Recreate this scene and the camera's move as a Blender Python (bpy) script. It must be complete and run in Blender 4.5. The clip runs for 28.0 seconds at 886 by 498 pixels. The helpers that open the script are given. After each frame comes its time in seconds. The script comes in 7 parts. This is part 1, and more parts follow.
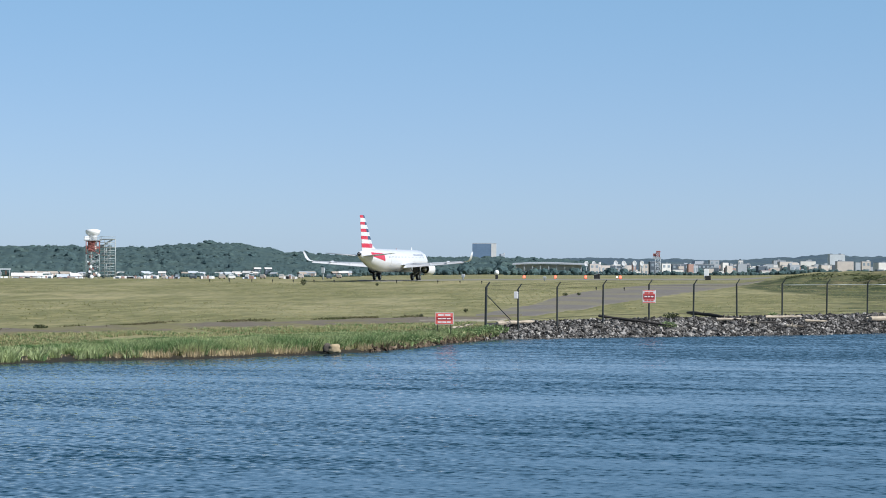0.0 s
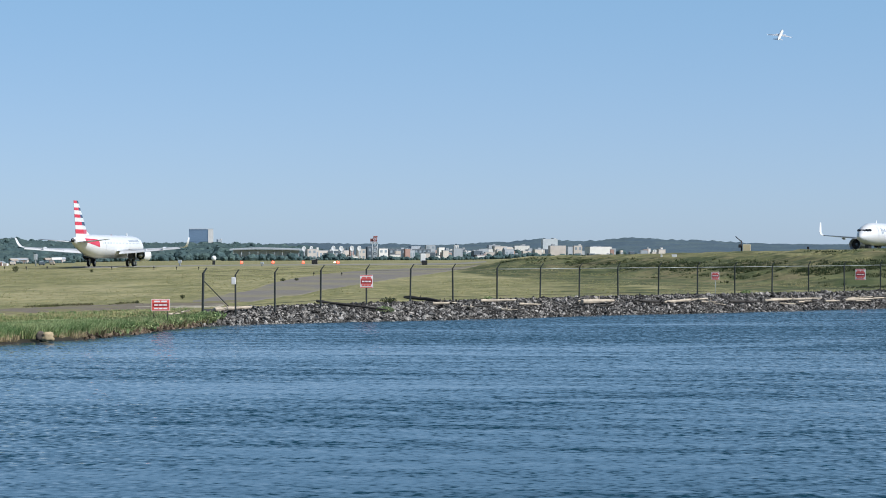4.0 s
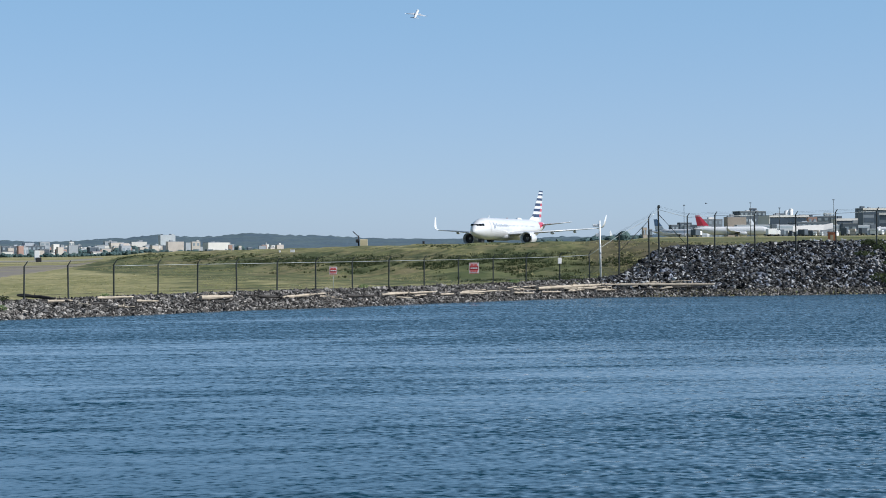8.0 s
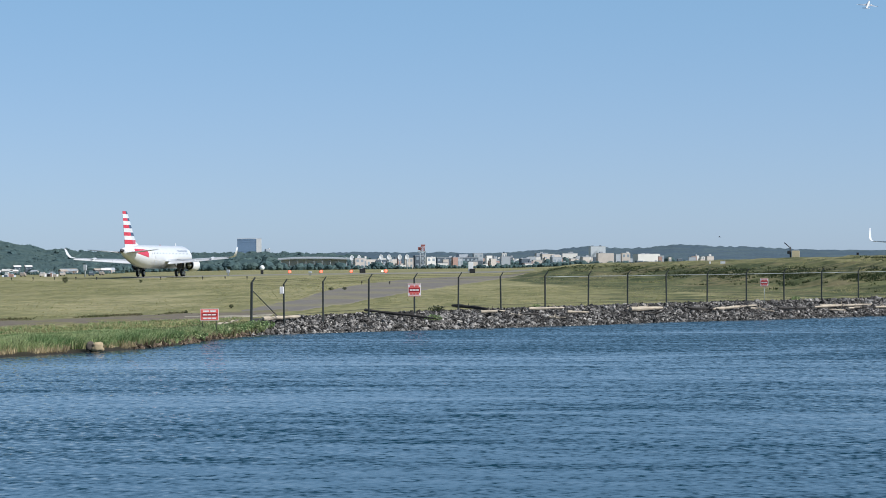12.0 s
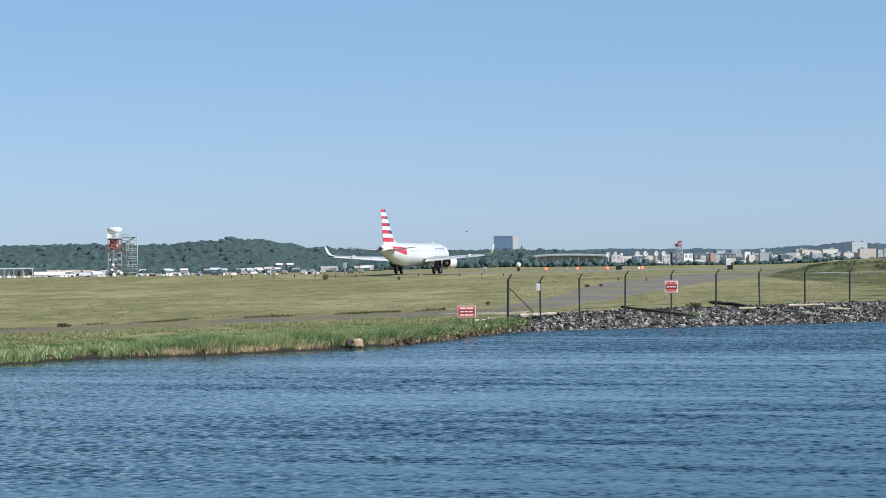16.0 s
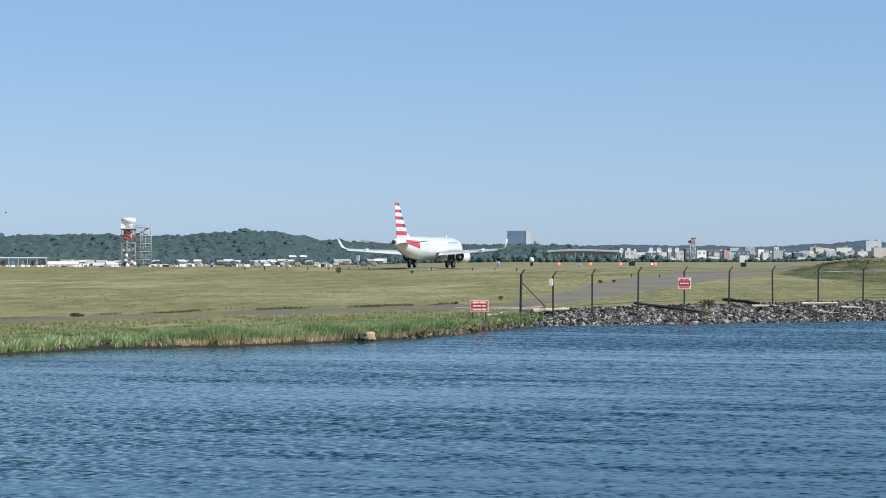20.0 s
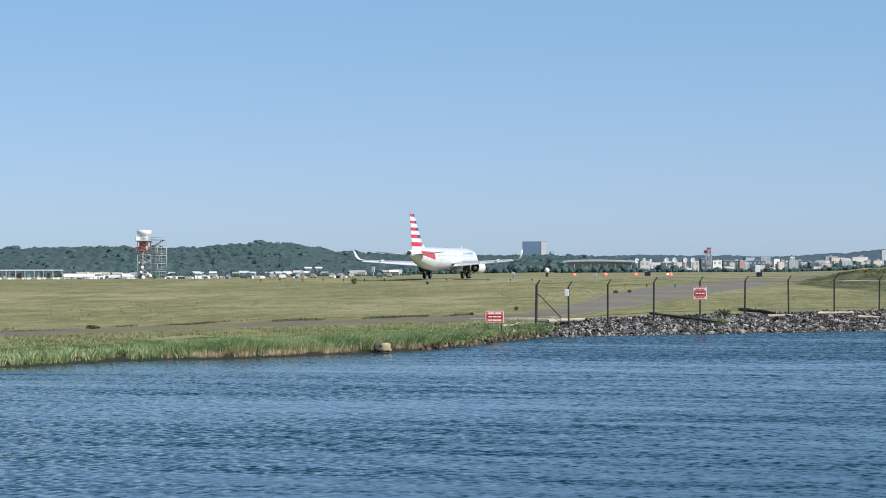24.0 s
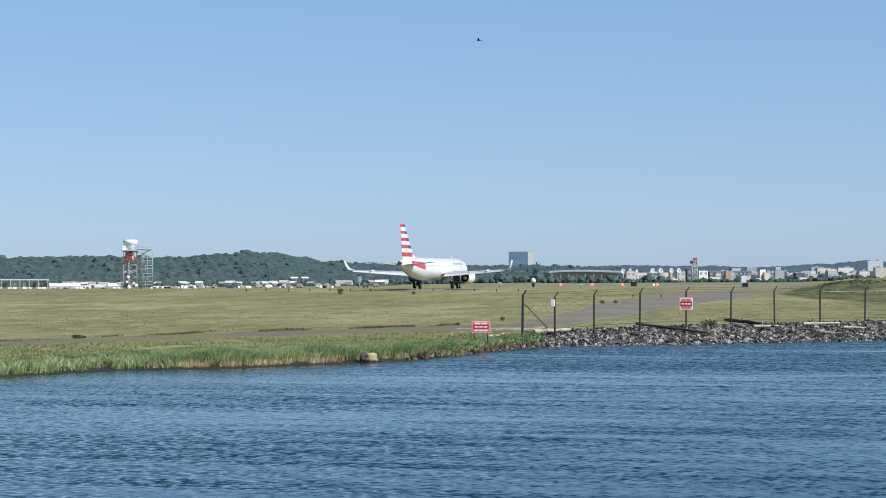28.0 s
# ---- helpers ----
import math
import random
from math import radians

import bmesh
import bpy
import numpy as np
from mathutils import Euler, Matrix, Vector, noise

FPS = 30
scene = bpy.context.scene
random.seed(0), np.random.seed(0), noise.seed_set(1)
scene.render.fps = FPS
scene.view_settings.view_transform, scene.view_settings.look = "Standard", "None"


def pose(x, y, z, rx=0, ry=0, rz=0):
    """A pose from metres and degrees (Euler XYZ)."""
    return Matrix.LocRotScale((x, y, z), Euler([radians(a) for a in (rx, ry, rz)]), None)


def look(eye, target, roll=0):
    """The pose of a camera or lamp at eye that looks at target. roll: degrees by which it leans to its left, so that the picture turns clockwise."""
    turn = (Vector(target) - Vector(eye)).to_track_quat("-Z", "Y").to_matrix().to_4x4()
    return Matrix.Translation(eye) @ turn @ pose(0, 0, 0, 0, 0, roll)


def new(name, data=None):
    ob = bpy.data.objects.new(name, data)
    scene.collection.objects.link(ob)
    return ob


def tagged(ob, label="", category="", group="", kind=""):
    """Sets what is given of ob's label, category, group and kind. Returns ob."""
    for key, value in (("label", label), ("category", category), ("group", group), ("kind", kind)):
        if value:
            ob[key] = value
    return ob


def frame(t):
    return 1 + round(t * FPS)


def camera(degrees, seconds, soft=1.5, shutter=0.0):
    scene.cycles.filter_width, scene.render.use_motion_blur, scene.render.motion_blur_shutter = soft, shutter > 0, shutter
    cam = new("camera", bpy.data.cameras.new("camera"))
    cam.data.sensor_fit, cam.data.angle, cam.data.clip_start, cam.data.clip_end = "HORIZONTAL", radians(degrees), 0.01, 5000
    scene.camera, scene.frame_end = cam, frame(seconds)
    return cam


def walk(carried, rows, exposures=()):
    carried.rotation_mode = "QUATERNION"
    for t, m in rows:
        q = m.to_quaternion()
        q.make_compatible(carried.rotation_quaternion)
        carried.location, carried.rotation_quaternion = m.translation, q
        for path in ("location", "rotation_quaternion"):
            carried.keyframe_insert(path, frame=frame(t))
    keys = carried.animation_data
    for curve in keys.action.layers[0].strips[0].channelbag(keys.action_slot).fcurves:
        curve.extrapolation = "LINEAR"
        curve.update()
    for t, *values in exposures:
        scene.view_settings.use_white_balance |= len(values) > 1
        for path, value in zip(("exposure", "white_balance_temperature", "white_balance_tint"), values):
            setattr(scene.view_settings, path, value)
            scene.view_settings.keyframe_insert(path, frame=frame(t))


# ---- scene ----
cam = camera(25.51, 28.0, soft=0.95)
PATH = [
    (0.0, pose(0, 0, 4.2, 90.672, -0.246, 10.572)),
    (0.5, pose(0, 0, 4.2, 90.574, -0.002, 9.972)),
    (1.0, pose(0, 0, 4.2, 90.516, 0.213, 9.237)),
    (1.5, pose(0, 0, 4.2, 90.539, 0.334, 8.408)),
    (2.0, pose(0, 0, 4.2, 90.532, 0.201, 7.278)),
    (2.5, pose(0, 0, 4.2, 90.467, 0.243, 6.146)),
    (4.5, pose(0, 0, 4.2, 90.236, -0.114, -0.388)),
    (5.0, pose(0, 0, 4.2, 90.574, -0.179, -3.939)),
    (5.5, pose(0, 0, 4.2, 90.701, 0.033, -6.457)),
    (6.0, pose(0, 0, 4.2, 90.494, 0.413, -7.773)),
    (6.5, pose(0, 0, 4.2, 90.220, 0.628, -8.418)),
    (7.0, pose(0, 0, 4.2, 89.983, 0.637, -8.765)),
    (7.5, pose(0, 0, 4.2, 89.979, 0.427, -8.873)),
    (8.0, pose(0, 0, 4.2, 90.081, 0.433, -8.817)),
    (8.5, pose(0, 0, 4.2, 90.050, 0.557, -8.813)),
    (9.0, pose(0, 0, 4.2, 89.930, 0.604, -8.697)),
    (9.5, pose(0, 0, 4.2, 89.841, 0.628, -8.202)),
    (10.0, pose(0, 0, 4.2, 89.921, 0.916, -6.327)),
    (10.5, pose(0, 0, 4.2, 90.084, 0.796, -2.952)),
    (11.0, pose(0, 0, 4.2, 90.320, 0.599, 0.003)),
    (11.5, pose(0, 0, 4.2, 90.463, 0.575, 2.264)),
    (12.0, pose(0, 0, 4.2, 90.505, 0.384, 3.717)),
    (12.5, pose(0, 0, 4.2, 90.554, 0.173, 5.287)),
    (13.0, pose(0, 0, 4.2, 90.688, -0.260, 7.003)),
    (13.5, pose(0, 0, 4.2, 90.843, -0.525, 8.357)),
    (15.5, pose(0, 0, 4.2, 90.400, 0.412, 10.691)),
    (16.0, pose(0, 0, 4.2, 90.476, 0.572, 11.206)),
    (16.5, pose(0, 0, 4.2, 90.432, 0.528, 11.520)),
    (17.0, pose(0, 0, 4.2, 90.244, 0.433, 11.570)),
    (17.5, pose(0, 0, 4.2, 90.207, 0.276, 11.567)),
    (18.0, pose(0, 0, 4.2, 90.393, 0.135, 11.608)),
    (18.5, pose(0, 0, 4.2, 90.560, -0.127, 11.626)),
    (19.0, pose(0, 0, 4.2, 90.525, -0.200, 11.640)),
    (19.5, pose(0, 0, 4.2, 90.394, -0.217, 11.578)),
    (20.0, pose(0, 0, 4.2, 90.302, -0.082, 11.592)),
    (20.5, pose(0, 0, 4.2, 90.336, 0.229, 11.715)),
    (21.0, pose(0, 0, 4.2, 90.394, 0.307, 11.692)),
    (21.5, pose(0, 0, 4.2, 90.354, 0.401, 11.712)),
    (23.5, pose(0, 0, 4.2, 90.636, 0.046, 12.015)),
    (24.0, pose(0, 0, 4.2, 90.622, 0.138, 12.040)),
    (24.5, pose(0, 0, 4.2, 90.676, 0.175, 12.103)),
    (25.0, pose(0, 0, 4.2, 90.698, 0.139, 12.015)),
    (25.5, pose(0, 0, 4.2, 90.629, 0.215, 11.864)),
    (26.0, pose(0, 0, 4.2, 90.553, 0.220, 11.785)),
    (26.5, pose(0, 0, 4.2, 90.589, 0.230, 11.779)),
    (27.0, pose(0, 0, 4.2, 90.722, -0.041, 11.798)),
    (27.5, pose(0, 0, 4.2, 90.864, 0.049, 11.765)),
    (28.0, pose(0, 0, 4.2, 90.917, 0.059, 11.640)),
]
walk(cam, PATH, exposures=[(0.0, 0.28, 6150, 10), (9.5, 0.28, 6150, 10), (12.0, 0.22, 6150, 10), (16.5, 0.28, 6150, 10), (28.0, 0.28, 6150, 10)])

# ---- light ----
SUN_AZ, SUN_EL = 113.0, 40.0          # degrees clockwise from the view's middle line (+y), and up
world = bpy.data.worlds.new("sky")
scene.world = world
world.use_nodes = True
wn = world.node_tree
sky = wn.nodes.new("ShaderNodeTexSky")
sky.sky_type = "NISHITA"
sky.sun_disc = False
sky.sun_elevation = radians(SUN_EL)
sky.sun_rotation = radians(SUN_AZ)
sky.altitude = 0
sky.air_density, sky.dust_density, sky.ozone_density = 0.6, 0.55, 2.2
# light scattered more than once: strongest along the long way through the low air, weaker overhead
aim, split, height = wn.nodes.new("ShaderNodeTexCoord"), wn.nodes.new("ShaderNodeSeparateXYZ"), wn.nodes.new("ShaderNodeMapRange")
wn.links.new(aim.outputs["Generated"], split.inputs[0])
height.interpolation_type = "SMOOTHSTEP"
height.inputs["From Min"].default_value, height.inputs["From Max"].default_value = 0.12, 0.6
height.inputs["To Min"].default_value, height.inputs["To Max"].default_value = 1.0, 0.12
wn.links.new(split.outputs["Z"], height.inputs["Value"])
once, again, both = (wn.nodes.new("ShaderNodeVectorMath") for _ in range(3))
once.operation = again.operation = "SCALE"
once.inputs["Scale"].default_value = 0.6
low, haze = wn.nodes.new("ShaderNodeMapRange"), wn.nodes.new("ShaderNodeMix")
haze.data_type = "RGBA"
haze.inputs["A"].default_value, haze.inputs["B"].default_value = (2.66, 3.48, 4.65, 1), (1.97, 3.50, 4.95, 1)
low.interpolation_type = "SMOOTHSTEP"
low.inputs["From Min"].default_value, low.inputs["From Max"].default_value = 0.0, 0.16
wn.links.new(split.outputs["Z"], low.inputs["Value"])
wn.links.new(low.outputs[0], haze.inputs["Factor"])
wn.links.new(haze.outputs["Result"], again.inputs[0])
wn.links.new(sky.outputs[0], once.inputs[0])
wn.links.new(height.outputs[0], again.inputs["Scale"])
wn.links.new(once.outputs[0], both.inputs[0])
wn.links.new(again.outputs[0], both.inputs[1])
wn.links.new(both.outputs[0], wn.nodes["Background"].inputs[0])
wn.nodes["Background"].inputs[1].default_value = 0.0715
sun = new("sun", bpy.data.lights.new("sun", "SUN"))
sun.data.energy = 4.7
sun.data.angle = radians(0.5)
sun.data.color = (1.0, 0.975, 0.945)
_sa, _se = radians(SUN_AZ), radians(SUN_EL)
sun.matrix_world = look(Vector((math.sin(_sa) * math.cos(_se), math.cos(_sa) * math.cos(_se), math.sin(_se))) * 100, (0, 0, 0))


# ---- materials ----
def mat(name, base, rough=0.6, metal=0.0, vary=0.12, scale=3.0, bump=0.0, bump_scale=20.0, second=None, mix=(0.42, 0.6), island=False, coat=0.0, spec=0.5, spread=(0.55, 1.5), relief=0.05, power=1.0):
    """Two scales of noise vary the base colour; second is a patch colour, mixed in by the coarse noise."""
    m = bpy.data.materials.new(name)
    m.use_nodes = True
    nt = m.node_tree
    n, l = nt.nodes, nt.links
    b = n["Principled BSDF"]
    b.inputs["Roughness"].default_value = rough
    b.inputs["Metallic"].default_value = metal
    b.inputs["Coat Weight"].default_value = coat
    b.inputs["Specular IOR Level"].default_value = spec
    co = n.new("ShaderNodeTexCoord")
    n1, n2 = n.new("ShaderNodeTexNoise"), n.new("ShaderNodeTexNoise")
    n1.inputs["Scale"].default_value, n1.inputs["Detail"].default_value = scale, 5
    n2.inputs["Scale"].default_value, n2.inputs["Detail"].default_value = scale * 9, 3
    for q in (n1, n2):
        l.new(co.outputs["Object"], q.inputs["Vector"])
    ramp = n.new("ShaderNodeMix")
    ramp.data_type = "RGBA"
    other = second if second else tuple(c * (1 - vary) for c in base)
    ramp.inputs["A"].default_value = (*base, 1)
    ramp.inputs["B"].default_value = (*other, 1)
    mr = n.new("ShaderNodeMapRange")
    mr.inputs["From Min"].default_value, mr.inputs["From Max"].default_value = mix
    l.new(n1.outputs["Fac"], mr.inputs["Value"])
    l.new(mr.outputs[0], ramp.inputs["Factor"])
    fine = n.new("ShaderNodeMix")
    fine.data_type, fine.blend_type = "RGBA", "MULTIPLY"
    fine.inputs["Factor"].default_value = 1.0
    mr2 = n.new("ShaderNodeMapRange")
    mr2.inputs["To Min"].default_value, mr2.inputs["To Max"].default_value = 1 - vary * 1.6, 1 + vary * 1.6
    l.new(n2.outputs["Fac"], mr2.inputs["Value"])
    l.new(ramp.outputs["Result"], fine.inputs["A"])
    l.new(mr2.outputs[0], fine.inputs["B"])
    out = fine.outputs["Result"]
    if island:
        geo, oi = n.new("ShaderNodeNewGeometry"), n.new("ShaderNodeObjectInfo")
        add = n.new("ShaderNodeMath")
        add.operation = "ADD"
        fr = n.new("ShaderNodeMath")
        fr.operation = "FRACT"
        l.new(geo.outputs["Random Per Island"], add.inputs[0])
        l.new(oi.outputs["Random"], add.inputs[1])
        l.new(add.outputs[0], fr.inputs[0])
        mr3 = n.new("ShaderNodeMapRange")
        mr3.inputs["To Min"].default_value, mr3.inputs["To Max"].default_value = spread
        pw = n.new("ShaderNodeMath")
        pw.operation = "POWER"
        pw.inputs[1].default_value = power
        l.new(fr.outputs[0], pw.inputs[0])
        l.new(pw.outputs[0], mr3.inputs["Value"])
        isl = n.new("ShaderNodeMix")
        isl.data_type, isl.blend_type = "RGBA", "MULTIPLY"
        isl.inputs["Factor"].default_value = 1.0
        l.new(out, isl.inputs["A"])
        l.new(mr3.outputs[0], isl.inputs["B"])
        out = isl.outputs["Result"]
    l.new(out, b.inputs["Base Color"])
    if bump > 0:
        nb, bp = n.new("ShaderNodeTexNoise"), n.new("ShaderNodeBump")
        nb.inputs["Scale"].default_value, nb.inputs["Detail"].default_value = bump_scale, 6
        l.new(co.outputs["Object"], nb.inputs["Vector"])
        l.new(nb.outputs["Fac"], bp.inputs["Height"])
        bp.inputs["Strength"].default_value, bp.inputs["Distance"].default_value = min(1, bump), relief
        l.new(bp.outputs[0], b.inputs["Normal"])
    return m


def lamp_mat(name, colour, strength):
    m = bpy.data.materials.new(name)
    m.use_nodes = True
    b = m.node_tree.nodes["Principled BSDF"]
    b.inputs["Base Color"].default_value = (*colour, 1)
    b.inputs["Emission Color"].default_value = (*colour, 1)
    b.inputs["Emission Strength"].default_value = strength
    return m


def field_material():
    """Mown airfield grass: green, straw and bare patches at several sizes."""
    m = mat("field_grass", (0.275, 0.258, 0.138), 0.9, 0, 0.22, 0.035, 0.8, 2.5, second=(0.345, 0.308, 0.174), mix=(0.38, 0.62), spec=0.1)
    nt = m.node_tree
    n, l = nt.nodes, nt.links
    b = n["Principled BSDF"]
    src = b.inputs["Base Color"].links[0].from_socket
    co = [q for q in n if q.type == "TEX_COORD"][0]
    for sc, colour, lo, hi, amt in ((0.11, (0.135, 0.145, 0.068), 0.50, 0.66, 0.7), (0.5, (0.30, 0.27, 0.15), 0.55, 0.72, 0.6)):
        t = n.new("ShaderNodeTexNoise")
        t.inputs["Scale"].default_value, t.inputs["Detail"].default_value = sc, 6
        l.new(co.outputs["Object"], t.inputs["Vector"])
        r = n.new("ShaderNodeMapRange")
        r.inputs["From Min"].default_value, r.inputs["From Max"].default_value, r.inputs["To Max"].default_value = lo, hi, amt
        l.new(t.outputs["Fac"], r.inputs["Value"])
        x = n.new("ShaderNodeMix")
        x.data_type = "RGBA"
        l.new(r.outputs[0], x.inputs["Factor"])
        l.new(src, x.inputs["A"])
        x.inputs["B"].default_value = (*colour, 1)
        src = x.outputs["Result"]
    for sx, sy, colour, lo, hi, amt in ((0.20, 0.06, (0.140, 0.146, 0.062), 0.44, 0.57, 0.7), (0.45, 0.13, (0.36, 0.325, 0.17), 0.5, 0.64, 0.6), (1.8, 0.55, (0.125, 0.132, 0.058), 0.5, 0.66, 0.5), (0.03, 0.012, (0.15, 0.152, 0.066), 0.46, 0.56, 0.5), (1.0, 0.3, (0.37, 0.325, 0.16), 0.48, 0.66, 0.5), (3.0, 0.9, (0.14, 0.145, 0.06), 0.48, 0.7, 0.35)):
        mp, t = n.new("ShaderNodeMapping"), n.new("ShaderNodeTexNoise")
        mp.inputs["Scale"].default_value = (sx, sy, 1)
        t.inputs["Scale"].default_value, t.inputs["Detail"].default_value = 1.0, 5
        l.new(co.outputs["Object"], mp.inputs["Vector"])
        l.new(mp.outputs[0], t.inputs["Vector"])
        r = n.new("ShaderNodeMapRange")
        r.inputs["From Min"].default_value, r.inputs["From Max"].default_value, r.inputs["To Max"].default_value = lo, hi, amt
        l.new(t.outputs["Fac"], r.inputs["Value"])
        x = n.new("ShaderNodeMix")
        x.data_type = "RGBA"
        l.new(r.outputs[0], x.inputs["Factor"])
        l.new(src, x.inputs["A"])
        x.inputs["B"].default_value = (*colour, 1)
        src = x.outputs["Result"]
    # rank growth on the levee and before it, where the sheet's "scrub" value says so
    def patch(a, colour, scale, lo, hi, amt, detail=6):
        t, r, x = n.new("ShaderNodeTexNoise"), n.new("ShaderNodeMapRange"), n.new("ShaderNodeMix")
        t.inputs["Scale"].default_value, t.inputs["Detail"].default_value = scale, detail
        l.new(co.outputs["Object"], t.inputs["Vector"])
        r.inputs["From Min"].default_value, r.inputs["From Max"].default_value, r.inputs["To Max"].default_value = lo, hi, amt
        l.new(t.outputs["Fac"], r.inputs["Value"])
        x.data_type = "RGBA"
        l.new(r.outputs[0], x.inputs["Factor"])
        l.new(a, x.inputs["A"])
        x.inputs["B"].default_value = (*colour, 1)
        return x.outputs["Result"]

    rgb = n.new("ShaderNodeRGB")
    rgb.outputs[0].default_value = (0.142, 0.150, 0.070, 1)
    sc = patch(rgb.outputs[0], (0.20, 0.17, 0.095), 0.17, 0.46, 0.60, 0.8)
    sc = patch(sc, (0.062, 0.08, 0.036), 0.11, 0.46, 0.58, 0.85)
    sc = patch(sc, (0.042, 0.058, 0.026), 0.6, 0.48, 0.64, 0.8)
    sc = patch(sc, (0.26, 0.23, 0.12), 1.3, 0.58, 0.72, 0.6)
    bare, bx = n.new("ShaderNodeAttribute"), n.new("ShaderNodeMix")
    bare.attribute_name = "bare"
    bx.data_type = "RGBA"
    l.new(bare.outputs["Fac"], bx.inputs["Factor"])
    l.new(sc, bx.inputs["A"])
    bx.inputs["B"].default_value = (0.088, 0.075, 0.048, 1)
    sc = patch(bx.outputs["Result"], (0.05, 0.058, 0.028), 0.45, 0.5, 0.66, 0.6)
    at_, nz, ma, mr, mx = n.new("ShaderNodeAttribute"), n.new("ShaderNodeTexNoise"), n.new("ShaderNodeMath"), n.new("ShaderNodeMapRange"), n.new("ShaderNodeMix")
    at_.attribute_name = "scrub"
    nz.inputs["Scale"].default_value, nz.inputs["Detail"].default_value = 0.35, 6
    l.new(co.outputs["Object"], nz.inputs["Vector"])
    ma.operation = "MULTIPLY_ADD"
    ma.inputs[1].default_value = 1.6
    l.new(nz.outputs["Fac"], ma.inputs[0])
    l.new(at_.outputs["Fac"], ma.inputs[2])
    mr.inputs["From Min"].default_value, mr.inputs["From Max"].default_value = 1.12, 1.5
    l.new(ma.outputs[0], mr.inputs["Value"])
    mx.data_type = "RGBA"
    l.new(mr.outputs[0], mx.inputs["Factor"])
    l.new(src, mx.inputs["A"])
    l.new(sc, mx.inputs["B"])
    # a belt of rank dark green grass along the foot of the levee
    rank, ry, rx = n.new("ShaderNodeAttribute"), n.new("ShaderNodeMath"), n.new("ShaderNodeMix")
    rank.attribute_name = "rank"
    ry.operation, ry.use_clamp = "MULTIPLY", True
    l.new(rank.outputs["Fac"], ry.inputs[0])
    l.new(nz.outputs["Fac"], ry.inputs[1])
    ry2 = n.new("ShaderNodeMath")
    ry2.operation, ry2.use_clamp = "MULTIPLY", True
    l.new(ry.outputs[0], ry2.inputs[0])
    ry2.inputs[1].default_value = 1.9
    rx.data_type = "RGBA"
    l.new(ry2.outputs[0], rx.inputs["Factor"])
    l.new(mx.outputs["Result"], rx.inputs["A"])
    rx.inputs["B"].default_value = (0.060, 0.082, 0.040, 1)
    l.new(rx.outputs["Result"], b.inputs["Base Color"])
    return m


def water_material():
    """Wind ripples: the facets that can be seen lean towards the near bank, each by its own amount, more where gusts roughen the water."""
    m = bpy.data.materials.new("river_water")
    m.use_nodes = True
    n, l = m.node_tree.nodes, m.node_tree.links
    b = n["Principled BSDF"]
    b.inputs["Base Color"].default_value = (0.007, 0.036, 0.058, 1)
    b.inputs["Roughness"].default_value = 0.04
    b.inputs["IOR"].default_value = 1.33
    co, geo, rough = n.new("ShaderNodeTexCoord"), n.new("ShaderNodeNewGeometry"), n.new("ShaderNodeAttribute")
    rough.attribute_name = "gust"

    def noise_at(sx, sy, rot, detail):
        mp, t = n.new("ShaderNodeMapping"), n.new("ShaderNodeTexNoise")
        mp.inputs["Rotation"].default_value = (0, 0, radians(rot))
        mp.inputs["Scale"].default_value = (sx, sy, 1)
        t.inputs["Scale"].default_value, t.inputs["Detail"].default_value = 1.0, detail
        l.new(co.outputs["Object"], mp.inputs["Vector"])
        l.new(mp.outputs[0], t.inputs["Vector"])
        return t

    def sums(op, *vals):
        q = n.new("ShaderNodeMath")
        q.operation = op
        for i, v in enumerate(vals):
            if isinstance(v, (int, float)):
                q.inputs[i].default_value = v
            else:
                l.new(v, q.inputs[i])
        return q.outputs[0]

    # chop of a hand's width, short waves, and groups of waves
    chop, waves, groups = noise_at(5.4, 5.4, 9, 2.0), noise_at(2.3, 2.4, -8, 2.0), noise_at(0.75, 0.55, 4, 2.5)
    total = sums("MULTIPLY_ADD", chop.outputs["Fac"], CHOP, -0.5 * (CHOP + SHORT + GROUP))
    total = sums("MULTIPLY_ADD", waves.outputs["Fac"], SHORT, total)
    total = sums("MULTIPLY_ADD", groups.outputs["Fac"], GROUP, total)
    lean = sums("MULTIPLY", sums("MULTIPLY_ADD", sums("EXPONENT", total), 0.85, 0.4), sums("MULTIPLY", rough.outputs["Fac"], LEAN))
    side = sums("MULTIPLY_ADD", noise_at(4.0, 3.6, 31, 2.0).outputs["Fac"], 1.5, -0.75)
    com, add, nor = n.new("ShaderNodeCombineXYZ"), n.new("ShaderNodeVectorMath"), n.new("ShaderNodeVectorMath")
    nor.operation = "NORMALIZE"
    l.new(sums("MULTIPLY", side, sums("MINIMUM", rough.outputs["Fac"], 1.0)), com.inputs["X"])
    l.new(sums("MULTIPLY", sums("MINIMUM", lean, 0.7), -1.0), com.inputs["Y"])
    l.new(com.outputs[0], add.inputs[0])
    l.new(geo.outputs["Normal"], add.inputs[1])
    l.new(add.outputs[0], nor.inputs[0])
    l.new(nor.outputs[0], b.inputs["Normal"])
    return m


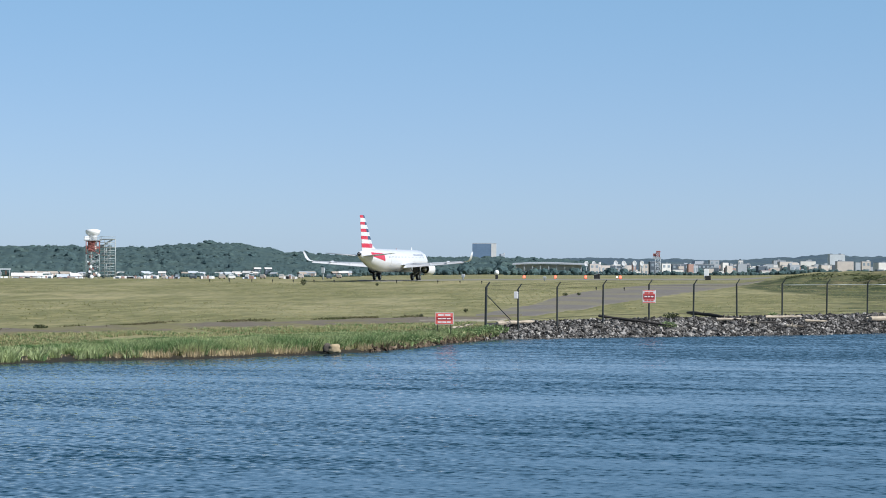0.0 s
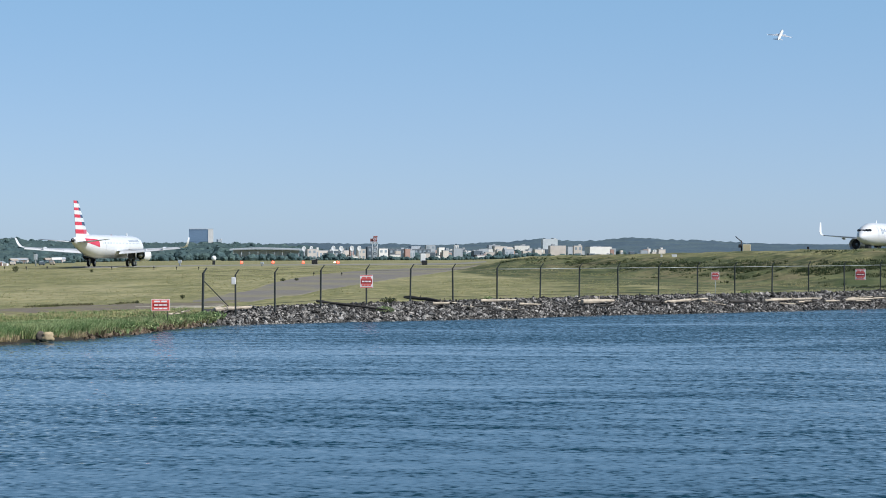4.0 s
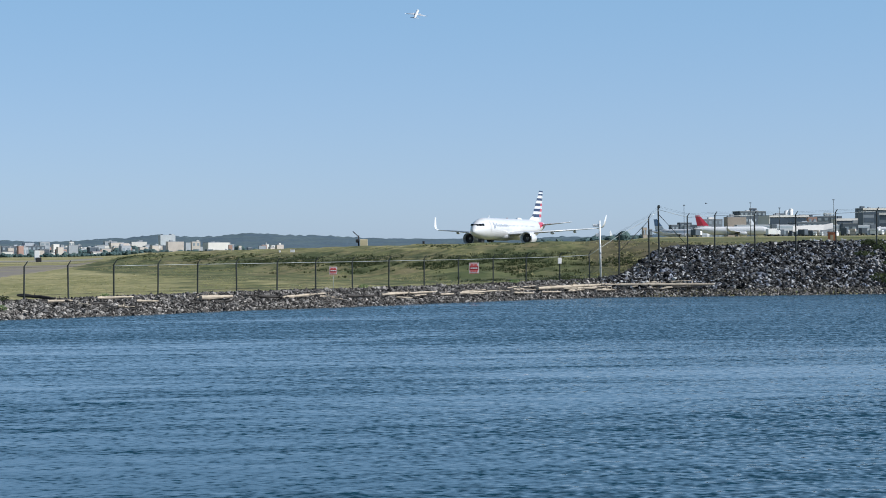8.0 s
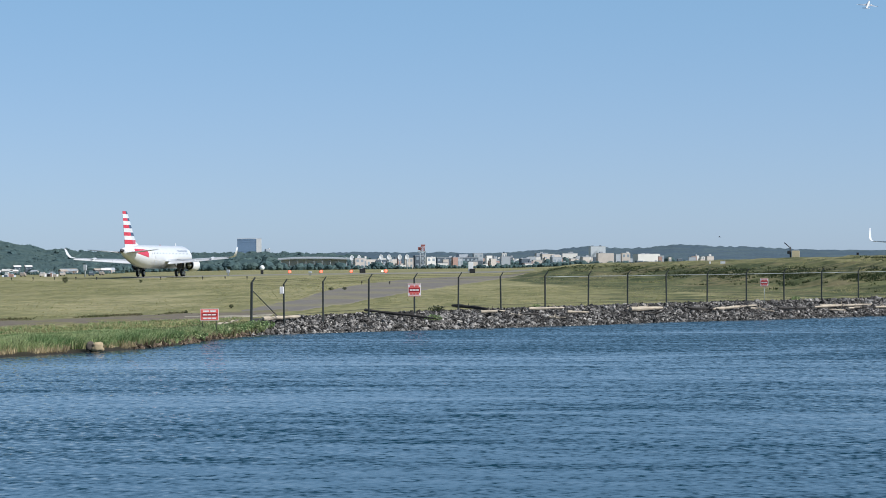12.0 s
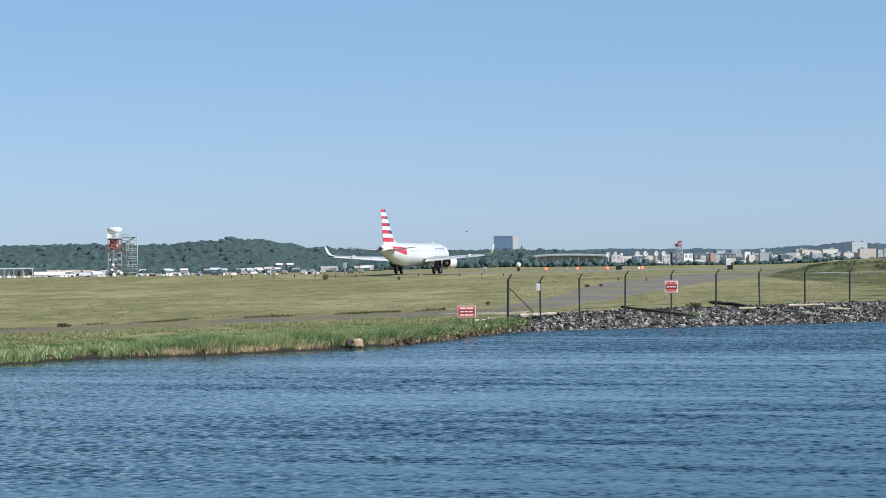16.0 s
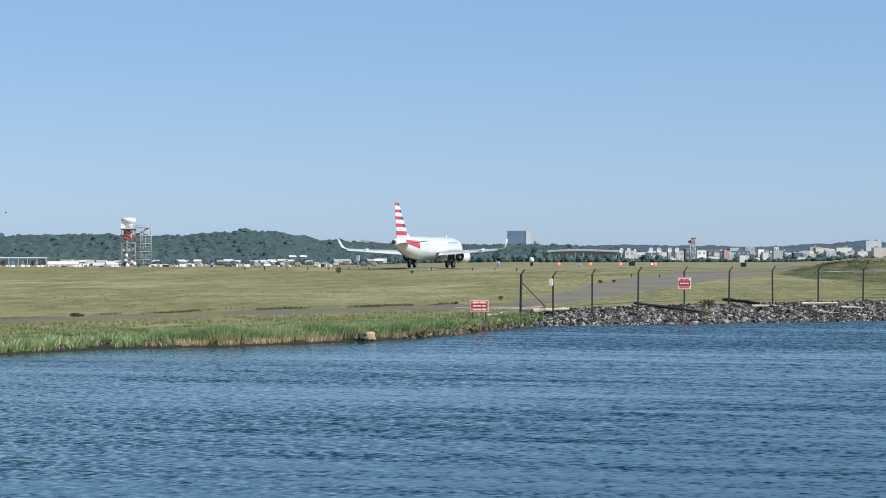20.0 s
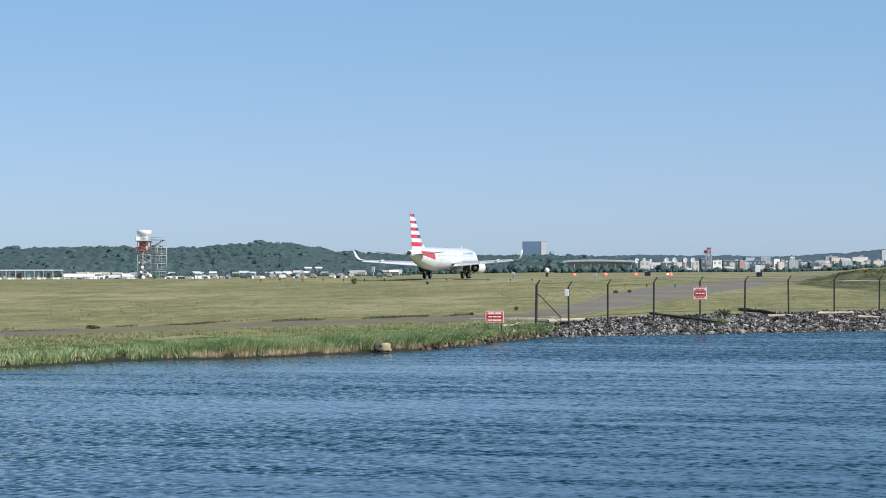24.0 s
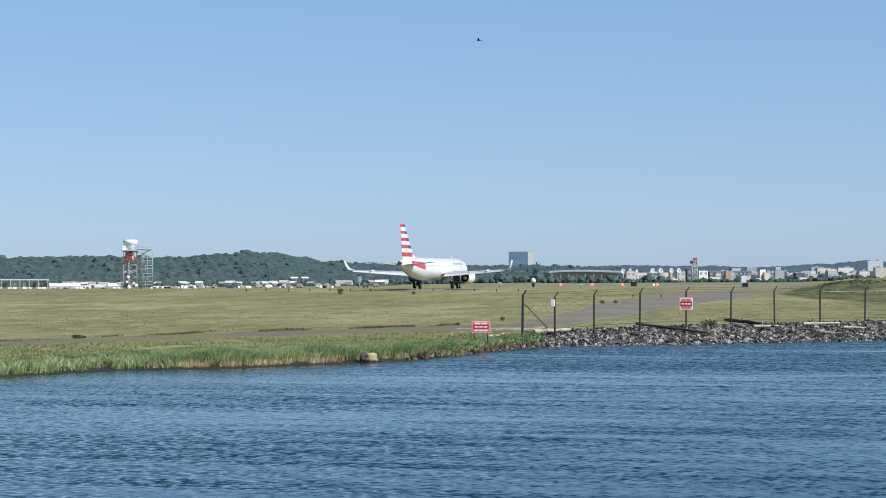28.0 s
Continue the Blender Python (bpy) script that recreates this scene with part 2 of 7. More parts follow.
LEAN, CHOP, SHORT, GROUP = 0.041, 8.6, 7.6, 2.2
M_FIELD = field_material()
M_WATER = water_material()
M_DIRT = mat("dirt_track", (0.165, 0.143, 0.112), 0.95, 0, 0.25, 0.22, 0.4, 6, second=(0.185, 0.172, 0.088), mix=(0.46, 0.6), spec=0.1)
M_PATH = mat("pale_bare_earth", (0.33, 0.30, 0.245), 0.95, 0, 0.2, 0.4, 0.3, 6, second=(0.25, 0.23, 0.16), spec=0.1)
M_TARMAC = mat("old_tarmac", (0.178, 0.162, 0.143), 0.9, 0, 0.18, 0.10, 0.3, 8, second=(0.215, 0.196, 0.13), mix=(0.47, 0.62), spec=0.2)
M_CONCRETE = mat("runway_concrete", (0.23, 0.22, 0.185), 0.85, 0, 0.1, 0.1, spec=0.2)
M_REED = mat("reed_leaf", (0.145, 0.232, 0.09), 0.7, 0, 0.25, 0.7, second=(0.36, 0.41, 0.20), island=True, spec=0.2)
M_REEDPALE = mat("pale_marsh_leaf", (0.50, 0.56, 0.30), 0.7, 0, 0.2, 0.6, second=(0.36, 0.44, 0.20), island=True, spec=0.2, spread=(0.7, 1.25))
M_WEED = mat("olive_weed_leaf", (0.13, 0.135, 0.065), 0.8, 0, 0.25, 0.5, second=(0.19, 0.16, 0.095), island=True, spec=0.1, spread=(0.6, 1.4))
M_STRAW = mat("dry_reed_stem", (0.54, 0.45, 0.28), 0.85, 0, 0.2, 0.6, island=True, spec=0.1)
M_SHRUB = mat("shrub_leaf", (0.055, 0.075, 0.034), 0.85, 0, 0.25, 0.5, second=(0.08, 0.095, 0.045), island=True, spec=0.2, spread=(0.7, 1.3))
M_TUFT = mat("grass_tuft", (0.42, 0.39, 0.21), 0.85, 0, 0.2, 0.055, mix=(0.43, 0.57), second=(0.33, 0.325, 0.152), island=True, spec=0.1, spread=(0.85, 1.15))
# leaf colours carry a blue-green tint that stands for haze over distance
M_FOREST = mat("haze_tinted_woodland", (0.075, 0.118, 0.121), 0.95, 0, 0.2, 0.07, 0.7, 0.4, second=(0.094, 0.139, 0.130), mix=(0.45, 0.62), relief=1.3, spec=0.05)
for _m in (M_REED, M_REEDPALE, M_WEED, M_STRAW, M_SHRUB, M_TUFT, M_FOREST):
    _n, _l = _m.node_tree.nodes, _m.node_tree.links
    _t, _mx = _n.new("ShaderNodeBsdfTranslucent"), _n.new("ShaderNodeMixShader")
    _l.new(_n["Principled BSDF"].inputs["Base Color"].links[0].from_socket, _t.inputs["Color"])
    _mx.inputs[0].default_value = 0.15 if _m is M_FOREST else 0.45
    _l.new(_n["Principled BSDF"].outputs[0], _mx.inputs[1])
    _l.new(_t.outputs[0], _mx.inputs[2])
    _l.new(_mx.outputs[0], _n["Material Output"].inputs["Surface"])
# brown gravel, darkened to put the shade of gaps between rocks into it
M_GRAVEL = mat("shore_gravel", (0.05, 0.044, 0.037), 0.9, 0, 0.3, 1.5, 0.6, 9, second=(0.06, 0.055, 0.05))
M_MUD = mat("wet_mud", (0.030, 0.025, 0.018), 0.5, 0, 0.2, 0.8, 0.6, 5)
M_ROCK = mat("shore_rock", (0.130, 0.121, 0.110), 0.9, 0, 0.25, 1.2, 0.5, 7, second=(0.074, 0.071, 0.068), island=True, spec=0.2, spread=(0.25, 3.4), power=2.2)
M_EARTH = mat("earthy_stone", (0.13, 0.098, 0.07), 0.95, 0, 0.25, 1.2, 0.5, 7, second=(0.06, 0.046, 0.034), island=True, spec=0.1, spread=(0.4, 2.2), power=1.8)
# dark rock; its wide tone spread also paints sunlit glints and shaded stones
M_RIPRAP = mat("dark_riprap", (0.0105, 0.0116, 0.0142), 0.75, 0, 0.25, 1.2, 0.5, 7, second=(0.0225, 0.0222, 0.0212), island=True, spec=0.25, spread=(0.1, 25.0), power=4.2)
# covers the grass; near-black so shade between the stones is in its colour
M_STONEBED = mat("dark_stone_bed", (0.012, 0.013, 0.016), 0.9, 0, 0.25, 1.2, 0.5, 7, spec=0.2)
M_LOG = mat("bleached_driftwood", (0.47, 0.40, 0.31), 0.85, 0, 0.2, 2.0, 0.4, 12, spec=0.2)
M_LOGDARK = mat("wet_dark_driftwood", (0.045, 0.04, 0.035), 0.8, 0, 0.2, 2.0, 0.4, 12)
M_POST = mat("dark_fence_steel", (0.035, 0.042, 0.042), 0.6, 0.4, 0.2, 2)
M_RAIL = mat("galvanised_rail", (0.42, 0.45, 0.43), 0.5, 0.5, 0.15, 2)
M_WHITE = mat("white_paint", (0.80, 0.80, 0.79), 0.45, 0, 0.04, 1.5)
M_SKIN = mat("aircraft_white_paint", (0.69, 0.695, 0.70), 0.28, 0, 0.05, 0.5, coat=0.4)
M_GREYSKIN = mat("aircraft_grey_paint", (0.50, 0.52, 0.54), 0.4, 0.2, 0.06, 0.8)
M_RED = mat("red_livery_paint", (0.56, 0.035, 0.065), 0.35, 0, 0.06, 1, coat=0.3)
M_BLUE = mat("navy_livery_paint", (0.014, 0.026, 0.075), 0.35, 0, 0.06, 1, coat=0.3)
M_MIDBLUE = mat("blue_livery_paint", (0.14, 0.24, 0.42), 0.35, 0, 0.06, 1, coat=0.3)
M_BAR = mat("grey_livery_bars", (0.30, 0.34, 0.40), 0.4, 0, 0.06, 1)
M_CABIN = mat("cabin_window_glass", (0.50, 0.53, 0.56), 0.15, 0, 0.1, 1)
M_GLASS = mat("dark_aircraft_glass", (0.012, 0.015, 0.02), 0.08, 0, 0.1, 1)
M_METAL = mat("bare_metal", (0.5, 0.5, 0.5), 0.3, 0.9, 0.1, 2)
M_DARKMETAL = mat("dark_exhaust_metal", (0.06, 0.06, 0.065), 0.45, 0.7, 0.15, 2)
M_TYRE = mat("tyre_rubber", (0.02, 0.02, 0.021), 0.85, 0, 0.2, 4)
M_SIGNRED = mat("sign_red", (0.72, 0.14, 0.12), 0.5, 0, 0.08, 3)
M_SIGNDARK = mat("sign_dark_red", (0.30, 0.012, 0.018), 0.5, 0, 0.08, 3)
M_SIGNWHITE = mat("sign_white", (0.80, 0.78, 0.76), 0.5, 0, 0.05, 3)
M_CREAM = mat("cream_panel", (0.62, 0.52, 0.33), 0.6, 0, 0.08, 1)
M_BLACK = mat("black_panel", (0.015, 0.015, 0.017), 0.6, 0, 0.1, 1)
M_ORANGE = mat("orange_panel", (0.55, 0.17, 0.07), 0.6, 0, 0.1, 1)
M_REDSTEEL = mat("red_mast_paint", (0.32, 0.115, 0.10), 0.6, 0.1, 0.15, 1)
M_STEEL = mat("grey_lattice_steel", (0.42, 0.45, 0.47), 0.6, 0.1, 0.12, 1)
M_SCAFFOLD = mat("weathered_scaffold_steel", (0.34, 0.38, 0.378), 0.6, 0.1, 0.2, 1)
# blue haze of the far air is mixed into the hills' base colour
M_FAR = mat("haze_tinted_hills", (0.078, 0.112, 0.142), 0.95, 0, 0.25, 0.02, second=(0.092, 0.128, 0.144), spec=0.02)
M_STONE = mat("tan_boulder", (0.42, 0.33, 0.20), 0.9, 0, 0.2, 1.5, 0.5, 6)
# shade on the boulder's left side, given as a darker stone colour
M_STONESHADE = mat("boulder_shade_side", (0.09, 0.075, 0.06), 0.9, 0, 0.2, 1.5, 0.5, 6)
M_WALLS = [mat("pale_plaster_wall", (0.66, 0.64, 0.60), 0.8, 0, 0.06, 0.2), mat("beige_wall", (0.54, 0.485, 0.43), 0.8, 0, 0.08, 0.2),
           mat("grey_wall", (0.36, 0.39, 0.42), 0.8, 0, 0.08, 0.2), mat("dark_blue_grey_wall", (0.075, 0.098, 0.122), 0.7, 0, 0.1, 0.2),
           mat("brick_wall", (0.36, 0.23, 0.19), 0.85, 0, 0.1, 0.2)]
# glass base paled: distance haze and reflected sky are in the colour
M_WINDOW = mat("haze_paled_glass", (0.27, 0.32, 0.36), 0.15, 0, 0.1, 0.3)
M_ROOFGREY = mat("grey_flat_roof", (0.30, 0.32, 0.34), 0.8, 0, 0.1, 0.1)
M_TAN = mat("tan_wall", (0.36, 0.31, 0.26), 0.85, 0, 0.1, 0.2)
M_SLATE = mat("slate_blue_wall", (0.15, 0.18, 0.21), 0.7, 0, 0.1, 0.2)
M_STRIPGLASS = mat("dark_strip_glazing", (0.06, 0.08, 0.105), 0.2, 0, 0.1, 0.2)
M_TOWERGLASS = mat("tower_blue_glass", (0.19, 0.27, 0.37), 0.25, 0.2, 0.06, 0.05)
M_ROOF = mat("pale_roof", (0.50, 0.54, 0.57), 0.6, 0, 0.08, 0.1)
M_AMBER = lamp_mat("lit_amber_lamp", (1.0, 0.10, 0.06), 3.0)
M_LENS = lamp_mat("lit_white_lamp", (1.0, 0.85, 0.6), 4.0)


# ---- building helpers ----
def at(az, r, z=0.0):
    """A place by its bearing from the camera's stand (degrees clockwise from +y) and its distance."""
    return Vector((r * math.sin(radians(az)), r * math.cos(radians(az)), z))


def link(name, me, material, parent=None, label=""):
    for q in (material if isinstance(material, (list, tuple)) else (material,)):
        me.materials.append(q)
    ob = new(name, me)
    if parent:
        ob.parent = parent
    if label:
        ob["label"] = label
    return ob


def part(name, bm, material, parent=None, label="", smooth=False):
    me = bpy.data.meshes.new(name)
    bm.normal_update()
    bm.to_mesh(me)
    bm.free()
    if smooth:
        me.polygons.foreach_set("use_smooth", [True] * len(me.polygons))
    return link(name, me, material, parent, label)


def thing(name, m, label, category, group="", kind=""):
    ob = new(name)
    ob.matrix_basis = m
    ob.empty_display_size = 0.3
    return tagged(ob, label, category, group, kind)


def box(bm, cx, cy, cz, sx, sy, sz, bevel=0.0, rot=None):
    r = bmesh.ops.create_cube(bm, size=1.0)
    vs = r["verts"]
    bmesh.ops.scale(bm, vec=(sx, sy, sz), verts=vs)
    if bevel > 0:
        es = list({e for v in vs for e in v.link_edges})
        g = bmesh.ops.bevel(bm, geom=es, offset=bevel, segments=1, affect="EDGES")
        vs = list({v for f in g["faces"] for v in f.verts} | {v for v in vs if v.is_valid})
    if rot is not None:
        bmesh.ops.rotate(bm, cent=(0, 0, 0), matrix=rot, verts=vs)
    bmesh.ops.translate(bm, vec=(cx, cy, cz), verts=vs)
    return vs


def rod(bm, a, b, r0, r1=None, n=8):
    a, b = Vector(a), Vector(b)
    d = b - a
    r1 = r0 if r1 is None else r1
    m = Matrix.Translation((a + b) / 2) @ d.to_track_quat("Z", "Y").to_matrix().to_4x4()
    return bmesh.ops.create_cone(bm, cap_ends=True, segments=n, radius1=r0, radius2=r1, depth=d.length, matrix=m)["verts"]


def one_box(name, parent, material, c, s, bevel=0.0, label=""):
    bm = bmesh.new()
    box(bm, *c, *s, bevel)
    return part(name, bm, material, parent, label)


def one_rod(name, parent, material, a, b, r0, r1=None, n=8, label="", smooth=True):
    bm = bmesh.new()
    rod(bm, a, b, r0, r1, n)
    return part(name, bm, material, parent, label, smooth)


def loft(bm, rings, cap=True):
    """Skins closed rings of equal length."""
    rows = [[bm.verts.new(p) for p in r] for r in rings]
    n = len(rows[0])
    faces = []
    for a, b in zip(rows, rows[1:]):
        for i in range(n):
            faces.append(bm.faces.new((a[i], a[(i + 1) % n], b[(i + 1) % n], b[i])))
    if cap:
        bm.faces.new(rows[0][::-1])
        bm.faces.new(rows[-1])
    bmesh.ops.recalc_face_normals(bm, faces=bm.faces)
    return faces


def flat_mesh(name, verts, faces_n, idx):
    """A mesh from numpy arrays: verts (n,3), the corners per face, the corner indices."""
    me = bpy.data.meshes.new(name)
    verts, idx = np.asarray(verts, dtype=np.float32), np.asarray(idx, dtype=np.int32).ravel()
    count = len(idx) // faces_n
    me.vertices.add(len(verts))
    me.vertices.foreach_set("co", verts.ravel())
    me.loops.add(len(idx))
    me.loops.foreach_set("vertex_index", idx)
    me.polygons.add(count)
    me.polygons.foreach_set("loop_start", np.arange(count, dtype=np.int32) * faces_n)
    me.polygons.foreach_set("loop_total", np.full(count, faces_n, dtype=np.int32))
    me.update(calc_edges=True)
    me.polygons.foreach_set("use_smooth", np.zeros(count, dtype=bool))
    return me


# ---- ground ----
SHORE_AZ = (-180, -70, -35, -24.4, -21.2, -18, -15, -12.7, -11.3, -10.4, -9.6, -8.8, -6.4, -3.1, 0.1, 2.4, 5.6, 9, 12.3, 13.9, 17.2, 20.4, 24, 40, 75, 180)
SHORE_R = (70, 70, 80, 87.6, 92.3, 93.6, 97.8, 102.6, 108.3, 115, 119.4, 122.9, 126.3, 131.1, 136.6, 143.2, 149.7, 160.9, 172.5, 176.9, 178.5, 183.9, 190, 220, 150, 70)
FENCE_AZ = (-9.4, -6, 0.5, 5, 9.3, 12.2, 13.8, 15.2, 17, 21, 26)
FENCE_R = (123.5, 131, 146, 157, 171, 182, 188, 196, 199, 203, 210)
FENCE_Z = (0.62, 1.0, 1.08, 1.12, 1.2, 1.34, 1.6, 3.9, 4.25, 4.4, 4.4)


def smooth01(x, a, b):
    t = np.clip((x - a) / (b - a), 0, 1)
    return t * t * (3 - 2 * t)


def ground_z(x, y):
    """The height of the land and river bed, for arrays or numbers."""
    x, y = np.asarray(x, dtype=float), np.asarray(y, dtype=float)
    az, r = np.degrees(np.arctan2(x, y)), np.hypot(x, y)
    shore = np.interp(az, SHORE_AZ, SHORE_R)
    s = r - shore
    fz = np.interp(az, (-40, -20, -9.4, 0.5, 9.3, 13.5, 40), (0.85, 0.85, 0.8, 1.08, 1.2, 1.5, 1.5))
    width = np.interp(az, (-30, -12, -9.4, 5, 14, 30), (13.0, 9.0, 5.0, 8.0, 9.0, 9.0))
    z292 = np.interp(az, (-14, -8, -3, 4), (2.88, 2.8, 2.55, 2.6))
    far = np.interp(az, (-24, -20, -14, -9, -4, 4, 9), (-0.4, 0.0, 0.6, 2.5, 2.9, 2.9, 4.6))
    z = np.where(s < 0, np.maximum(s * 0.25, -1.3), fz * np.clip(s / width, 0, 1) ** 0.8)
    up = (r - shore - width) / np.maximum(292 - shore - width, 1)
    z = np.where(s > width, fz + (z292 - fz) * np.clip(up, 0, 1), z)
    z = np.where(r > 292, z292 + (far - z292) * smooth01(r, 292, 850), z)
    foot = np.interp(az, (-1.5, 1.5, 5.6, 8.1, 12, 16), (262, 250, 209, 190, 188, 188))
    crest = np.interp(az, (-1, 2.4, 6.3, 9, 12.3, 16), (305, 292, 250, 225, 214, 208))
    top = np.interp(az, (-1, 2.4, 6.3, 9, 12.3, 13.6, 16, 22), (4.3, 4.6, 4.92, 5.08, 5.2, 5.25, 4.9, 4.7))
    lv = smooth01(az, -2.3, 0.5) * (1 - smooth01(az, 60, 80))
    rise = smooth01(r, foot, crest) * 0.6 + np.clip((r - foot) / (crest - foot), 0, 1) * 0.4
    plateau = top - 0.45 * smooth01(r, crest + 4, crest + 60)
    lz = z + (np.where(r > crest, plateau, top) - z) * rise
    z = np.where(r > foot, z + (lz - z) * lv, z)
    pile = smooth01(az, 13.6, 15.6) * (1 - smooth01(az, 60, 80))
    pz = np.interp(s, (0, 5, 22, 30, 400), (0, 1.1, 4.15, 4.35, 4.7))
    z = np.where(s > 0, z + (np.maximum(pz, z) - z) * pile, z)
    z = z + 4.2 * smooth01(r, 330, 740) * smooth01(az, 12.5, 15) * (1 - smooth01(az, 60, 80))
    bank = np.where(y < 4, 2.55, np.interp(y, (4, 9), (2.55, -1.3)))
    bank = np.where(np.abs(x) < 60 + np.maximum(-y, 0) * 3, bank, -1.3)
    return np.maximum(z, bank)


def gz(x, y):
    return float(ground_z(x, y))


def on_ground(az, r, lift=0.0):
    p = at(az, r)
    p.z = gz(p.x, p.y) + lift
    return p


def lumps(x, y, size, seed):
    """Smooth uneven swelling of the land, about -1 to 1, of a given size in metres."""
    rng = np.random.default_rng(seed)
    out = 0
    for _ in range(8):
        a, k = rng.uniform(0, 3.14), 6.283 / (size * rng.uniform(0.6, 1.7))
        out = out + np.sin(x * k * math.cos(a) + y * k * math.sin(a) + rng.uniform(0, 6.28))
    return out / 2.8


LAND_AZ = np.concatenate([np.arange(-180, -30, 6), np.arange(-30, -27, 0.5), np.arange(-27, 25, 0.15), np.arange(25, 30, 0.5), np.arange(30, 180, 6)])
LAND_R = np.concatenate([[0.0, 2, 4, 6, 8, 12, 20, 35, 50, 65, 75, 80], np.arange(84, 232, 1.0), np.arange(232, 340, 2.5), np.arange(340, 600, 7.0), 600 * 1.08 ** np.arange(0, 28)])
LAND_R = LAND_R[LAND_R < 4950]


def land():
    """The sheet of land as a grid in bearing and distance, with its unevenness and its rank growth."""
    a, r = np.meshgrid(np.radians(LAND_AZ), LAND_R, indexing="ij")
    x, y = r * np.sin(a), r * np.cos(a)
    z = ground_z(x, y)
    deg = np.degrees(a)
    dry = z > 0.2
    z = z + np.where((r > 84) & (r < 320), 0.022, 0.0) * np.sin(x * 1.7 + 2 * np.sin(y * 0.31)) * np.sin(y * 1.3 + x * 0.4) * dry
    lo = np.interp(deg, (-1.5, 1.5, 5.6, 8.1, 12, 16), (258, 246, 206, 187, 185, 186))
    hi = np.interp(deg, (-1, 2.4, 6.3, 9, 12.3, 16), (303, 290, 248, 223, 212, 206))
    side = smooth01(deg, -2.1, -0.3) * (1 - smooth01(deg, 16, 19))
    slope = smooth01(r, lo - 6, lo + 8) * (1 - smooth01(r, hi - 4, hi + 6)) * side
    z = z + slope * (0.10 * lumps(x, y, 9.0, 1) + 0.12 * lumps(x, y, 3.4, 2))
    z = z + 0.05 * lumps(x, y, 7.0, 3) * smooth01(r, hi - 8, hi) * (1 - smooth01(r, hi + 12, hi + 30)) * side
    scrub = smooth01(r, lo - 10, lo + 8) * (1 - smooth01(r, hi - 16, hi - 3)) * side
    meadow = (0.52 + 0.25 * smooth01(deg, 8, 11) * (r > 190)) * smooth01(deg, -3.5, 3) * (r < np.where(deg > 9, 620, 300)) * (r > 110)
    rank = 0.6 * smooth01(deg, 8.0, 10.5) * (1 - smooth01(deg, 13.2, 14.2)) * smooth01(r, lo - 12, lo - 7) * (1 - smooth01(r, lo + 5, lo + 14))
    near = np.interp(deg, (-2.5, -1.0, 1.5, 5.6, 8.1, 12), (270, 232, 200, 178, 174, 172))
    meadow = np.maximum(meadow, 0.78 * smooth01(deg, -2.5, -1.3) * (1 - smooth01(deg, 12, 14)) * smooth01(r, near - 10, near + 12) * (1 - smooth01(r, hi - 14, hi - 2)))
    bare = 0.7 * smooth01(deg, 12.4, 13.4) * (1 - smooth01(deg, 16, 19)) * (r < 240) * (r > 150)
    return x, y, z, np.maximum(np.maximum(scrub, meadow), bare), bare, rank


LAND_X, LAND_Y, LAND_Z, LAND_SCRUB, LAND_BARE, LAND_RANK = land()


def build_ground():
    na, nr = LAND_X.shape
    i = np.arange(na)[:, None] * nr + np.arange(nr - 1)[None]
    j = ((np.arange(na) + 1) % na)[:, None] * nr + np.arange(nr - 1)[None]
    quads = np.stack([i, i + 1, j + 1, j], -1).reshape(-1, 4)
    me = flat_mesh("ground", np.stack([LAND_X, LAND_Y, LAND_Z], -1).reshape(-1, 3), 4, quads)
    me.polygons.foreach_set("use_smooth", [True] * len(me.polygons))
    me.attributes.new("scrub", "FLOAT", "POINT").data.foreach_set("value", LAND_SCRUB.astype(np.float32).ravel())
    me.attributes.new("bare", "FLOAT", "POINT").data.foreach_set("value", LAND_BARE.astype(np.float32).ravel())
    me.attributes.new("rank", "FLOAT", "POINT").data.foreach_set("value", LAND_RANK.astype(np.float32).ravel())
    return tagged(link("ground", me, M_FIELD), "mown airfield grass, green and straw coloured, with a levee", "ground", kind="structure")


def strip(name, edges, lift, material, label, cat="road", wander=1.0):
    """A paved or bare strip that follows the land closely: rows of bearing, near and far distance."""
    rng = np.random.default_rng(len(label))
    az = [e[0] for e in edges]
    cols = [k for k in range(len(LAND_AZ)) if az[0] <= LAND_AZ[k] <= az[-1] and -30 <= LAND_AZ[k] < 30]
    n = int(min(60, max(6, max(e[2] - e[1] for e in edges))))
    vs, fs = [], []
    for c, k in enumerate(cols):
        q = LAND_AZ[k]
        r0, r1 = np.interp(q, az, [e[1] for e in edges]), np.interp(q, az, [e[2] for e in edges])
        r0 += wander * (0.9 * math.sin(q * 5.1) + 0.4 * math.sin(q * 17) + rng.normal() * 0.5)
        r1 += wander * (1.0 * math.sin(q * 4.3 + 1) + 0.5 * math.sin(q * 19) + rng.normal() * 0.6)
        r = r0 + (r1 - r0) * np.arange(n + 1) / n
        z = np.interp(r, LAND_R, LAND_Z[k]) + lift
        z[[0, -1]] -= lift + 0.015
        vs += [(p * math.sin(radians(q)), p * math.cos(radians(q)), h) for p, h in zip(r, z)]
        if c:
            o = (c - 1) * (n + 1)
            fs += [(o + i, o + i + 1, o + n + 2 + i, o + n + 1 + i) for i in range(n)]
    me = flat_mesh(name, vs, 4, fs)
    me.polygons.foreach_set("use_smooth", [True] * len(me.polygons))
    return tagged(link(name, me, material), label, cat, kind="structure")


ground = build_ground()


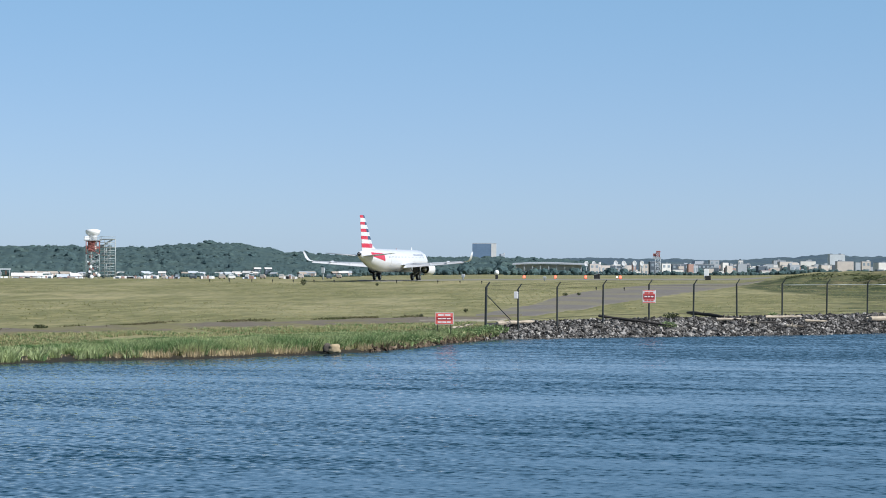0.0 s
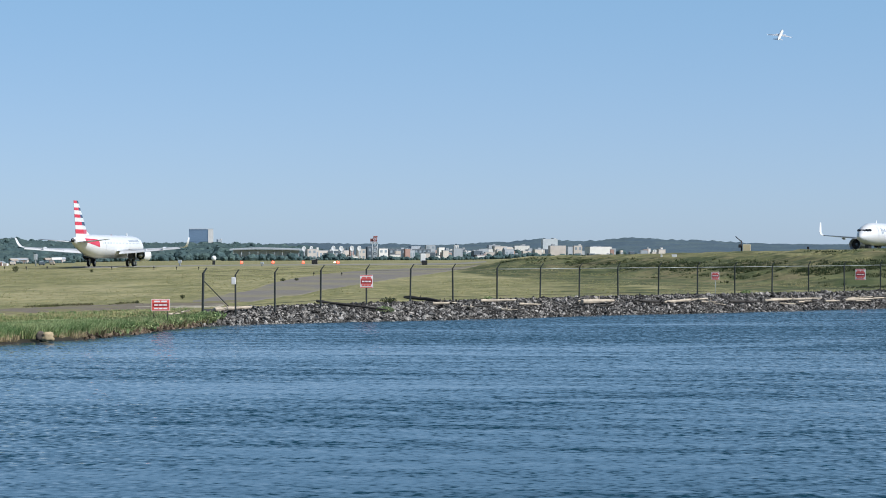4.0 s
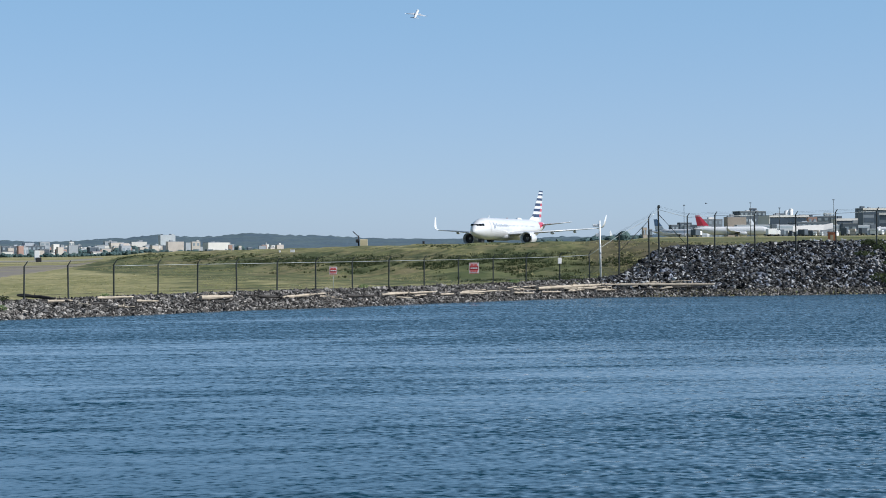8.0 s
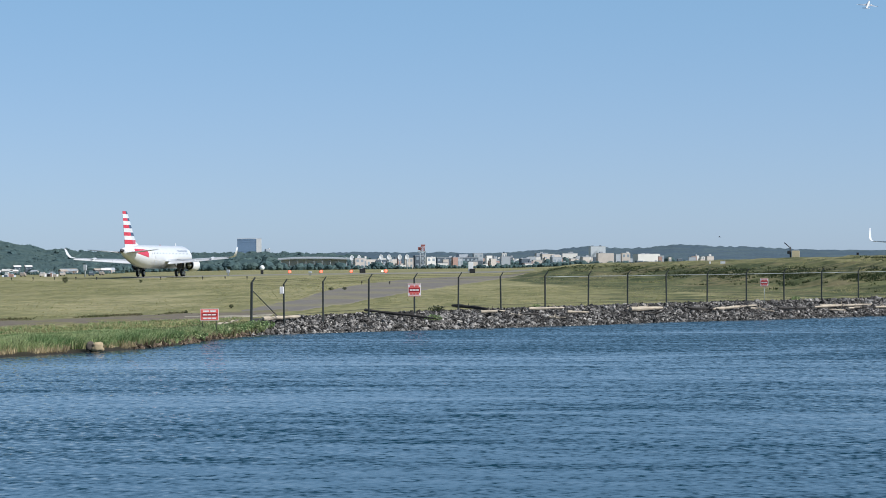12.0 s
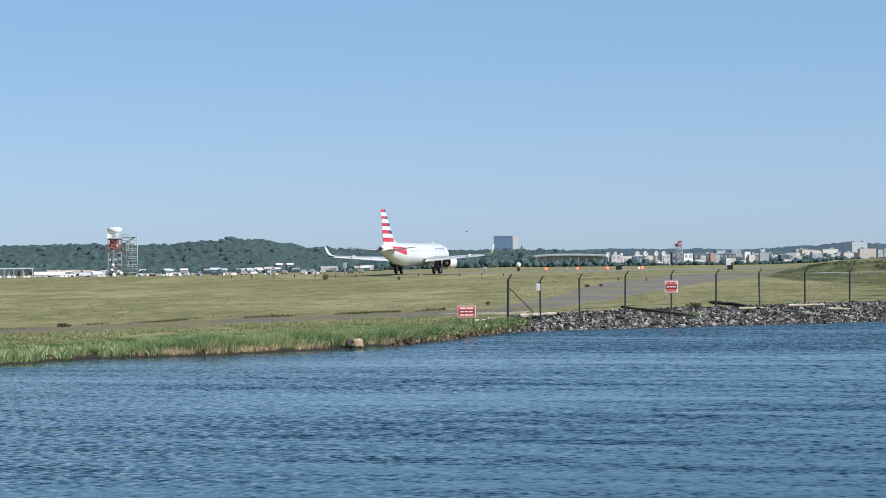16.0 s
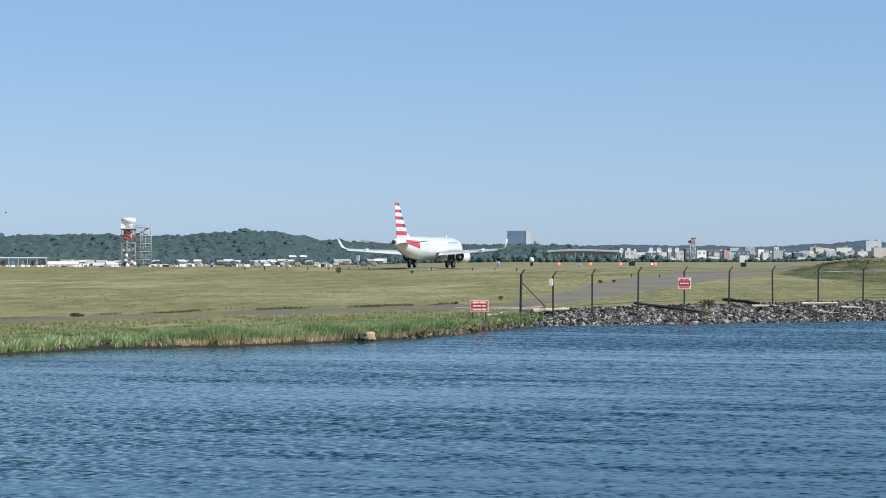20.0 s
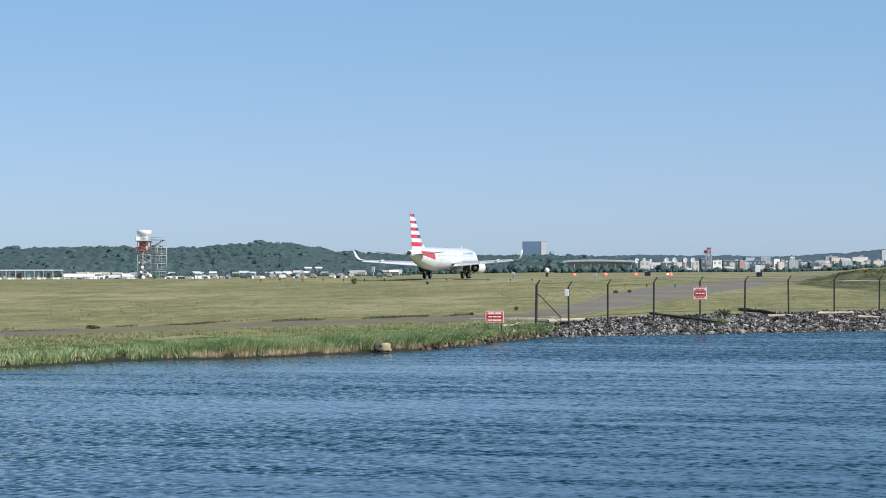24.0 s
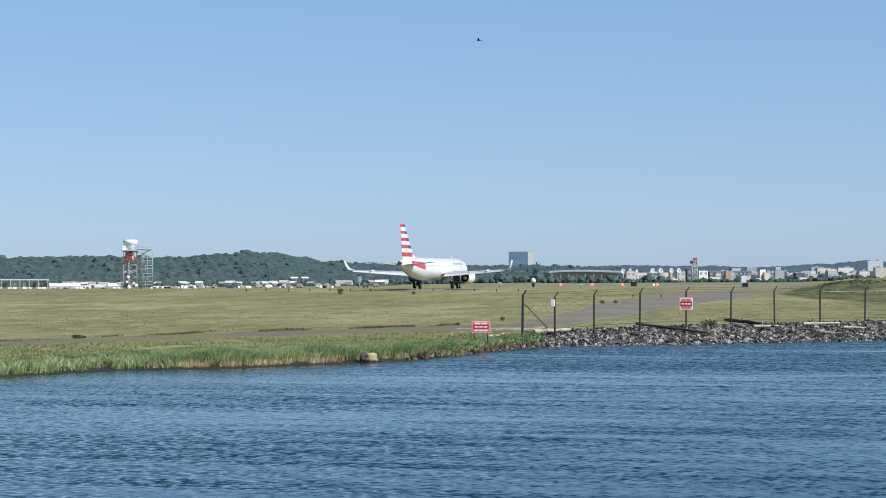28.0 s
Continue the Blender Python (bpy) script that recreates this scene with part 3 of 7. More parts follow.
def build_water():
    """The river's surface: low wind waves, with gusts and calm slicks in long bands; fine where the view sweeps."""
    az = np.radians(np.concatenate([np.arange(-180, -32, 4.0), np.arange(-32, 34, 0.12), np.arange(34, 180, 4.0)]))
    rs = [0.0, 8.0, 16.0, 24.0]
    while rs[-1] < 205:
        rs.append(rs[-1] + 0.2 + 0.0016 * rs[-1])
    rs = np.array(rs + [215, 240, 300])
    a, r = np.meshgrid(az, rs, indexing="ij")
    x, y = r * np.sin(a), r * np.cos(a)
    rng = np.random.default_rng(77)
    z = np.zeros_like(x)
    for _ in range(24):
        size = 0.9 * 2.8 ** rng.random()
        way, k = rng.normal() * 0.8 + 0.15, 6.283 / size
        z += WAVE * size * np.sin((x * math.sin(way) + y * math.cos(way)) * k + rng.uniform(0, 6.28))
    # how rough the wind makes the surface: bands, cat's-paws, the slick along mid-river, the open reach before the rocks
    gust = 0.30 * lumps(x * 0.25, y, 20.0, 9) + 0.32 * lumps(x * 0.16, y, 6.5, 10) + 0.40 * lumps(x * 0.13, y, 2.4, 12)
    deg = np.degrees(a)
    gust -= 0.42 * np.exp(-((r - 71 - 3 * np.sin(deg * 0.2)) / 8) ** 2)
    ragged = 1.6 * lumps(x * 0.3, y, 9.0, 14)
    gust -= 1.0 * smooth01(deg, 8.5, 14) * (np.exp(-((r - 68.5 - 0.25 * (deg - 14) + ragged) / 3.2) ** 2) + 0.8 * np.exp(-((r - 80 - 0.9 * (deg - 14) + ragged) / 2.6) ** 2))
    gust -= 0.8 * smooth01(deg, 1, 5) * (1 - smooth01(deg, 9, 12)) * np.exp(-((r - 96 - 1.2 * (deg - 7) + ragged) / 2.4) ** 2)
    gust += 0.78 * smooth01(r, 84, 108) * smooth01(deg, -11, -2) + 0.12 * smooth01(deg, 0, 12)
    gust -= 0.14 * (1 - smooth01(r, 45, 70)) * (1 - smooth01(deg, -8, 2))
    gust += 0.2 * smooth01(r - np.interp(deg, SHORE_AZ, SHORE_R), -16, -3)
    gust = np.exp(np.clip(gust, -1.3, 0.9))
    fine = (np.degrees(np.abs(a)) < 33.5) & (r > 26) & (r < 205)
    z = z * np.clip(gust, 0.4, 1.4) * fine
    na, nr = x.shape
    i = np.arange(na)[:, None] * nr + np.arange(nr - 1)[None]
    j = ((np.arange(na) + 1) % na)[:, None] * nr + np.arange(nr - 1)[None]
    me = flat_mesh("water", np.stack([x, y, z], -1).reshape(-1, 3), 4, np.stack([i, i + 1, j + 1, j], -1).reshape(-1, 4))
    me.polygons.foreach_set("use_smooth", [True] * len(me.polygons))
    me.attributes.new("gust", "FLOAT", "POINT").data.foreach_set("value", gust.astype(np.float32).ravel())
    return tagged(link("water", me, M_WATER), "rippled blue river water under wind", "water", kind="structure")


WAVE = 0.0007
water = build_water()


def shore_strip(name, az0, az1, s0, s1, lift, material, label, wide=None):
    rows = []
    for q in np.arange(az0, az1 + 0.1, 0.6):
        sh = float(np.interp(q, SHORE_AZ, SHORE_R))
        rows.append((q, sh + s0, sh + (s1 if wide is None else float(np.interp(q, *wide)))))
    return strip(name, rows, lift, material, label, "shore", 0.25)


shore_strip("mud_bank", -30, -9.2, -1.8, 1.0, 0.04, M_MUD, "dark wet mud at the river's edge", ((-30, -20, -18, -13, -12.2, -9), (3.0, 2.8, 1.4, 1.2, 2.2, 2.6)))
shore_strip("gravel_bed", -9.4, 14.6, -2.0, 8.5, 0.04, M_GRAVEL, "brown gravel between the shore rocks")
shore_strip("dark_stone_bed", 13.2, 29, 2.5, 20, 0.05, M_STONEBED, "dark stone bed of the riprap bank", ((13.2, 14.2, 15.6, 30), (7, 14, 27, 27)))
strip("dirt_track", [(-30, 100, 108), (-24, 102, 108.5), (-20, 107, 116), (-17.9, 111, 120), (-14.6, 117, 126), (-11.3, 125, 136), (-9.8, 131, 141), (-9.0, 136, 144), (-8.2, 143, 146)], 0.06, M_DIRT, "pale bare dirt track beside the reeds", wander=0.45)
strip("pale_path", [(-11.4, 128.2, 129.2), (-10.4, 129.5, 132.0), (-9.4, 131.5, 134.5), (-8.7, 134.5, 136.0)], 0.07, M_PATH, "pale bare strip of the dirt track behind the sign", wander=0.3)
strip("old_taxiway", [(-9.7, 139.5, 143), (-8, 143, 170), (-6.4, 160, 228), (-4.7, 196, 272), (-3.1, 236, 300), (-1.9, 278, 308), (-1.2, 300, 306)], 0.04, M_TARMAC, "grey weathered tarmac strip crossing the grass")
strip("runway", [(-13.2, 286, 306), (-12, 284, 322), (-4, 430, 500), (-1, 460, 560)], 0.05, M_CONCRETE, "pale concrete runway beyond the grass", "runway")


# ---- aircraft ----
def fuselage_rings(d, n=28):
    """Cross sections from nose to tail: (share of length, radius share, lift share)."""
    prof = ((0.0, 0.02, -0.30), (0.006, 0.20, -0.28), (0.02, 0.40, -0.23), (0.045, 0.62, -0.15), (0.075, 0.82, -0.07), (0.11, 0.95, -0.02), (0.15, 1.0, 0),
            (0.3, 1.0, 0), (0.5, 1.0, 0), (0.66, 1.0, 0), (0.74, 0.95, 0.05), (0.82, 0.80, 0.17), (0.89, 0.60, 0.31), (0.945, 0.40, 0.43), (0.985, 0.20, 0.52), (1.0, 0.08, 0.55))
    rings = []
    for s, k, up in prof:
        y, r = d["nose"] - s * d["length"], d["radius"]
        rings.append([(r * k * math.cos(a), y, d["axis"] + r * up + r * k * d.get("tall", 1.05) * math.sin(a)) for a in np.linspace(0, 2 * math.pi, n, endpoint=False)])
    return rings


def section(chord, thick, n=7):
    """An aerofoil outline, leading edge at 0 and trailing edge at -chord."""
    xs = [0.5 - 0.5 * math.cos(math.pi * i / n) for i in range(n + 1)]
    t = [thick * chord * 5 * (0.2969 * math.sqrt(x) - 0.126 * x - 0.3516 * x * x + 0.2843 * x ** 3 - 0.1036 * x ** 4) for x in xs]
    return [(-x * chord, h) for x, h in zip(xs, t)] + [(-x * chord, -h * 0.7) for x, h in list(zip(xs, t))[-2:0:-1]]


def lifting_surface(stations, upright=False):
    """Skins a wing through stations of (span place, leading edge y, height, chord, thickness, cant in degrees)."""
    bm = bmesh.new()
    rings = []
    for x, y, z, c, th, cant in stations:
        q = radians(cant)
        ring = []
        for dy, dz in section(c, th):
            if upright:
                ring.append((x + dz, y + dy, z))
            else:
                ring.append((x - dz * math.sin(q), y + dy, z + dz * math.cos(q)))
        rings.append(ring)
    loft(bm, rings)
    return bm


def build_gear(root, d, name, x, y, wheels, r, strut_top):
    leg = one_rod(name, root, M_METAL, (x, y, r * 0.9), (x, y, strut_top), 0.13 * d["k"], n=10)
    one_rod("brace", leg, M_METAL, (x, y + 0.02, r * 1.6), (x * 0.55, y + 0.5, strut_top), 0.07 * d["k"])
    # added dark block: shadow about the gear and engine exhaust, built as a solid
    one_box("gear_door_and_shade", leg, M_DARKMETAL, (x * 1.06, y + 0.1, (strut_top + r) * 0.62), (0.85 * d["k"] if x else 0.7, 1.6 * d["k"], (strut_top - r) * 0.72), 0.05)
    one_rod("axle", leg, M_METAL, (x - wheels, y, r), (x + wheels, y, r), 0.07)
    made = []
    for sx in (-wheels, wheels):
        bm = bmesh.new()
        prof = ((-0.16, 0.72), (-0.17, 0.90), (-0.10, 1.0), (0.10, 1.0), (0.17, 0.90), (0.16, 0.72))
        loft(bm, [[(px * d["k"], r * k * math.cos(a), r * k * math.sin(a)) for a in np.linspace(0, 2 * math.pi, 20, endpoint=False)] for px, k in prof])
        tyre = part("wheel", bm, M_TYRE, root, "black rubber tyre", True)
        tyre.location = (x + sx, y, r)
        bm = bmesh.new()
        rod(bm, (-0.19 * d["k"], 0, 0), (0.19 * d["k"], 0, 0), r * 0.55, n=14)
        part("rim", bm, M_METAL, tyre)
        made.append(tyre)
    return made


def build_engine(root, d, x):
    ex = d["engine"]
    y0, y1, z, r = ex["front"], ex["back"], ex["z"], ex["r"]
    L = y0 - y1
    bm = bmesh.new()
    prof = ((0.0, 0.86), (-0.02, 0.93), (0.03, 1.0), (0.18, 1.06), (0.45, 1.05), (0.75, 0.92), (1.0, 0.74))
    n = 24
    ang = np.linspace(0, 2 * math.pi, n, endpoint=False)
    outer = [[(x + r * k * math.cos(a), y0 - s * L, z + r * k * math.sin(a)) for a in ang] for s, k in prof]
    inner = [[(x + r * k * math.cos(a), y0 - s * L, z + r * k * math.sin(a)) for a in ang] for s, k in ((0.25, 0.78), (0.1, 0.80), (0.0, 0.86))]
    loft(bm, inner + outer[1:], cap=False)
    nac = part("engine_nacelle", bm, M_SKIN, root, "white painted engine nacelle", True)
    bm = bmesh.new()
    loft(bm, [[(x + r * k * math.cos(a), y0 + 0.01 - s * L, z + r * k * math.sin(a)) for a in ang] for s, k in ((0.03, 0.84), (0.0, 0.865), (-0.012, 0.90), (0.0, 0.965), (0.035, 1.015), (0.03, 0.9))], cap=False)
    part("inlet_lip", bm, M_METAL, nac, "polished metal inlet lip", True)
    bm = bmesh.new()
    rod(bm, (x, y0 - 0.27 * L, z), (x, y0 - 0.24 * L, z), r * 0.79, n=24)
    part("fan", bm, M_BLACK, nac)
    bm = bmesh.new()
    for i in range(18):
        a = 2 * math.pi * i / 18
        box(bm, 0, 0, r * 0.5, 0.02 * r, 0.06 * r, r * 0.5, rot=Matrix.Rotation(a, 3, "Y"))
    bmesh.ops.translate(bm, vec=(x, y0 - 0.22 * L, z), verts=bm.verts)
    part("fan_blades", bm, M_DARKMETAL, nac)
    one_rod("spinner", nac, M_GREYSKIN, (x, y0 - 0.24 * L, z), (x, y0 - 0.08 * L, z), r * 0.25, 0.01, 14)
    one_rod("exhaust_cone", nac, M_METAL, (x, y1 + 0.15 * L, z), (x, y1 - 0.22 * L, z), r * 0.62, r * 0.28, 18)
    bm = bmesh.new()
    loft(bm, [[(x + dx, y, zz) for dx, y in ((-0.12, y0 - 0.25 * L), (0.12, y0 - 0.25 * L), (0.12, y1 - 0.2 * L), (-0.12, y1 - 0.2 * L))] for zz in (z + r * 0.8, ex["pylon"])])
    part("engine_pylon", bm, M_SKIN, root)


def build_airliner(name, m, d, label, group=""):
    """An airliner, nose to +y, its origin on the ground between the main wheels."""
    root = thing(name, m, label, "airliner", group)
    k = d["k"]
    bm = bmesh.new()
    loft(bm, fuselage_rings(d))
    part("fuselage", bm, d.get("body", M_SKIN), root, d.get("body_label", "white painted fuselage"), True)
    R, ax, nose, L = d["radius"], d["axis"], d["nose"], d["length"]
    # belly fairing under the wing root
    bm = bmesh.new()
    loft(bm, [[(R * kk * 0.86 * math.cos(a), y, ax - R * 0.62 + R * kk * 0.5 * math.sin(a)) for a in np.linspace(0, 2 * math.pi, 18, endpoint=False)]
              for y, kk in ((d["wing"][0][1] + 1.6 * k, 0.4), (d["wing"][0][1] + 0.4 * k, 1.0), (d["wing"][0][1] - 4.6 * k, 1.0), (d["wing"][0][1] - 6.6 * k, 0.4))])
    part("belly_fairing", bm, M_GREYSKIN, root, "", True)
    # wings with upturned tips
    for sx in (1, -1):
        bm = lifting_surface([(sx * x, y, z, c, t, sx * cant) for x, y, z, c, t, cant in d["wing"]])
        wing = part("wing", bm, M_GREYSKIN, root, "grey painted swept wing", True)
        bm = lifting_surface([(sx * x, y, z, c, t, sx * cant) for x, y, z, c, t, cant in d["tip"]])
        part("winglet", bm, M_SKIN, wing, "white upturned winglet", True)
        for fx, fy, fz, fl in d["fairings"]:
            bm = bmesh.new()
            loft(bm, [[(sx * fx + 0.2 * k * q * math.cos(a), fy - s * fl, fz - 0.1 * k + 0.26 * k * q * math.sin(a)) for a in np.linspace(0, 2 * math.pi, 10, endpoint=False)]
                      for s, q in ((0, 0.1), (0.25, 0.9), (0.5, 1.0), (0.8, 0.7), (1.0, 0.1))])
            part("flap_fairing", bm, M_GREYSKIN, wing, "", True)
        if d.get("flaps"):
            # flaps run down behind the trailing edge
            span = [w[0] for w in d["wing"]]
            rings = []
            for x in (2.0, 4.5, 8.7, 11.7):
                y, z = np.interp(x, span, [w[1] - w[3] for w in d["wing"]]), np.interp(x, span, [w[2] for w in d["wing"]])
                c = 1.3 * k * (1 - x / 19)
                rings.append([(sx * x, y + 0.25, z + 0.06), (sx * x, y - c * 0.85, z - c * 0.42), (sx * x, y - c * 0.85, z - c * 0.42 - 0.05), (sx * x, y + 0.25, z - 0.10)])
            bm = bmesh.new()
            loft(bm, rings)
            part("flap", bm, M_SKIN, wing, "pale lowered wing flap")
        bm = lifting_surface([(sx * x, y, z, c, t, sx * cant) for x, y, z, c, t, cant in d["stab"]])
        part("tailplane", bm, M_GREYSKIN, root, "grey swept tailplane", True)
        if d.get("engine"):
            build_engine(root, d, sx * d["engine"]["x"])
    # fin in bands
    f0, f1 = d["fin"]                   # (le y, te y, z) at root and tip
    fin = None
    bands = d["bands"]
    for lo, hi, front, rear in bands:
        for c0, c1, material in ((0.0, d["split"], front), (d["split"], 1.0, rear)):
            bm = bmesh.new()
            rings = []
            for h in (lo, hi):
                le, te = f0[0] + (f1[0] - f0[0]) * h, f0[1] + (f1[1] - f0[1]) * h
                z = f0[2] + (f1[2] - f0[2]) * h
                ch = le - te
                th = 0.05 * ch
                ya, yb = le - ch * c0, le - ch * c1
                half = lambda c: th * (1.0 if 0.2 < c < 0.7 else (0.12 if c in (0.0, 1.0) else 0.8))
                rings.append([(half(c0), ya, z), (half(c1), yb, z), (-half(c1), yb, z), (-half(c0), ya, z)])
            loft(bm, rings)
            piece = part("fin" if fin is None else "fin_band", bm, material, root if fin is None else fin)
            fin = fin or piece
    bm = bmesh.new()
    le, te = f0[0], f0[1]
    loft(bm, [[(0.05 * k, le + 2.6 * k, f0[2] - 0.25), (0.13 * k, le - 1.2 * k, f0[2] - 0.25), (-0.13 * k, le - 1.2 * k, f0[2] - 0.25), (-0.05 * k, le + 2.6 * k, f0[2] - 0.25)],
              [(0.02, le - 0.1, f0[2] + 0.7 * k), (0.1, le - 1.2 * k, f0[2] + 1.0 * k), (-0.1, le - 1.2 * k, f0[2] + 1.0 * k), (-0.02, le - 0.1, f0[2] + 0.7 * k)]])
    part("dorsal_fin", bm, d.get("body", M_SKIN), root)
    bm = bmesh.new()
    loft(bm, [[(R * q * math.cos(a), nose - t * L, ax + R * up + R * q * 1.05 * math.sin(a)) for a in np.linspace(0, 6.283, 16, endpoint=False)] for t, q, up in ((0.979, 0.235, 0.51), (0.991, 0.165, 0.53), (1.003, 0.08, 0.55))])
    part("tail_exhaust", bm, M_DARKMETAL, root, "dark bare metal tail exhaust", True)
    # slanted livery patch at the tail end of the body
    for y0, y1, z0, z1, material in d.get("patches", ()):
        for sx in (1, -1):
            bm = bmesh.new()
            rows = []
            for iy in range(7):
                y = y0 + (y1 - y0) * iy / 6
                s = (nose - y) / L
                kk = np.interp(s, (0.66, 0.74, 0.82, 0.89, 0.945, 0.985), (1, 0.95, 0.80, 0.60, 0.40, 0.2))
                up = np.interp(s, (0.66, 0.74, 0.82, 0.89, 0.945, 0.985), (0, 0.05, 0.17, 0.31, 0.43, 0.52))
                row = []
                for j in range(6):
                    a = radians(z0 + (z1 - z0) * j / 5 + 12 * iy / 6)
                    row.append(bm.verts.new((sx * (R * kk + 0.02) * math.cos(a), y, ax + R * up + (R * kk * 1.05 + 0.02) * math.sin(a))))
                rows.append(row)
            for a, b in zip(rows, rows[1:]):
                for j in range(5):
                    bm.faces.new((a[j], a[j + 1], b[j + 1], b[j]))
            bmesh.ops.recalc_face_normals(bm, faces=bm.faces)
            bmesh.ops.solidify(bm, geom=bm.faces[:], thickness=0.012)
            part("livery_patch", bm, material, root)
    # cabin windows, doors, name bars and the cockpit glass
    for sx in (1, -1):
        zc = ax + R * 0.30
        xs = R * math.cos(math.asin(0.30 / 1.05)) + 0.004
        y, pane = nose - 0.17 * L, None
        while y > nose - 0.72 * L and d.get("windows", True):
            if pane is None:
                bm = bmesh.new()
                box(bm, 0, 0, 0, 0.04, 0.24 * k, 0.34 * k, 0.012)
                first = part("cabin_window", bm, M_CABIN, root)
                pane = first.data
                first.location = (sx * xs, y, zc)
            else:
                ob = new("cabin_window", pane)
                ob.parent = root
                ob.location = (sx * xs, y, zc)
            y -= 0.82 * k
        for s in (0.125, 0.655):
            bm = bmesh.new()
            rows = []
            kk = 1.0 if s > 0.15 else 0.965
            for dy in (-0.43, 0.43):
                rows.append([bm.verts.new((sx * (R * kk + 0.012) * math.cos(q), nose - s * L + dy, ax + (R * kk * d.get("tall", 1.05) + 0.012) * math.sin(q))) for q in np.radians(np.linspace(-26, 42, 7))])
            for j in range(6):
                bm.faces.new((rows[0][j], rows[0][j + 1], rows[1][j + 1], rows[1][j]))
            bmesh.ops.recalc_face_normals(bm, faces=bm.faces)
            bmesh.ops.solidify(bm, geom=bm.faces[:], thickness=0.01)
            part("cabin_door", bm, M_SKIN, root)
        for y0, y1, z0, z1 in d.get("bars", ()):
            bm = bmesh.new()
            rows = [[bm.verts.new((sx * (R + 0.015) * math.cos(q), yy, ax + (R * d.get("tall", 1.05) + 0.015) * math.sin(q))) for q in np.radians(np.linspace(z0, z1, 6))] for yy in (y0, y1)]
            for j in range(5):
                bm.faces.new((rows[0][j], rows[0][j + 1], rows[1][j + 1], rows[1][j]))
            bmesh.ops.recalc_face_normals(bm, faces=bm.faces)
            bmesh.ops.solidify(bm, geom=bm.faces[:], thickness=0.01)
            part("name_bar", bm, M_BAR, root)
        for i, (ds, w, zz, xx, yaw) in enumerate(((0.031, 0.62, 0.31, 0.17, 80), (0.041, 0.64, 0.34, 0.42, 52), (0.056, 0.6, 0.36, 0.60, 24))):
            bm = bmesh.new()
            box(bm, 0, 0, 0, 0.06, w * k, 0.42 * k, 0.02, rot=Matrix.Rotation(radians(sx * yaw), 3, "Z") @ Matrix.Rotation(radians(-sx * 24), 3, "Y"))
            bmesh.ops.translate(bm, vec=(sx * xx * R, nose - ds * L, ax + R * zz), verts=bm.verts)
            part("cockpit_window", bm, M_GLASS, root)
    # aerials and beacons
    one_rod("beacon", root, M_REDSTEEL, (0, nose - 0.45 * L, ax + R * 1.04), (0, nose - 0.45 * L, ax + R * 1.05 + 0.18), 0.12, 0.08)
    bm = bmesh.new()
    loft(bm, [[(0.03, nose - 0.2 * L, ax + R), (0.03, nose - 0.2 * L - 0.5, ax + R), (-0.03, nose - 0.2 * L - 0.5, ax + R), (-0.03, nose - 0.2 * L, ax + R)],
              [(0.02, nose - 0.2 * L - 0.3, ax + R + 0.55), (0.02, nose - 0.2 * L - 0.55, ax + R + 0.55), (-0.02, nose - 0.2 * L - 0.55, ax + R + 0.55), (-0.02, nose - 0.2 * L - 0.3, ax + R + 0.55)]])
    part("aerial", bm, M_SKIN, root)
    for s, w in d.get("domes", ()):
        bm = bmesh.new()
        loft(bm, [[(0.45 * k * q * math.cos(a), nose - s * L - w * (t - 0.5), ax + R * 1.02 + 0.36 * k * q * max(0, math.sin(a))) for a in np.linspace(0, 2 * math.pi, 14, endpoint=False)]
                  for t, q in ((0, 0.1), (0.2, 0.8), (0.5, 1.0), (0.8, 0.8), (1.0, 0.1))])
        part("aerial_dome", bm, M_SKIN, root, "", True)
    wheels = []
    if d.get("gear"):
        g = d["gear"]
        for sx in (1, -1):
            wheels += build_gear(root, d, "main_gear_leg", sx * g["track"] / 2, 0.0, g["pair"], g["r"], d["axis"] - R * 0.3)
            one_box("gear_door_and_shade", root, M_SKIN, (sx * (g["track"] / 2 + 0.3), 0.05, g["r"] * 2.4), (0.05, 0.9 * k, 1.1 * k), 0.01)
        wheels += build_gear(root, d, "nose_gear_leg", 0.0, g["base"], 0.2 * k, g["r"] * 0.7, d["axis"] - R * 0.5)
    return root, wheels


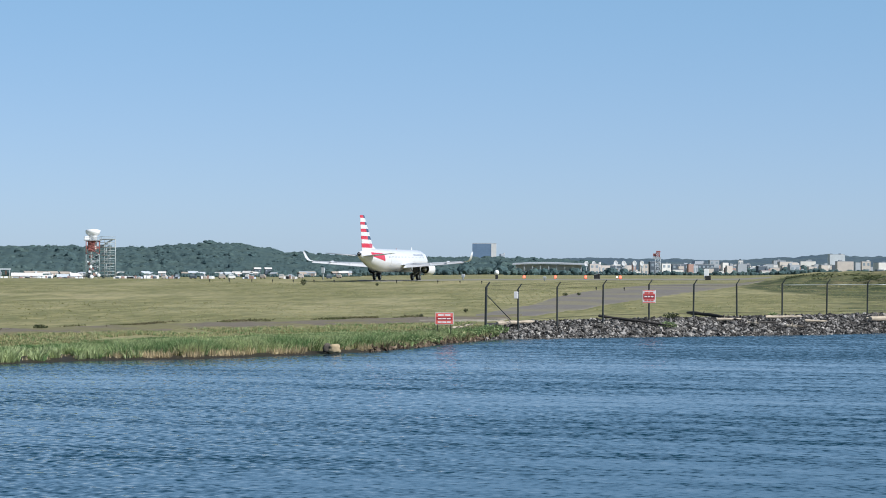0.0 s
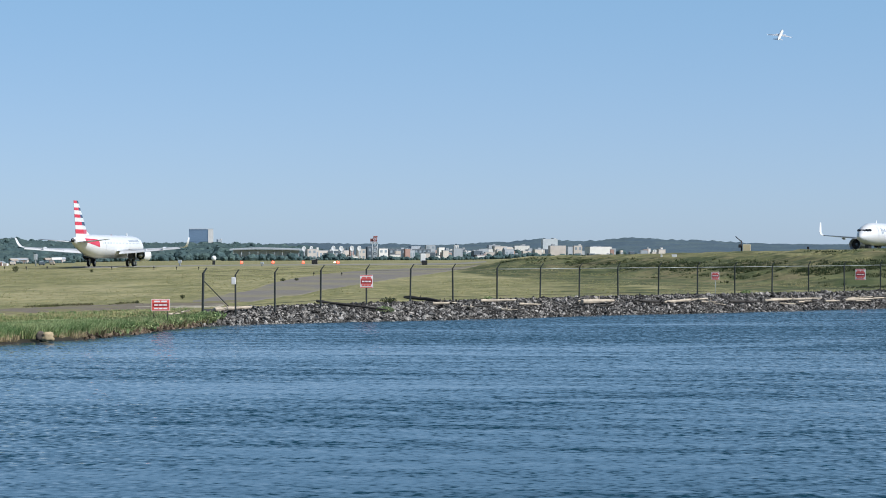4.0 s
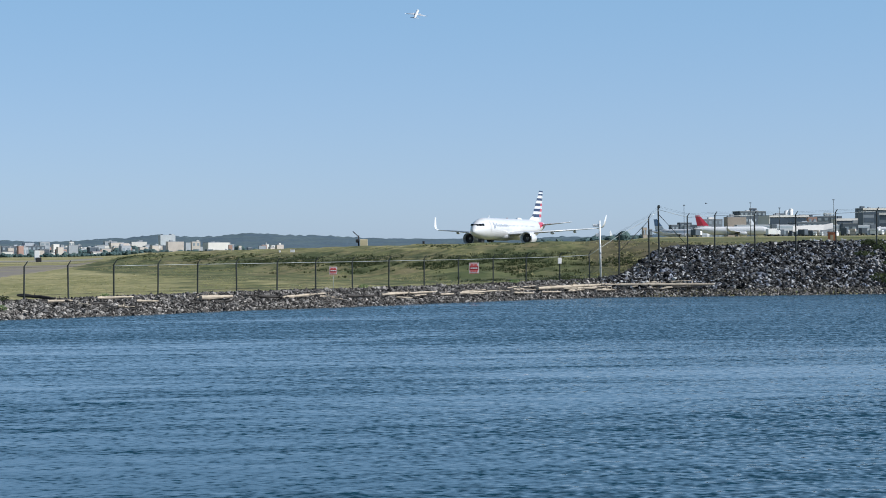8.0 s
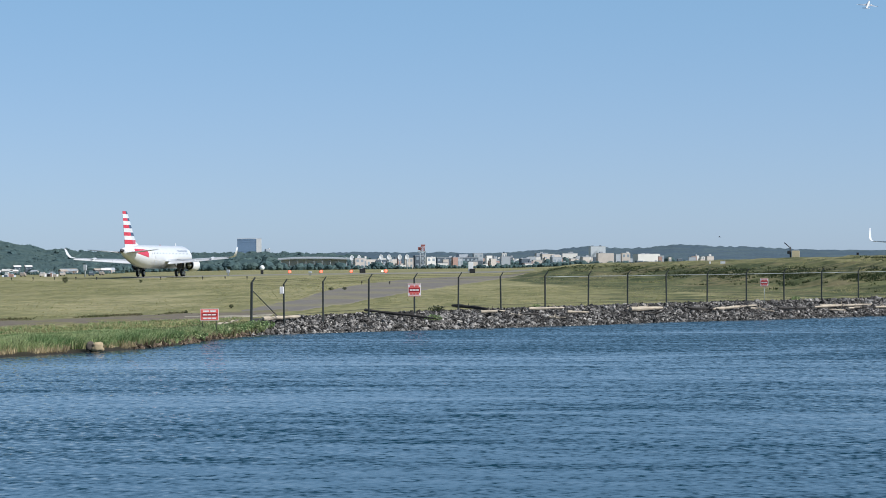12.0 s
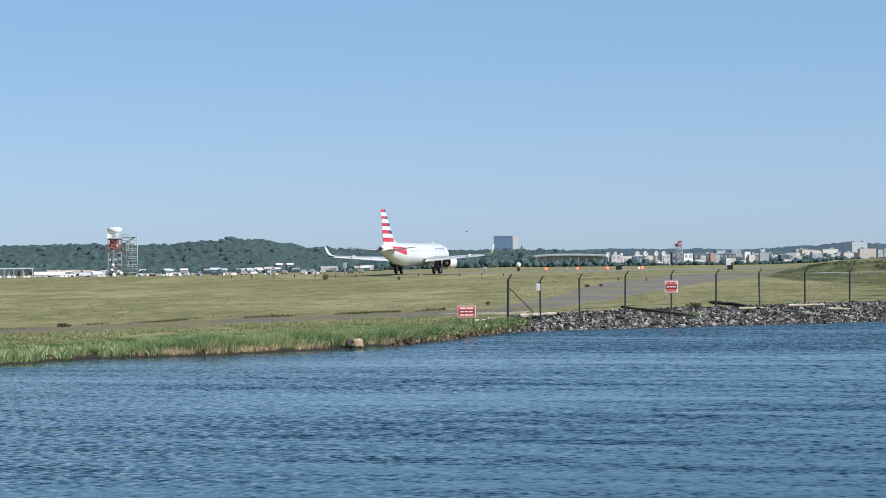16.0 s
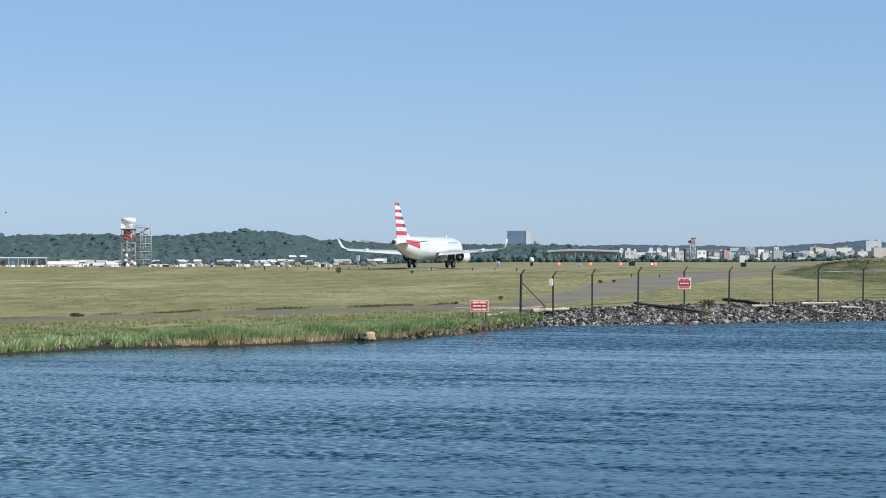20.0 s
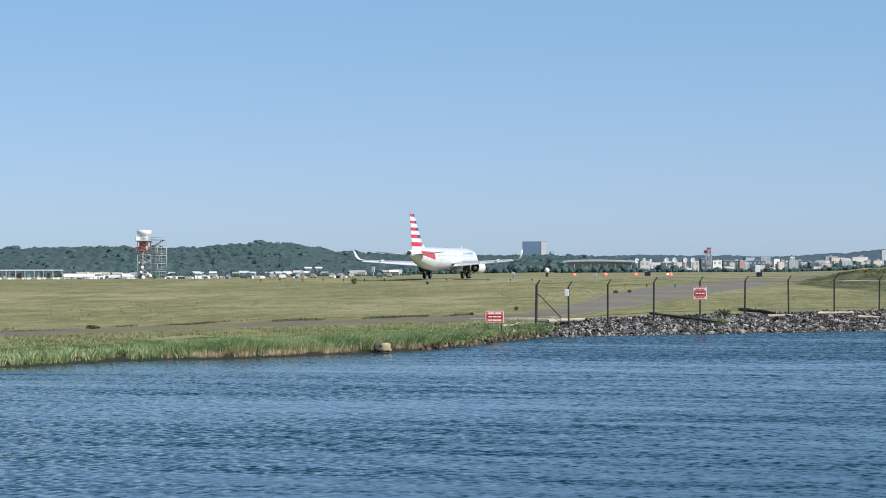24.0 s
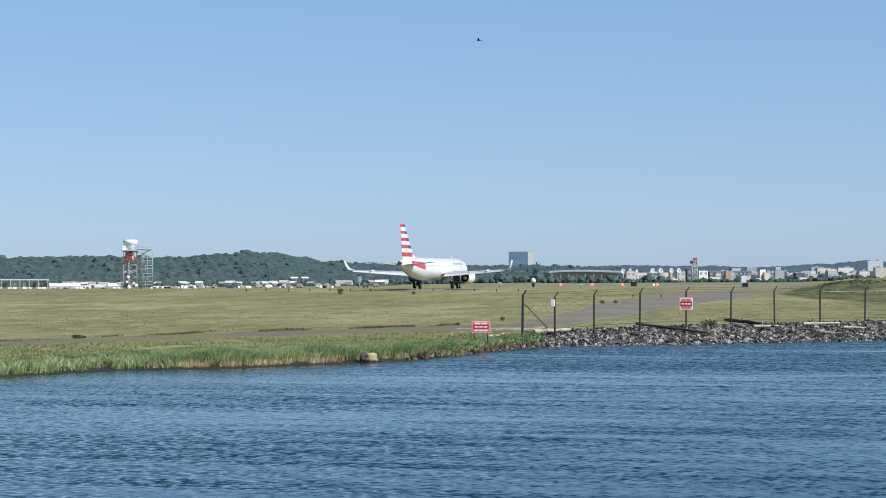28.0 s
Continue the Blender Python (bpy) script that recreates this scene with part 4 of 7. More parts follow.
W, RD, BL = M_SKIN, M_RED, M_BLUE
REGIONAL = dict(flaps=True, k=0.85, length=31.68, nose=14.4, radius=1.55, tall=1.1, axis=2.9, split=0.42,
    wing=[(0.6, 4.4, 2.2, 6.4, 0.13, 0), (1.7, 3.7, 2.25, 5.4, 0.13, 5), (5.0, 1.4, 2.4, 3.7, 0.12, 5), (11.9, -2.6, 2.78, 1.55, 0.11, 4)],
    tip=[(11.9, -2.6, 2.78, 1.55, 0.10, 4), (12.45, -3.0, 2.92, 1.3, 0.10, 40), (12.75, -3.4, 3.35, 1.1, 0.10, 66), (13.05, -3.95, 4.2, 0.7, 0.10, 70)],
    fairings=[(3.2, 0.6, 2.2, 2.6), (6.2, -0.7, 2.5, 2.3), (9.0, -2.0, 2.75, 2.0)],
    stab=[(0.4, -13.1, 3.45, 3.1, 0.10, 5), (5.0, -15.8, 3.85, 1.35, 0.09, 5)],
    fin=((-10.3, -15.6, 4.2), (-14.75, -16.6, 9.25)),
    bands=[(0.0, 0.09, W, W), (0.09, 0.21, RD, RD), (0.21, 0.32, W, W), (0.32, 0.42, BL, RD), (0.42, 0.53, W, W), (0.53, 0.62, BL, RD), (0.62, 0.73, W, W), (0.73, 0.81, BL, RD), (0.81, 0.92, W, W), (0.92, 1.0, BL, RD)],
    patches=[(-9.4, -13.9, -8, 34, M_RED)], bars=[(9.2 - 0.62 * i, 8.78 - 0.62 * i, 26, 40 if i == 0 else 36) for i in range(8)],
    engine=dict(x=4.15, front=3.9, back=1.2, z=1.62, r=0.86, pylon=2.5), gear=dict(track=5.94, pair=0.42, r=0.54, base=11.4))
NARROW = dict(k=1.0, length=44.5, nose=21.8, radius=1.98, tall=1.05, axis=3.75, split=0.62,
    wing=[(0.8, 7.0, 2.75, 8.2, 0.14, 0), (2.2, 6.0, 2.8, 6.9, 0.14, 5), (6.4, 2.6, 3.12, 4.4, 0.12, 5), (16.4, -4.0, 3.8, 1.7, 0.11, 6)],
    tip=[(16.4, -4.0, 3.8, 1.7, 0.10, 6), (17.15, -4.4, 4.02, 1.5, 0.10, 45), (17.45, -4.8, 4.6, 1.3, 0.10, 78), (17.7, -5.8, 6.4, 0.8, 0.10, 82)],
    fairings=[(3.9, 1.2, 2.7, 3.4), (8.0, -0.6, 3.05, 3.0), (12.0, -2.6, 3.3, 2.5)],
    stab=[(0.5, -16.6, 4.7, 4.2, 0.10, 6), (6.2, -20.6, 5.35, 1.7, 0.09, 6)],
    fin=((-13.6, -20.2, 5.6), (-19.2, -21.6, 11.76)),
    bands=[(0.0, 0.12, W, W), (0.12, 0.22, BL, RD), (0.22, 0.31, W, W), (0.31, 0.40, BL, RD), (0.40, 0.49, W, W), (0.49, 0.58, BL, RD), (0.58, 0.67, W, W), (0.67, 0.75, BL, BL), (0.75, 0.84, W, W), (0.84, 0.90, BL, BL), (0.90, 0.95, W, W), (0.95, 1.0, BL, BL)],
    patches=[(-14.6, -19.4, 0, 42, M_RED)], bars=[(15.3, 14.85, 0, 34), (14.6, 14.3, 4, 26)] + [(13.7 - 0.92 * i, 13.08 - 0.92 * i, 12, 29 if i == 0 else 24 - 2 * (i % 3 == 1)) for i in range(8)], domes=[(0.62, 2.6)],
    engine=dict(x=5.75, front=7.9, back=3.6, z=1.95, r=1.2, pylon=3.1), gear=dict(track=7.59, pair=0.46, r=0.58, base=16.9))

jet1_at = at(-11.95, 292.0, 2.95)
regional_jet, jet1_wheels = build_airliner("regional_jet", pose(*jet1_at, 0, 0, -6.0), REGIONAL, "white regional jet with red and blue striped fin on the runway")
jet2_at = at(10.78, 380.0, 4.7)
build_airliner("passenger_jet", pose(*jet2_at, 0, 0, -209.0), NARROW, "white passenger jet with striped fin waiting behind the levee")

# the climbing jet, gear up
CLIMB = dict(REGIONAL)
CLIMB["windows"] = CLIMB["flaps"] = False
CLIMB.pop("gear")
CLIMB["bars"] = []
CLIMB["patches"] = []
CLIMB["bands"] = [(0.0, 0.5, W, W), (0.5, 1.0, BL, BL)]
climbing_jet, _ = build_airliner("climbing_jet", pose(*at(7.5, 2700, 307)), CLIMB, "small white jet climbing away in clear sky")

# jets parked at the terminal
PARKED = dict(REGIONAL)
PARKED["windows"] = PARKED["flaps"] = False
PARKED["bands"] = [(0.0, 0.16, W, W), (0.16, 1.0, RD, RD)]
PARKED["patches"] = []
PARKED["bars"] = []
build_airliner("parked_jet", pose(*on_ground(17.35, 800), 0, 0, -105.0), PARKED, "white parked jet with red fin at the terminal", "jets parked at the terminal")
PARKED2 = dict(NARROW)
PARKED2["windows"] = False
PARKED2["bands"] = [(0.0, 0.5, W, W), (0.5, 1.0, M_GREYSKIN, M_GREYSKIN)]
PARKED2["patches"] = []
PARKED2["bars"] = []
build_airliner("parked_jet", pose(*on_ground(20.9, 980), 0, 0, -300.0), PARKED2, "white parked jet with grey fin at the terminal", "jets parked at the terminal")

PARKED3 = dict(PARKED)
PARKED3["bands"] = [(0.0, 0.4, W, W), (0.4, 1.0, M_MIDBLUE, M_MIDBLUE)]
build_airliner("parked_jet", pose(*on_ground(15.85, 880), 0, 0, -140.0), PARKED3, "white parked jet with blue fin behind the fence", "jets parked at the terminal")

PARKED4 = dict(PARKED)
PARKED4["bands"] = [(0.0, 0.5, W, W), (0.5, 1.0, M_GREYSKIN, M_GREYSKIN)]
build_airliner("parked_jet", pose(*on_ground(18.35, 930), 0, 0, -56.0), PARKED4, "white parked jet with pale fin at the terminal", "jets parked at the terminal")
build_airliner("parked_jet", pose(*on_ground(14.0, 1250), 0, 0, -38.0), PARKED4, "white parked jet with pale fin below dark trees", "jets parked at the terminal")


# ---- fence and signs ----
def build_post(bm, h, arm=True, r=0.045):
    rod(bm, (0, 0, -0.3), (0, 0, h - 0.32 if arm else h), r, n=8)
    if arm:
        rod(bm, (0, 0, h - 0.34), (0.22, 0.05, h), r * 0.75, r * 0.6, n=6)


FENCE_POST_AZ = (-9.32, -8.37, -7.23, -5.90, -4.56, -3.28, -2.03, -0.74, 0.52, 1.66, 2.79, 3.96, 5.09, 6.16, 7.22, 8.26, 9.27, 10.28, 11.24, 12.22, 13.1, 13.95, 14.83, 15.12, 15.95, 16.72, 17.88, 19.04, 20.18, 21.31, 22.3)
fence = thing("perimeter_fence", Matrix(), "dark steel fence posts with barbed wire along the shore", "fence")
_tops = []
for i, az in enumerate(FENCE_POST_AZ):
    r = float(np.interp(az, FENCE_AZ, FENCE_R))
    p = on_ground(az, r)
    z = float(np.interp(az, FENCE_AZ, FENCE_Z))
    h = 2.95 if i == 0 else (2.72 if az < 13.5 else 4.2)
    h = {22: 4.85, 23: 5.3}.get(i, h)
    bm = bmesh.new()
    build_post(bm, h, i != 23, 0.08 if i in (0, 23) else (0.058 if az < 13.5 else 0.07))
    q = part("post", bm, M_POST, fence)
    base = min(p.z, z + 0.2) if az > 14 else z
    q.matrix_basis = pose(p.x, p.y, base, 0, random.uniform(-1.2, 1.2), -az + random.uniform(-8, 8))
    _tops.append(Vector((p.x, p.y, base + h)))
for i, (a, b) in enumerate(zip(_tops, _tops[1:])):
    for drop, rad, material in ((0.06, 0.006, M_POST), (0.18, 0.006, M_POST), (0.42, 0.022 if i > 6 else 0.007, M_RAIL if i > 6 else M_POST), (2.35, 0.012, M_POST)):
        one_rod("top_rail" if drop == 0.42 else "barbed_wire", fence, material, a - Vector((0, 0, drop)), b - Vector((0, 0, drop)), rad, n=5)
one_rod("brace", fence, M_POST, _tops[0] - Vector((0, 0, 0.75)), _tops[1] + Vector((-0.45, 0, -2.35)), 0.03)
one_rod("brace", fence, M_POST, _tops[23] - Vector((0, 0, 0.9)), _tops[24] + Vector((-0.2, 0, -3.1)), 0.03)
one_rod("brace", fence, M_POST, _tops[22] - Vector((0, 0, 0.6)), _tops[21] + Vector((0, 0, -2.0)), 0.03)
one_box("junction_box", fence, M_SIGNWHITE, tuple(_tops[1] - Vector((0.12, 0.1, 0.72))), (0.26, 0.12, 0.45), 0.02, "small white box on a fence post")
one_box("post_head", fence, M_POST, tuple(_tops[23] - Vector((0, 0, 0.12))), (0.2, 0.2, 0.32), 0.03)
one_box("junction_box", fence, M_SIGNWHITE, tuple(_tops[19] - Vector((0.0, 0.12, 0.78))), (0.34, 0.12, 0.55), 0.02, "small white box on a fence post")


def warning_sign(az, r, z, w, h, post_to, label):
    """A red and white notice: white edge, red panel, white bars for its words."""
    root = thing("warning_sign", pose(*at(az, r, z), 0, 0, -az), label, "sign", "warning signs on the shore")
    board = one_box("board", root, M_SIGNWHITE, (0, 0, 0), (w, 0.03, h), 0.008, "white sign board")
    wide = w > h * 1.2
    if wide:
        one_box("red_panel", board, M_SIGNRED, (0, -0.0185, 0.0), (w * 0.95, 0.006, h * 0.92))
    else:
        one_box("red_panel", board, M_SIGNRED, (0, -0.0185, 0.0), (w * 0.9, 0.006, h * 0.46))
        one_box("red_edge", board, M_SIGNRED, (0, -0.0185, h * 0.46), (w * 0.95, 0.006, h * 0.05))
        one_box("red_edge", board, M_SIGNRED, (0, -0.0185, -h * 0.46), (w * 0.95, 0.006, h * 0.05))
    # rows of words, kept as bars: a heading, a dark band with a white line, a foot line
    one_box("dark_band", board, M_SIGNDARK, (0, -0.0235, 0.0), (w * 0.84, 0.004, h * 0.30))
    for up, n, tall, material in ((0.30, 2, 0.13, M_SIGNWHITE if wide else M_SIGNRED), (0.0, 3, 0.11, M_SIGNWHITE), (-0.30, 3, 0.12, M_SIGNWHITE if wide else M_SIGNRED)):
        for i in range(n):
            one_box("word_bar", board, material, ((i - (n - 1) / 2) * w * 0.74 / n, -0.0275, up * h), (w * 0.62 / n, 0.004, h * tall))
    if post_to is not None:
        for sx in ((-w * 0.36, w * 0.36) if w > h * 1.2 else (0.0,)):
            one_rod("sign_post", root, M_POST if wide else M_RAIL, (sx, 0.04, -(z - post_to) - 0.1), (sx, 0.04, h * 0.2), 0.022)
    return root


warning_sign(-10.53, 116.5, 4.2 - 116.5 * math.tan(radians(1.363)), 1.09, 0.70, 0.3, "wide red and white warning sign above shore weeds")
warning_sign(-4.56, 133.9, 4.2 - 133.9 * math.tan(radians(0.69)), 0.88, 0.88, None, "square red and white warning sign on a fence post")
warning_sign(5.60, 156.5, 4.2 - 156.5 * math.tan(radians(0.528)), 0.62, 0.62, 1.0, "small red and white warning sign on a thin post")
warning_sign(9.72, 172.0, 4.2 - 172.0 * math.tan(radians(0.485)), 0.86, 0.95, None, "red and white warning sign on the fence")


# ---- shore rocks ----
def rock_shapes(count, seed):
    """Broken angular stones: hulls of a few points in a block."""
    rng = np.random.default_rng(seed)
    out = []
    for _ in range(count):
        p = rng.uniform(-1, 1, (11, 3))
        p[np.arange(11), rng.integers(0, 3, 11)] = rng.choice((-1.0, 1.0), 11)
        p *= rng.uniform(0.4, 0.95, 3)
        bm = bmesh.new()
        for q in p:
            bm.verts.new(q)
        bmesh.ops.convex_hull(bm, input=bm.verts[:])
        bmesh.ops.delete(bm, geom=[v for v in bm.verts if not v.link_faces], context="VERTS")
        bmesh.ops.triangulate(bm, faces=bm.faces[:])
        bm.normal_update()
        bm.verts.index_update()
        out.append((np.array([v.co[:] for v in bm.verts]), np.array([[v.index for v in f.verts] for f in bm.faces])))
        bm.free()
    return out


ROCKS = rock_shapes(24, 6)


def turn(rng):
    q = rng.normal(size=4)
    q /= np.linalg.norm(q)
    w, x, y, z = q
    return np.array([[1 - 2 * (y * y + z * z), 2 * (x * y - z * w), 2 * (x * z + y * w)], [2 * (x * y + z * w), 1 - 2 * (x * x + z * z), 2 * (y * z - x * w)], [2 * (x * z - y * w), 2 * (y * z + x * w), 1 - 2 * (x * x + y * y)]])


def rock_field(name, places, material, label, seed, near):
    """places: rows of x, y, z, size. The first `near` of them are parts of their own; the rest is one joined part."""
    rng = np.random.default_rng(seed)
    root = thing(name, Matrix(), label, "rocks", kind="structure")
    shared = [flat_mesh("rock", v, 3, f) for v, f in ROCKS]
    for me in shared:
        me.materials.append(material)
    vs, fs, o = [], [], 0
    for i, (x, y, z, s) in enumerate(places):
        k = rng.integers(len(ROCKS))
        if i < near:
            ob = new("rock", shared[k % len(shared)])
            ob.parent = root
            ob.matrix_basis = Matrix.LocRotScale((x, y, z), Euler(rng.uniform(0, 6.28, 3)), (s, s, s))
        else:
            v, f = ROCKS[k]
            vs.append((v * s) @ turn(rng).T + (x, y, z))
            fs.append(f + o)
            o += len(v)
    ob = link("rock_bed", flat_mesh("rock_bed", np.concatenate(vs), 3, np.concatenate(fs)), material, root)
    ob["kind"] = "stuff"
    return root


def shore_rocks():
    rng = np.random.default_rng(11)
    rows = []
    for _ in range(36000):
        az = rng.uniform(-9.6, 23)
        if az < -8.6 and rng.random() < 0.5:
            continue
        sh = np.interp(az, SHORE_AZ, SHORE_R)
        width = np.interp(az, (-9.6, -7, 5, 14, 23), (4.0, 7.0, 9.5, 9.5, 6.0))
        s = rng.uniform(-0.6, width)
        p = at(az, sh + s)
        size = rng.choice((0.075, 0.11, 0.15, 0.21), p=(0.36, 0.38, 0.2, 0.06)) * rng.uniform(0.75, 1.15)
        rows.append((p.x, p.y, gz(p.x, p.y) + size * 0.2 + 0.02, size))
    rows.sort(key=lambda q: math.hypot(q[0], q[1]))
    rock_field("shore_rocks", rows, M_ROCK, "grey and tan broken rocks along the waterline", 12, 300)


def pile_rocks():
    rng = np.random.default_rng(21)
    rows = []
    for _ in range(26000):
        az = rng.uniform(13.4, 25)
        sh = np.interp(az, SHORE_AZ, SHORE_R)
        s = rng.uniform(2.5, 26)
        lim = np.interp(az, (13.4, 14.2, 15.4), (8, 14, 26))
        if s > lim:
            continue
        p = at(az, sh + s)
        size = rng.choice((0.13, 0.18, 0.23, 0.29), p=(0.3, 0.4, 0.22, 0.08)) * rng.uniform(0.8, 1.2)
        rows.append((p.x, p.y, gz(p.x, p.y) + size * 0.4 + 0.03, size))
    rows.sort(key=lambda q: math.hypot(q[0], q[1]))
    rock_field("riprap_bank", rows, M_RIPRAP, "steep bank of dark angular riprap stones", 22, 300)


def bank_stones():
    rng = np.random.default_rng(26)
    rows = []
    for _ in range(1500):
        az = rng.uniform(-12.7, -9.2)
        p = at(az, np.interp(az, SHORE_AZ, SHORE_R) + rng.uniform(-0.3, 2.2))
        if noise.noise(Vector((p.x * 0.9, p.y * 0.9, 2.0))) > -0.15:
            size = rng.choice((0.06, 0.1, 0.16), p=(0.45, 0.4, 0.15)) * rng.uniform(0.8, 1.2)
            rows.append((p.x, p.y, gz(p.x, p.y) + size * 0.3 + 0.03, size))
    rows.sort(key=lambda q: math.hypot(q[0], q[1]))
    rock_field("bank_stones", rows, M_EARTH, "brown earthy stones in the eroded river bank", 27, 60)


shore_rocks()
pile_rocks()
bank_stones()


# ---- driftwood, boulder ----
def drift_log(a, b, r, material, label, bend=0.06, seed=0):
    rng = random.Random(seed)
    a, b = Vector(a), Vector(b)
    side = (b - a).cross(Vector((0, 0, 1))).normalized()
    bm = bmesh.new()
    rings = []
    for i in range(11):
        t = i / 10
        c = a.lerp(b, t) + Vector((0, 0, 1)) * math.sin(t * math.pi) * bend * (b - a).length + side * 0.1 * math.sin(t * 5 + seed)
        rr = r * (1 - 0.45 * t) * rng.uniform(0.75, 1.2) * (0.8 if i in (0, 10) else 1)
        d = (b - a).normalized()
        u = d.cross(side).normalized()
        rings.append([c + side * rr * math.cos(q) + u * rr * math.sin(q) * rng.uniform(0.65, 1.1) for q in np.linspace(0, 6.283, 9, endpoint=False)])
    loft(bm, rings)
    for _ in range(2):
        t = rng.uniform(0.3, 0.8)
        c = a.lerp(b, t)
        rod(bm, c, c + side * rng.uniform(-0.7, 0.7) + Vector((0, 0, rng.uniform(0.1, 0.4))), r * 0.35, r * 0.15, 6)
    return tagged(part("driftwood_log", bm, material), label, "driftwood", "driftwood on the rocks")


def log_at(az0, az1, s0, s1, lift, r, material, label, bend=0.02, seed=0):
    sh0, sh1 = np.interp(az0, SHORE_AZ, SHORE_R), np.interp(az1, SHORE_AZ, SHORE_R)
    drift_log(on_ground(az0, sh0 + s0, lift), on_ground(az1, sh1 + s1, lift), r, material, label, bend, seed)


PALE, DARK = "bleached driftwood log lying on the shore rocks", "dark wet driftwood log lying on the shore rocks"
log_at(-9.0, -7.9, 3.4, 3.8, 0.35, 0.17, M_LOG, PALE, 0.0, 1)
log_at(-10.35, -10.0, 3.6, 3.4, 0.30, 0.09, M_LOG, "short pale driftwood piece among the bank weeds", 0.0, 14)
log_at(-9.95, -9.75, 3.2, 3.6, 0.36, 0.07, M_LOG, "short pale driftwood piece among the bank weeds", 0.0, 15)
log_at(-6.0, -3.9, 6.6, 1.6, 0.36, 0.12, M_LOGDARK, DARK, 0.0, 2)
log_at(-3.45, -1.95, 9.2, 3.4, 0.40, 0.14, M_LOGDARK, DARK, 0.01, 3)
log_at(-1.2, -0.2, 4.5, 4.7, 0.40, 0.13, M_LOG, PALE, 0.0, 4)
log_at(-2.6, -1.9, 4.0, 4.1, 0.35, 0.11, M_LOG, PALE, 0.0, 5)
log_at(1.75, 2.7, 3.6, 3.8, 0.34, 0.20, M_LOG, PALE, 0.0, 6)
log_at(4.1, 5.4, 2.8, 4.2, 0.34, 0.13, M_LOG, PALE, 0.0, 7)
log_at(3.4, 4.3, 3.6, 2.6, 0.34, 0.15, M_LOGDARK, DARK, 0.0, 8)
log_at(7.0, 8.6, 2.6, 3.2, 0.34, 0.12, M_LOG, PALE, 0.0, 9)
log_at(11.6, 13.4, 2.8, 3.6, 0.36, 0.18, M_LOG, PALE, 0.0, 10)
log_at(14.0, 16.7, 3.0, 2.8, 0.42, 0.20, M_LOG, PALE, 0.0, 11)
log_at(9.3, 10.4, 2.0, 2.6, 0.34, 0.13, M_LOG, PALE, 0.0, 12)
log_at(6.0, 6.9, 2.6, 2.2, 0.34, 0.13, M_LOGDARK, DARK, 0.0, 13)

_rng = random.Random(44)
for k in range(70):
    az = _rng.choice((_rng.uniform(-2, 16.5), _rng.uniform(9, 15.5)))
    d = _rng.uniform(0.25, 0.8)
    s0 = _rng.uniform(1.4, 4.6)
    log_at(az, az + d, s0, s0 + _rng.uniform(-0.8, 0.8), 0.30, _rng.uniform(0.05, 0.11), M_LOG if _rng.random() < 0.75 else M_LOGDARK, "thin stick of driftwood caught among the rocks", 0.0, 30 + k)


def boulder():
    root = thing("boulder", pose(*at(-13.82, 99.6, 0.25), 0, 0, 20), "tan rounded boulder at the water's edge, its shaded side painted dark", "rock")
    # one boulder: lit side tan, shaded side painted as a darker lobe
    for name, c, s, material, seed in (("lit_lobe", (0.11, 0, 0.02), (0.36, 0.30, 0.25), M_STONE, 3), ("shade_lobe", (-0.18, 0.06, 0.04), (0.26, 0.25, 0.25), M_STONESHADE, 4)):
        bm = bmesh.new()
        bmesh.ops.create_icosphere(bm, subdivisions=3, radius=1.0)
        for v in bm.verts:
            v.co = Vector([math.copysign(abs(q) ** 0.72, q) for q in v.co])
            v.co *= 0.92 + 0.34 * noise.noise(v.co * 1.5 + Vector((seed, 0, 0))) + 0.12 * noise.noise(v.co * 4.5 + Vector((seed, 2, 0)))
            v.co = Vector((v.co.x * s[0] + c[0], v.co.y * s[1] + c[1], v.co.z * s[2] + c[2]))
        part(name, bm, material, root, "", True)


boulder()


# ---- plants ----
def blades(name, rows, material, label, category, seed, lean=0.25, ways=None):
    """Many leaf blades in one mesh. Rows: x, y, z, height, width. ways: the bearing in which each one leans."""
    rng = np.random.default_rng(seed)
    q = np.asarray(rows)
    n = len(q)
    a = rng.uniform(0, 2 * math.pi, n)
    la = rng.uniform(0, 2 * math.pi, n) if ways is None else np.asarray(ways)
    ln = rng.uniform(0, lean, n) * q[:, 3]
    wx, wy = np.cos(a) * q[:, 4] / 2, np.sin(a) * q[:, 4] / 2
    base = q[:, :3]
    v = np.empty((n, 5, 3))
    v[:, 0] = base + np.stack([-wx, -wy, 0 * wx], -1)
    v[:, 1] = base + np.stack([wx, wy, 0 * wx], -1)
    mid = base + np.stack([np.cos(la) * ln * 0.3, np.sin(la) * ln * 0.3, q[:, 3] * 0.6], -1)
    v[:, 2] = mid + np.stack([wx, wy, 0 * wx], -1) * 0.9
    v[:, 3] = mid - np.stack([wx, wy, 0 * wx], -1) * 0.9
    v[:, 4] = base + np.stack([np.cos(la) * ln, np.sin(la) * ln, q[:, 3]], -1)
    o = (np.arange(n) * 5)[:, None]
    tris = np.concatenate([o + (0, 1, 2), o + (0, 2, 3), o + (3, 2, 4)], 1).reshape(-1, 3)
    me = flat_mesh(name, v.reshape(-1, 3), 3, tris)
    return tagged(link(name, me, material), label, category, kind="stuff")


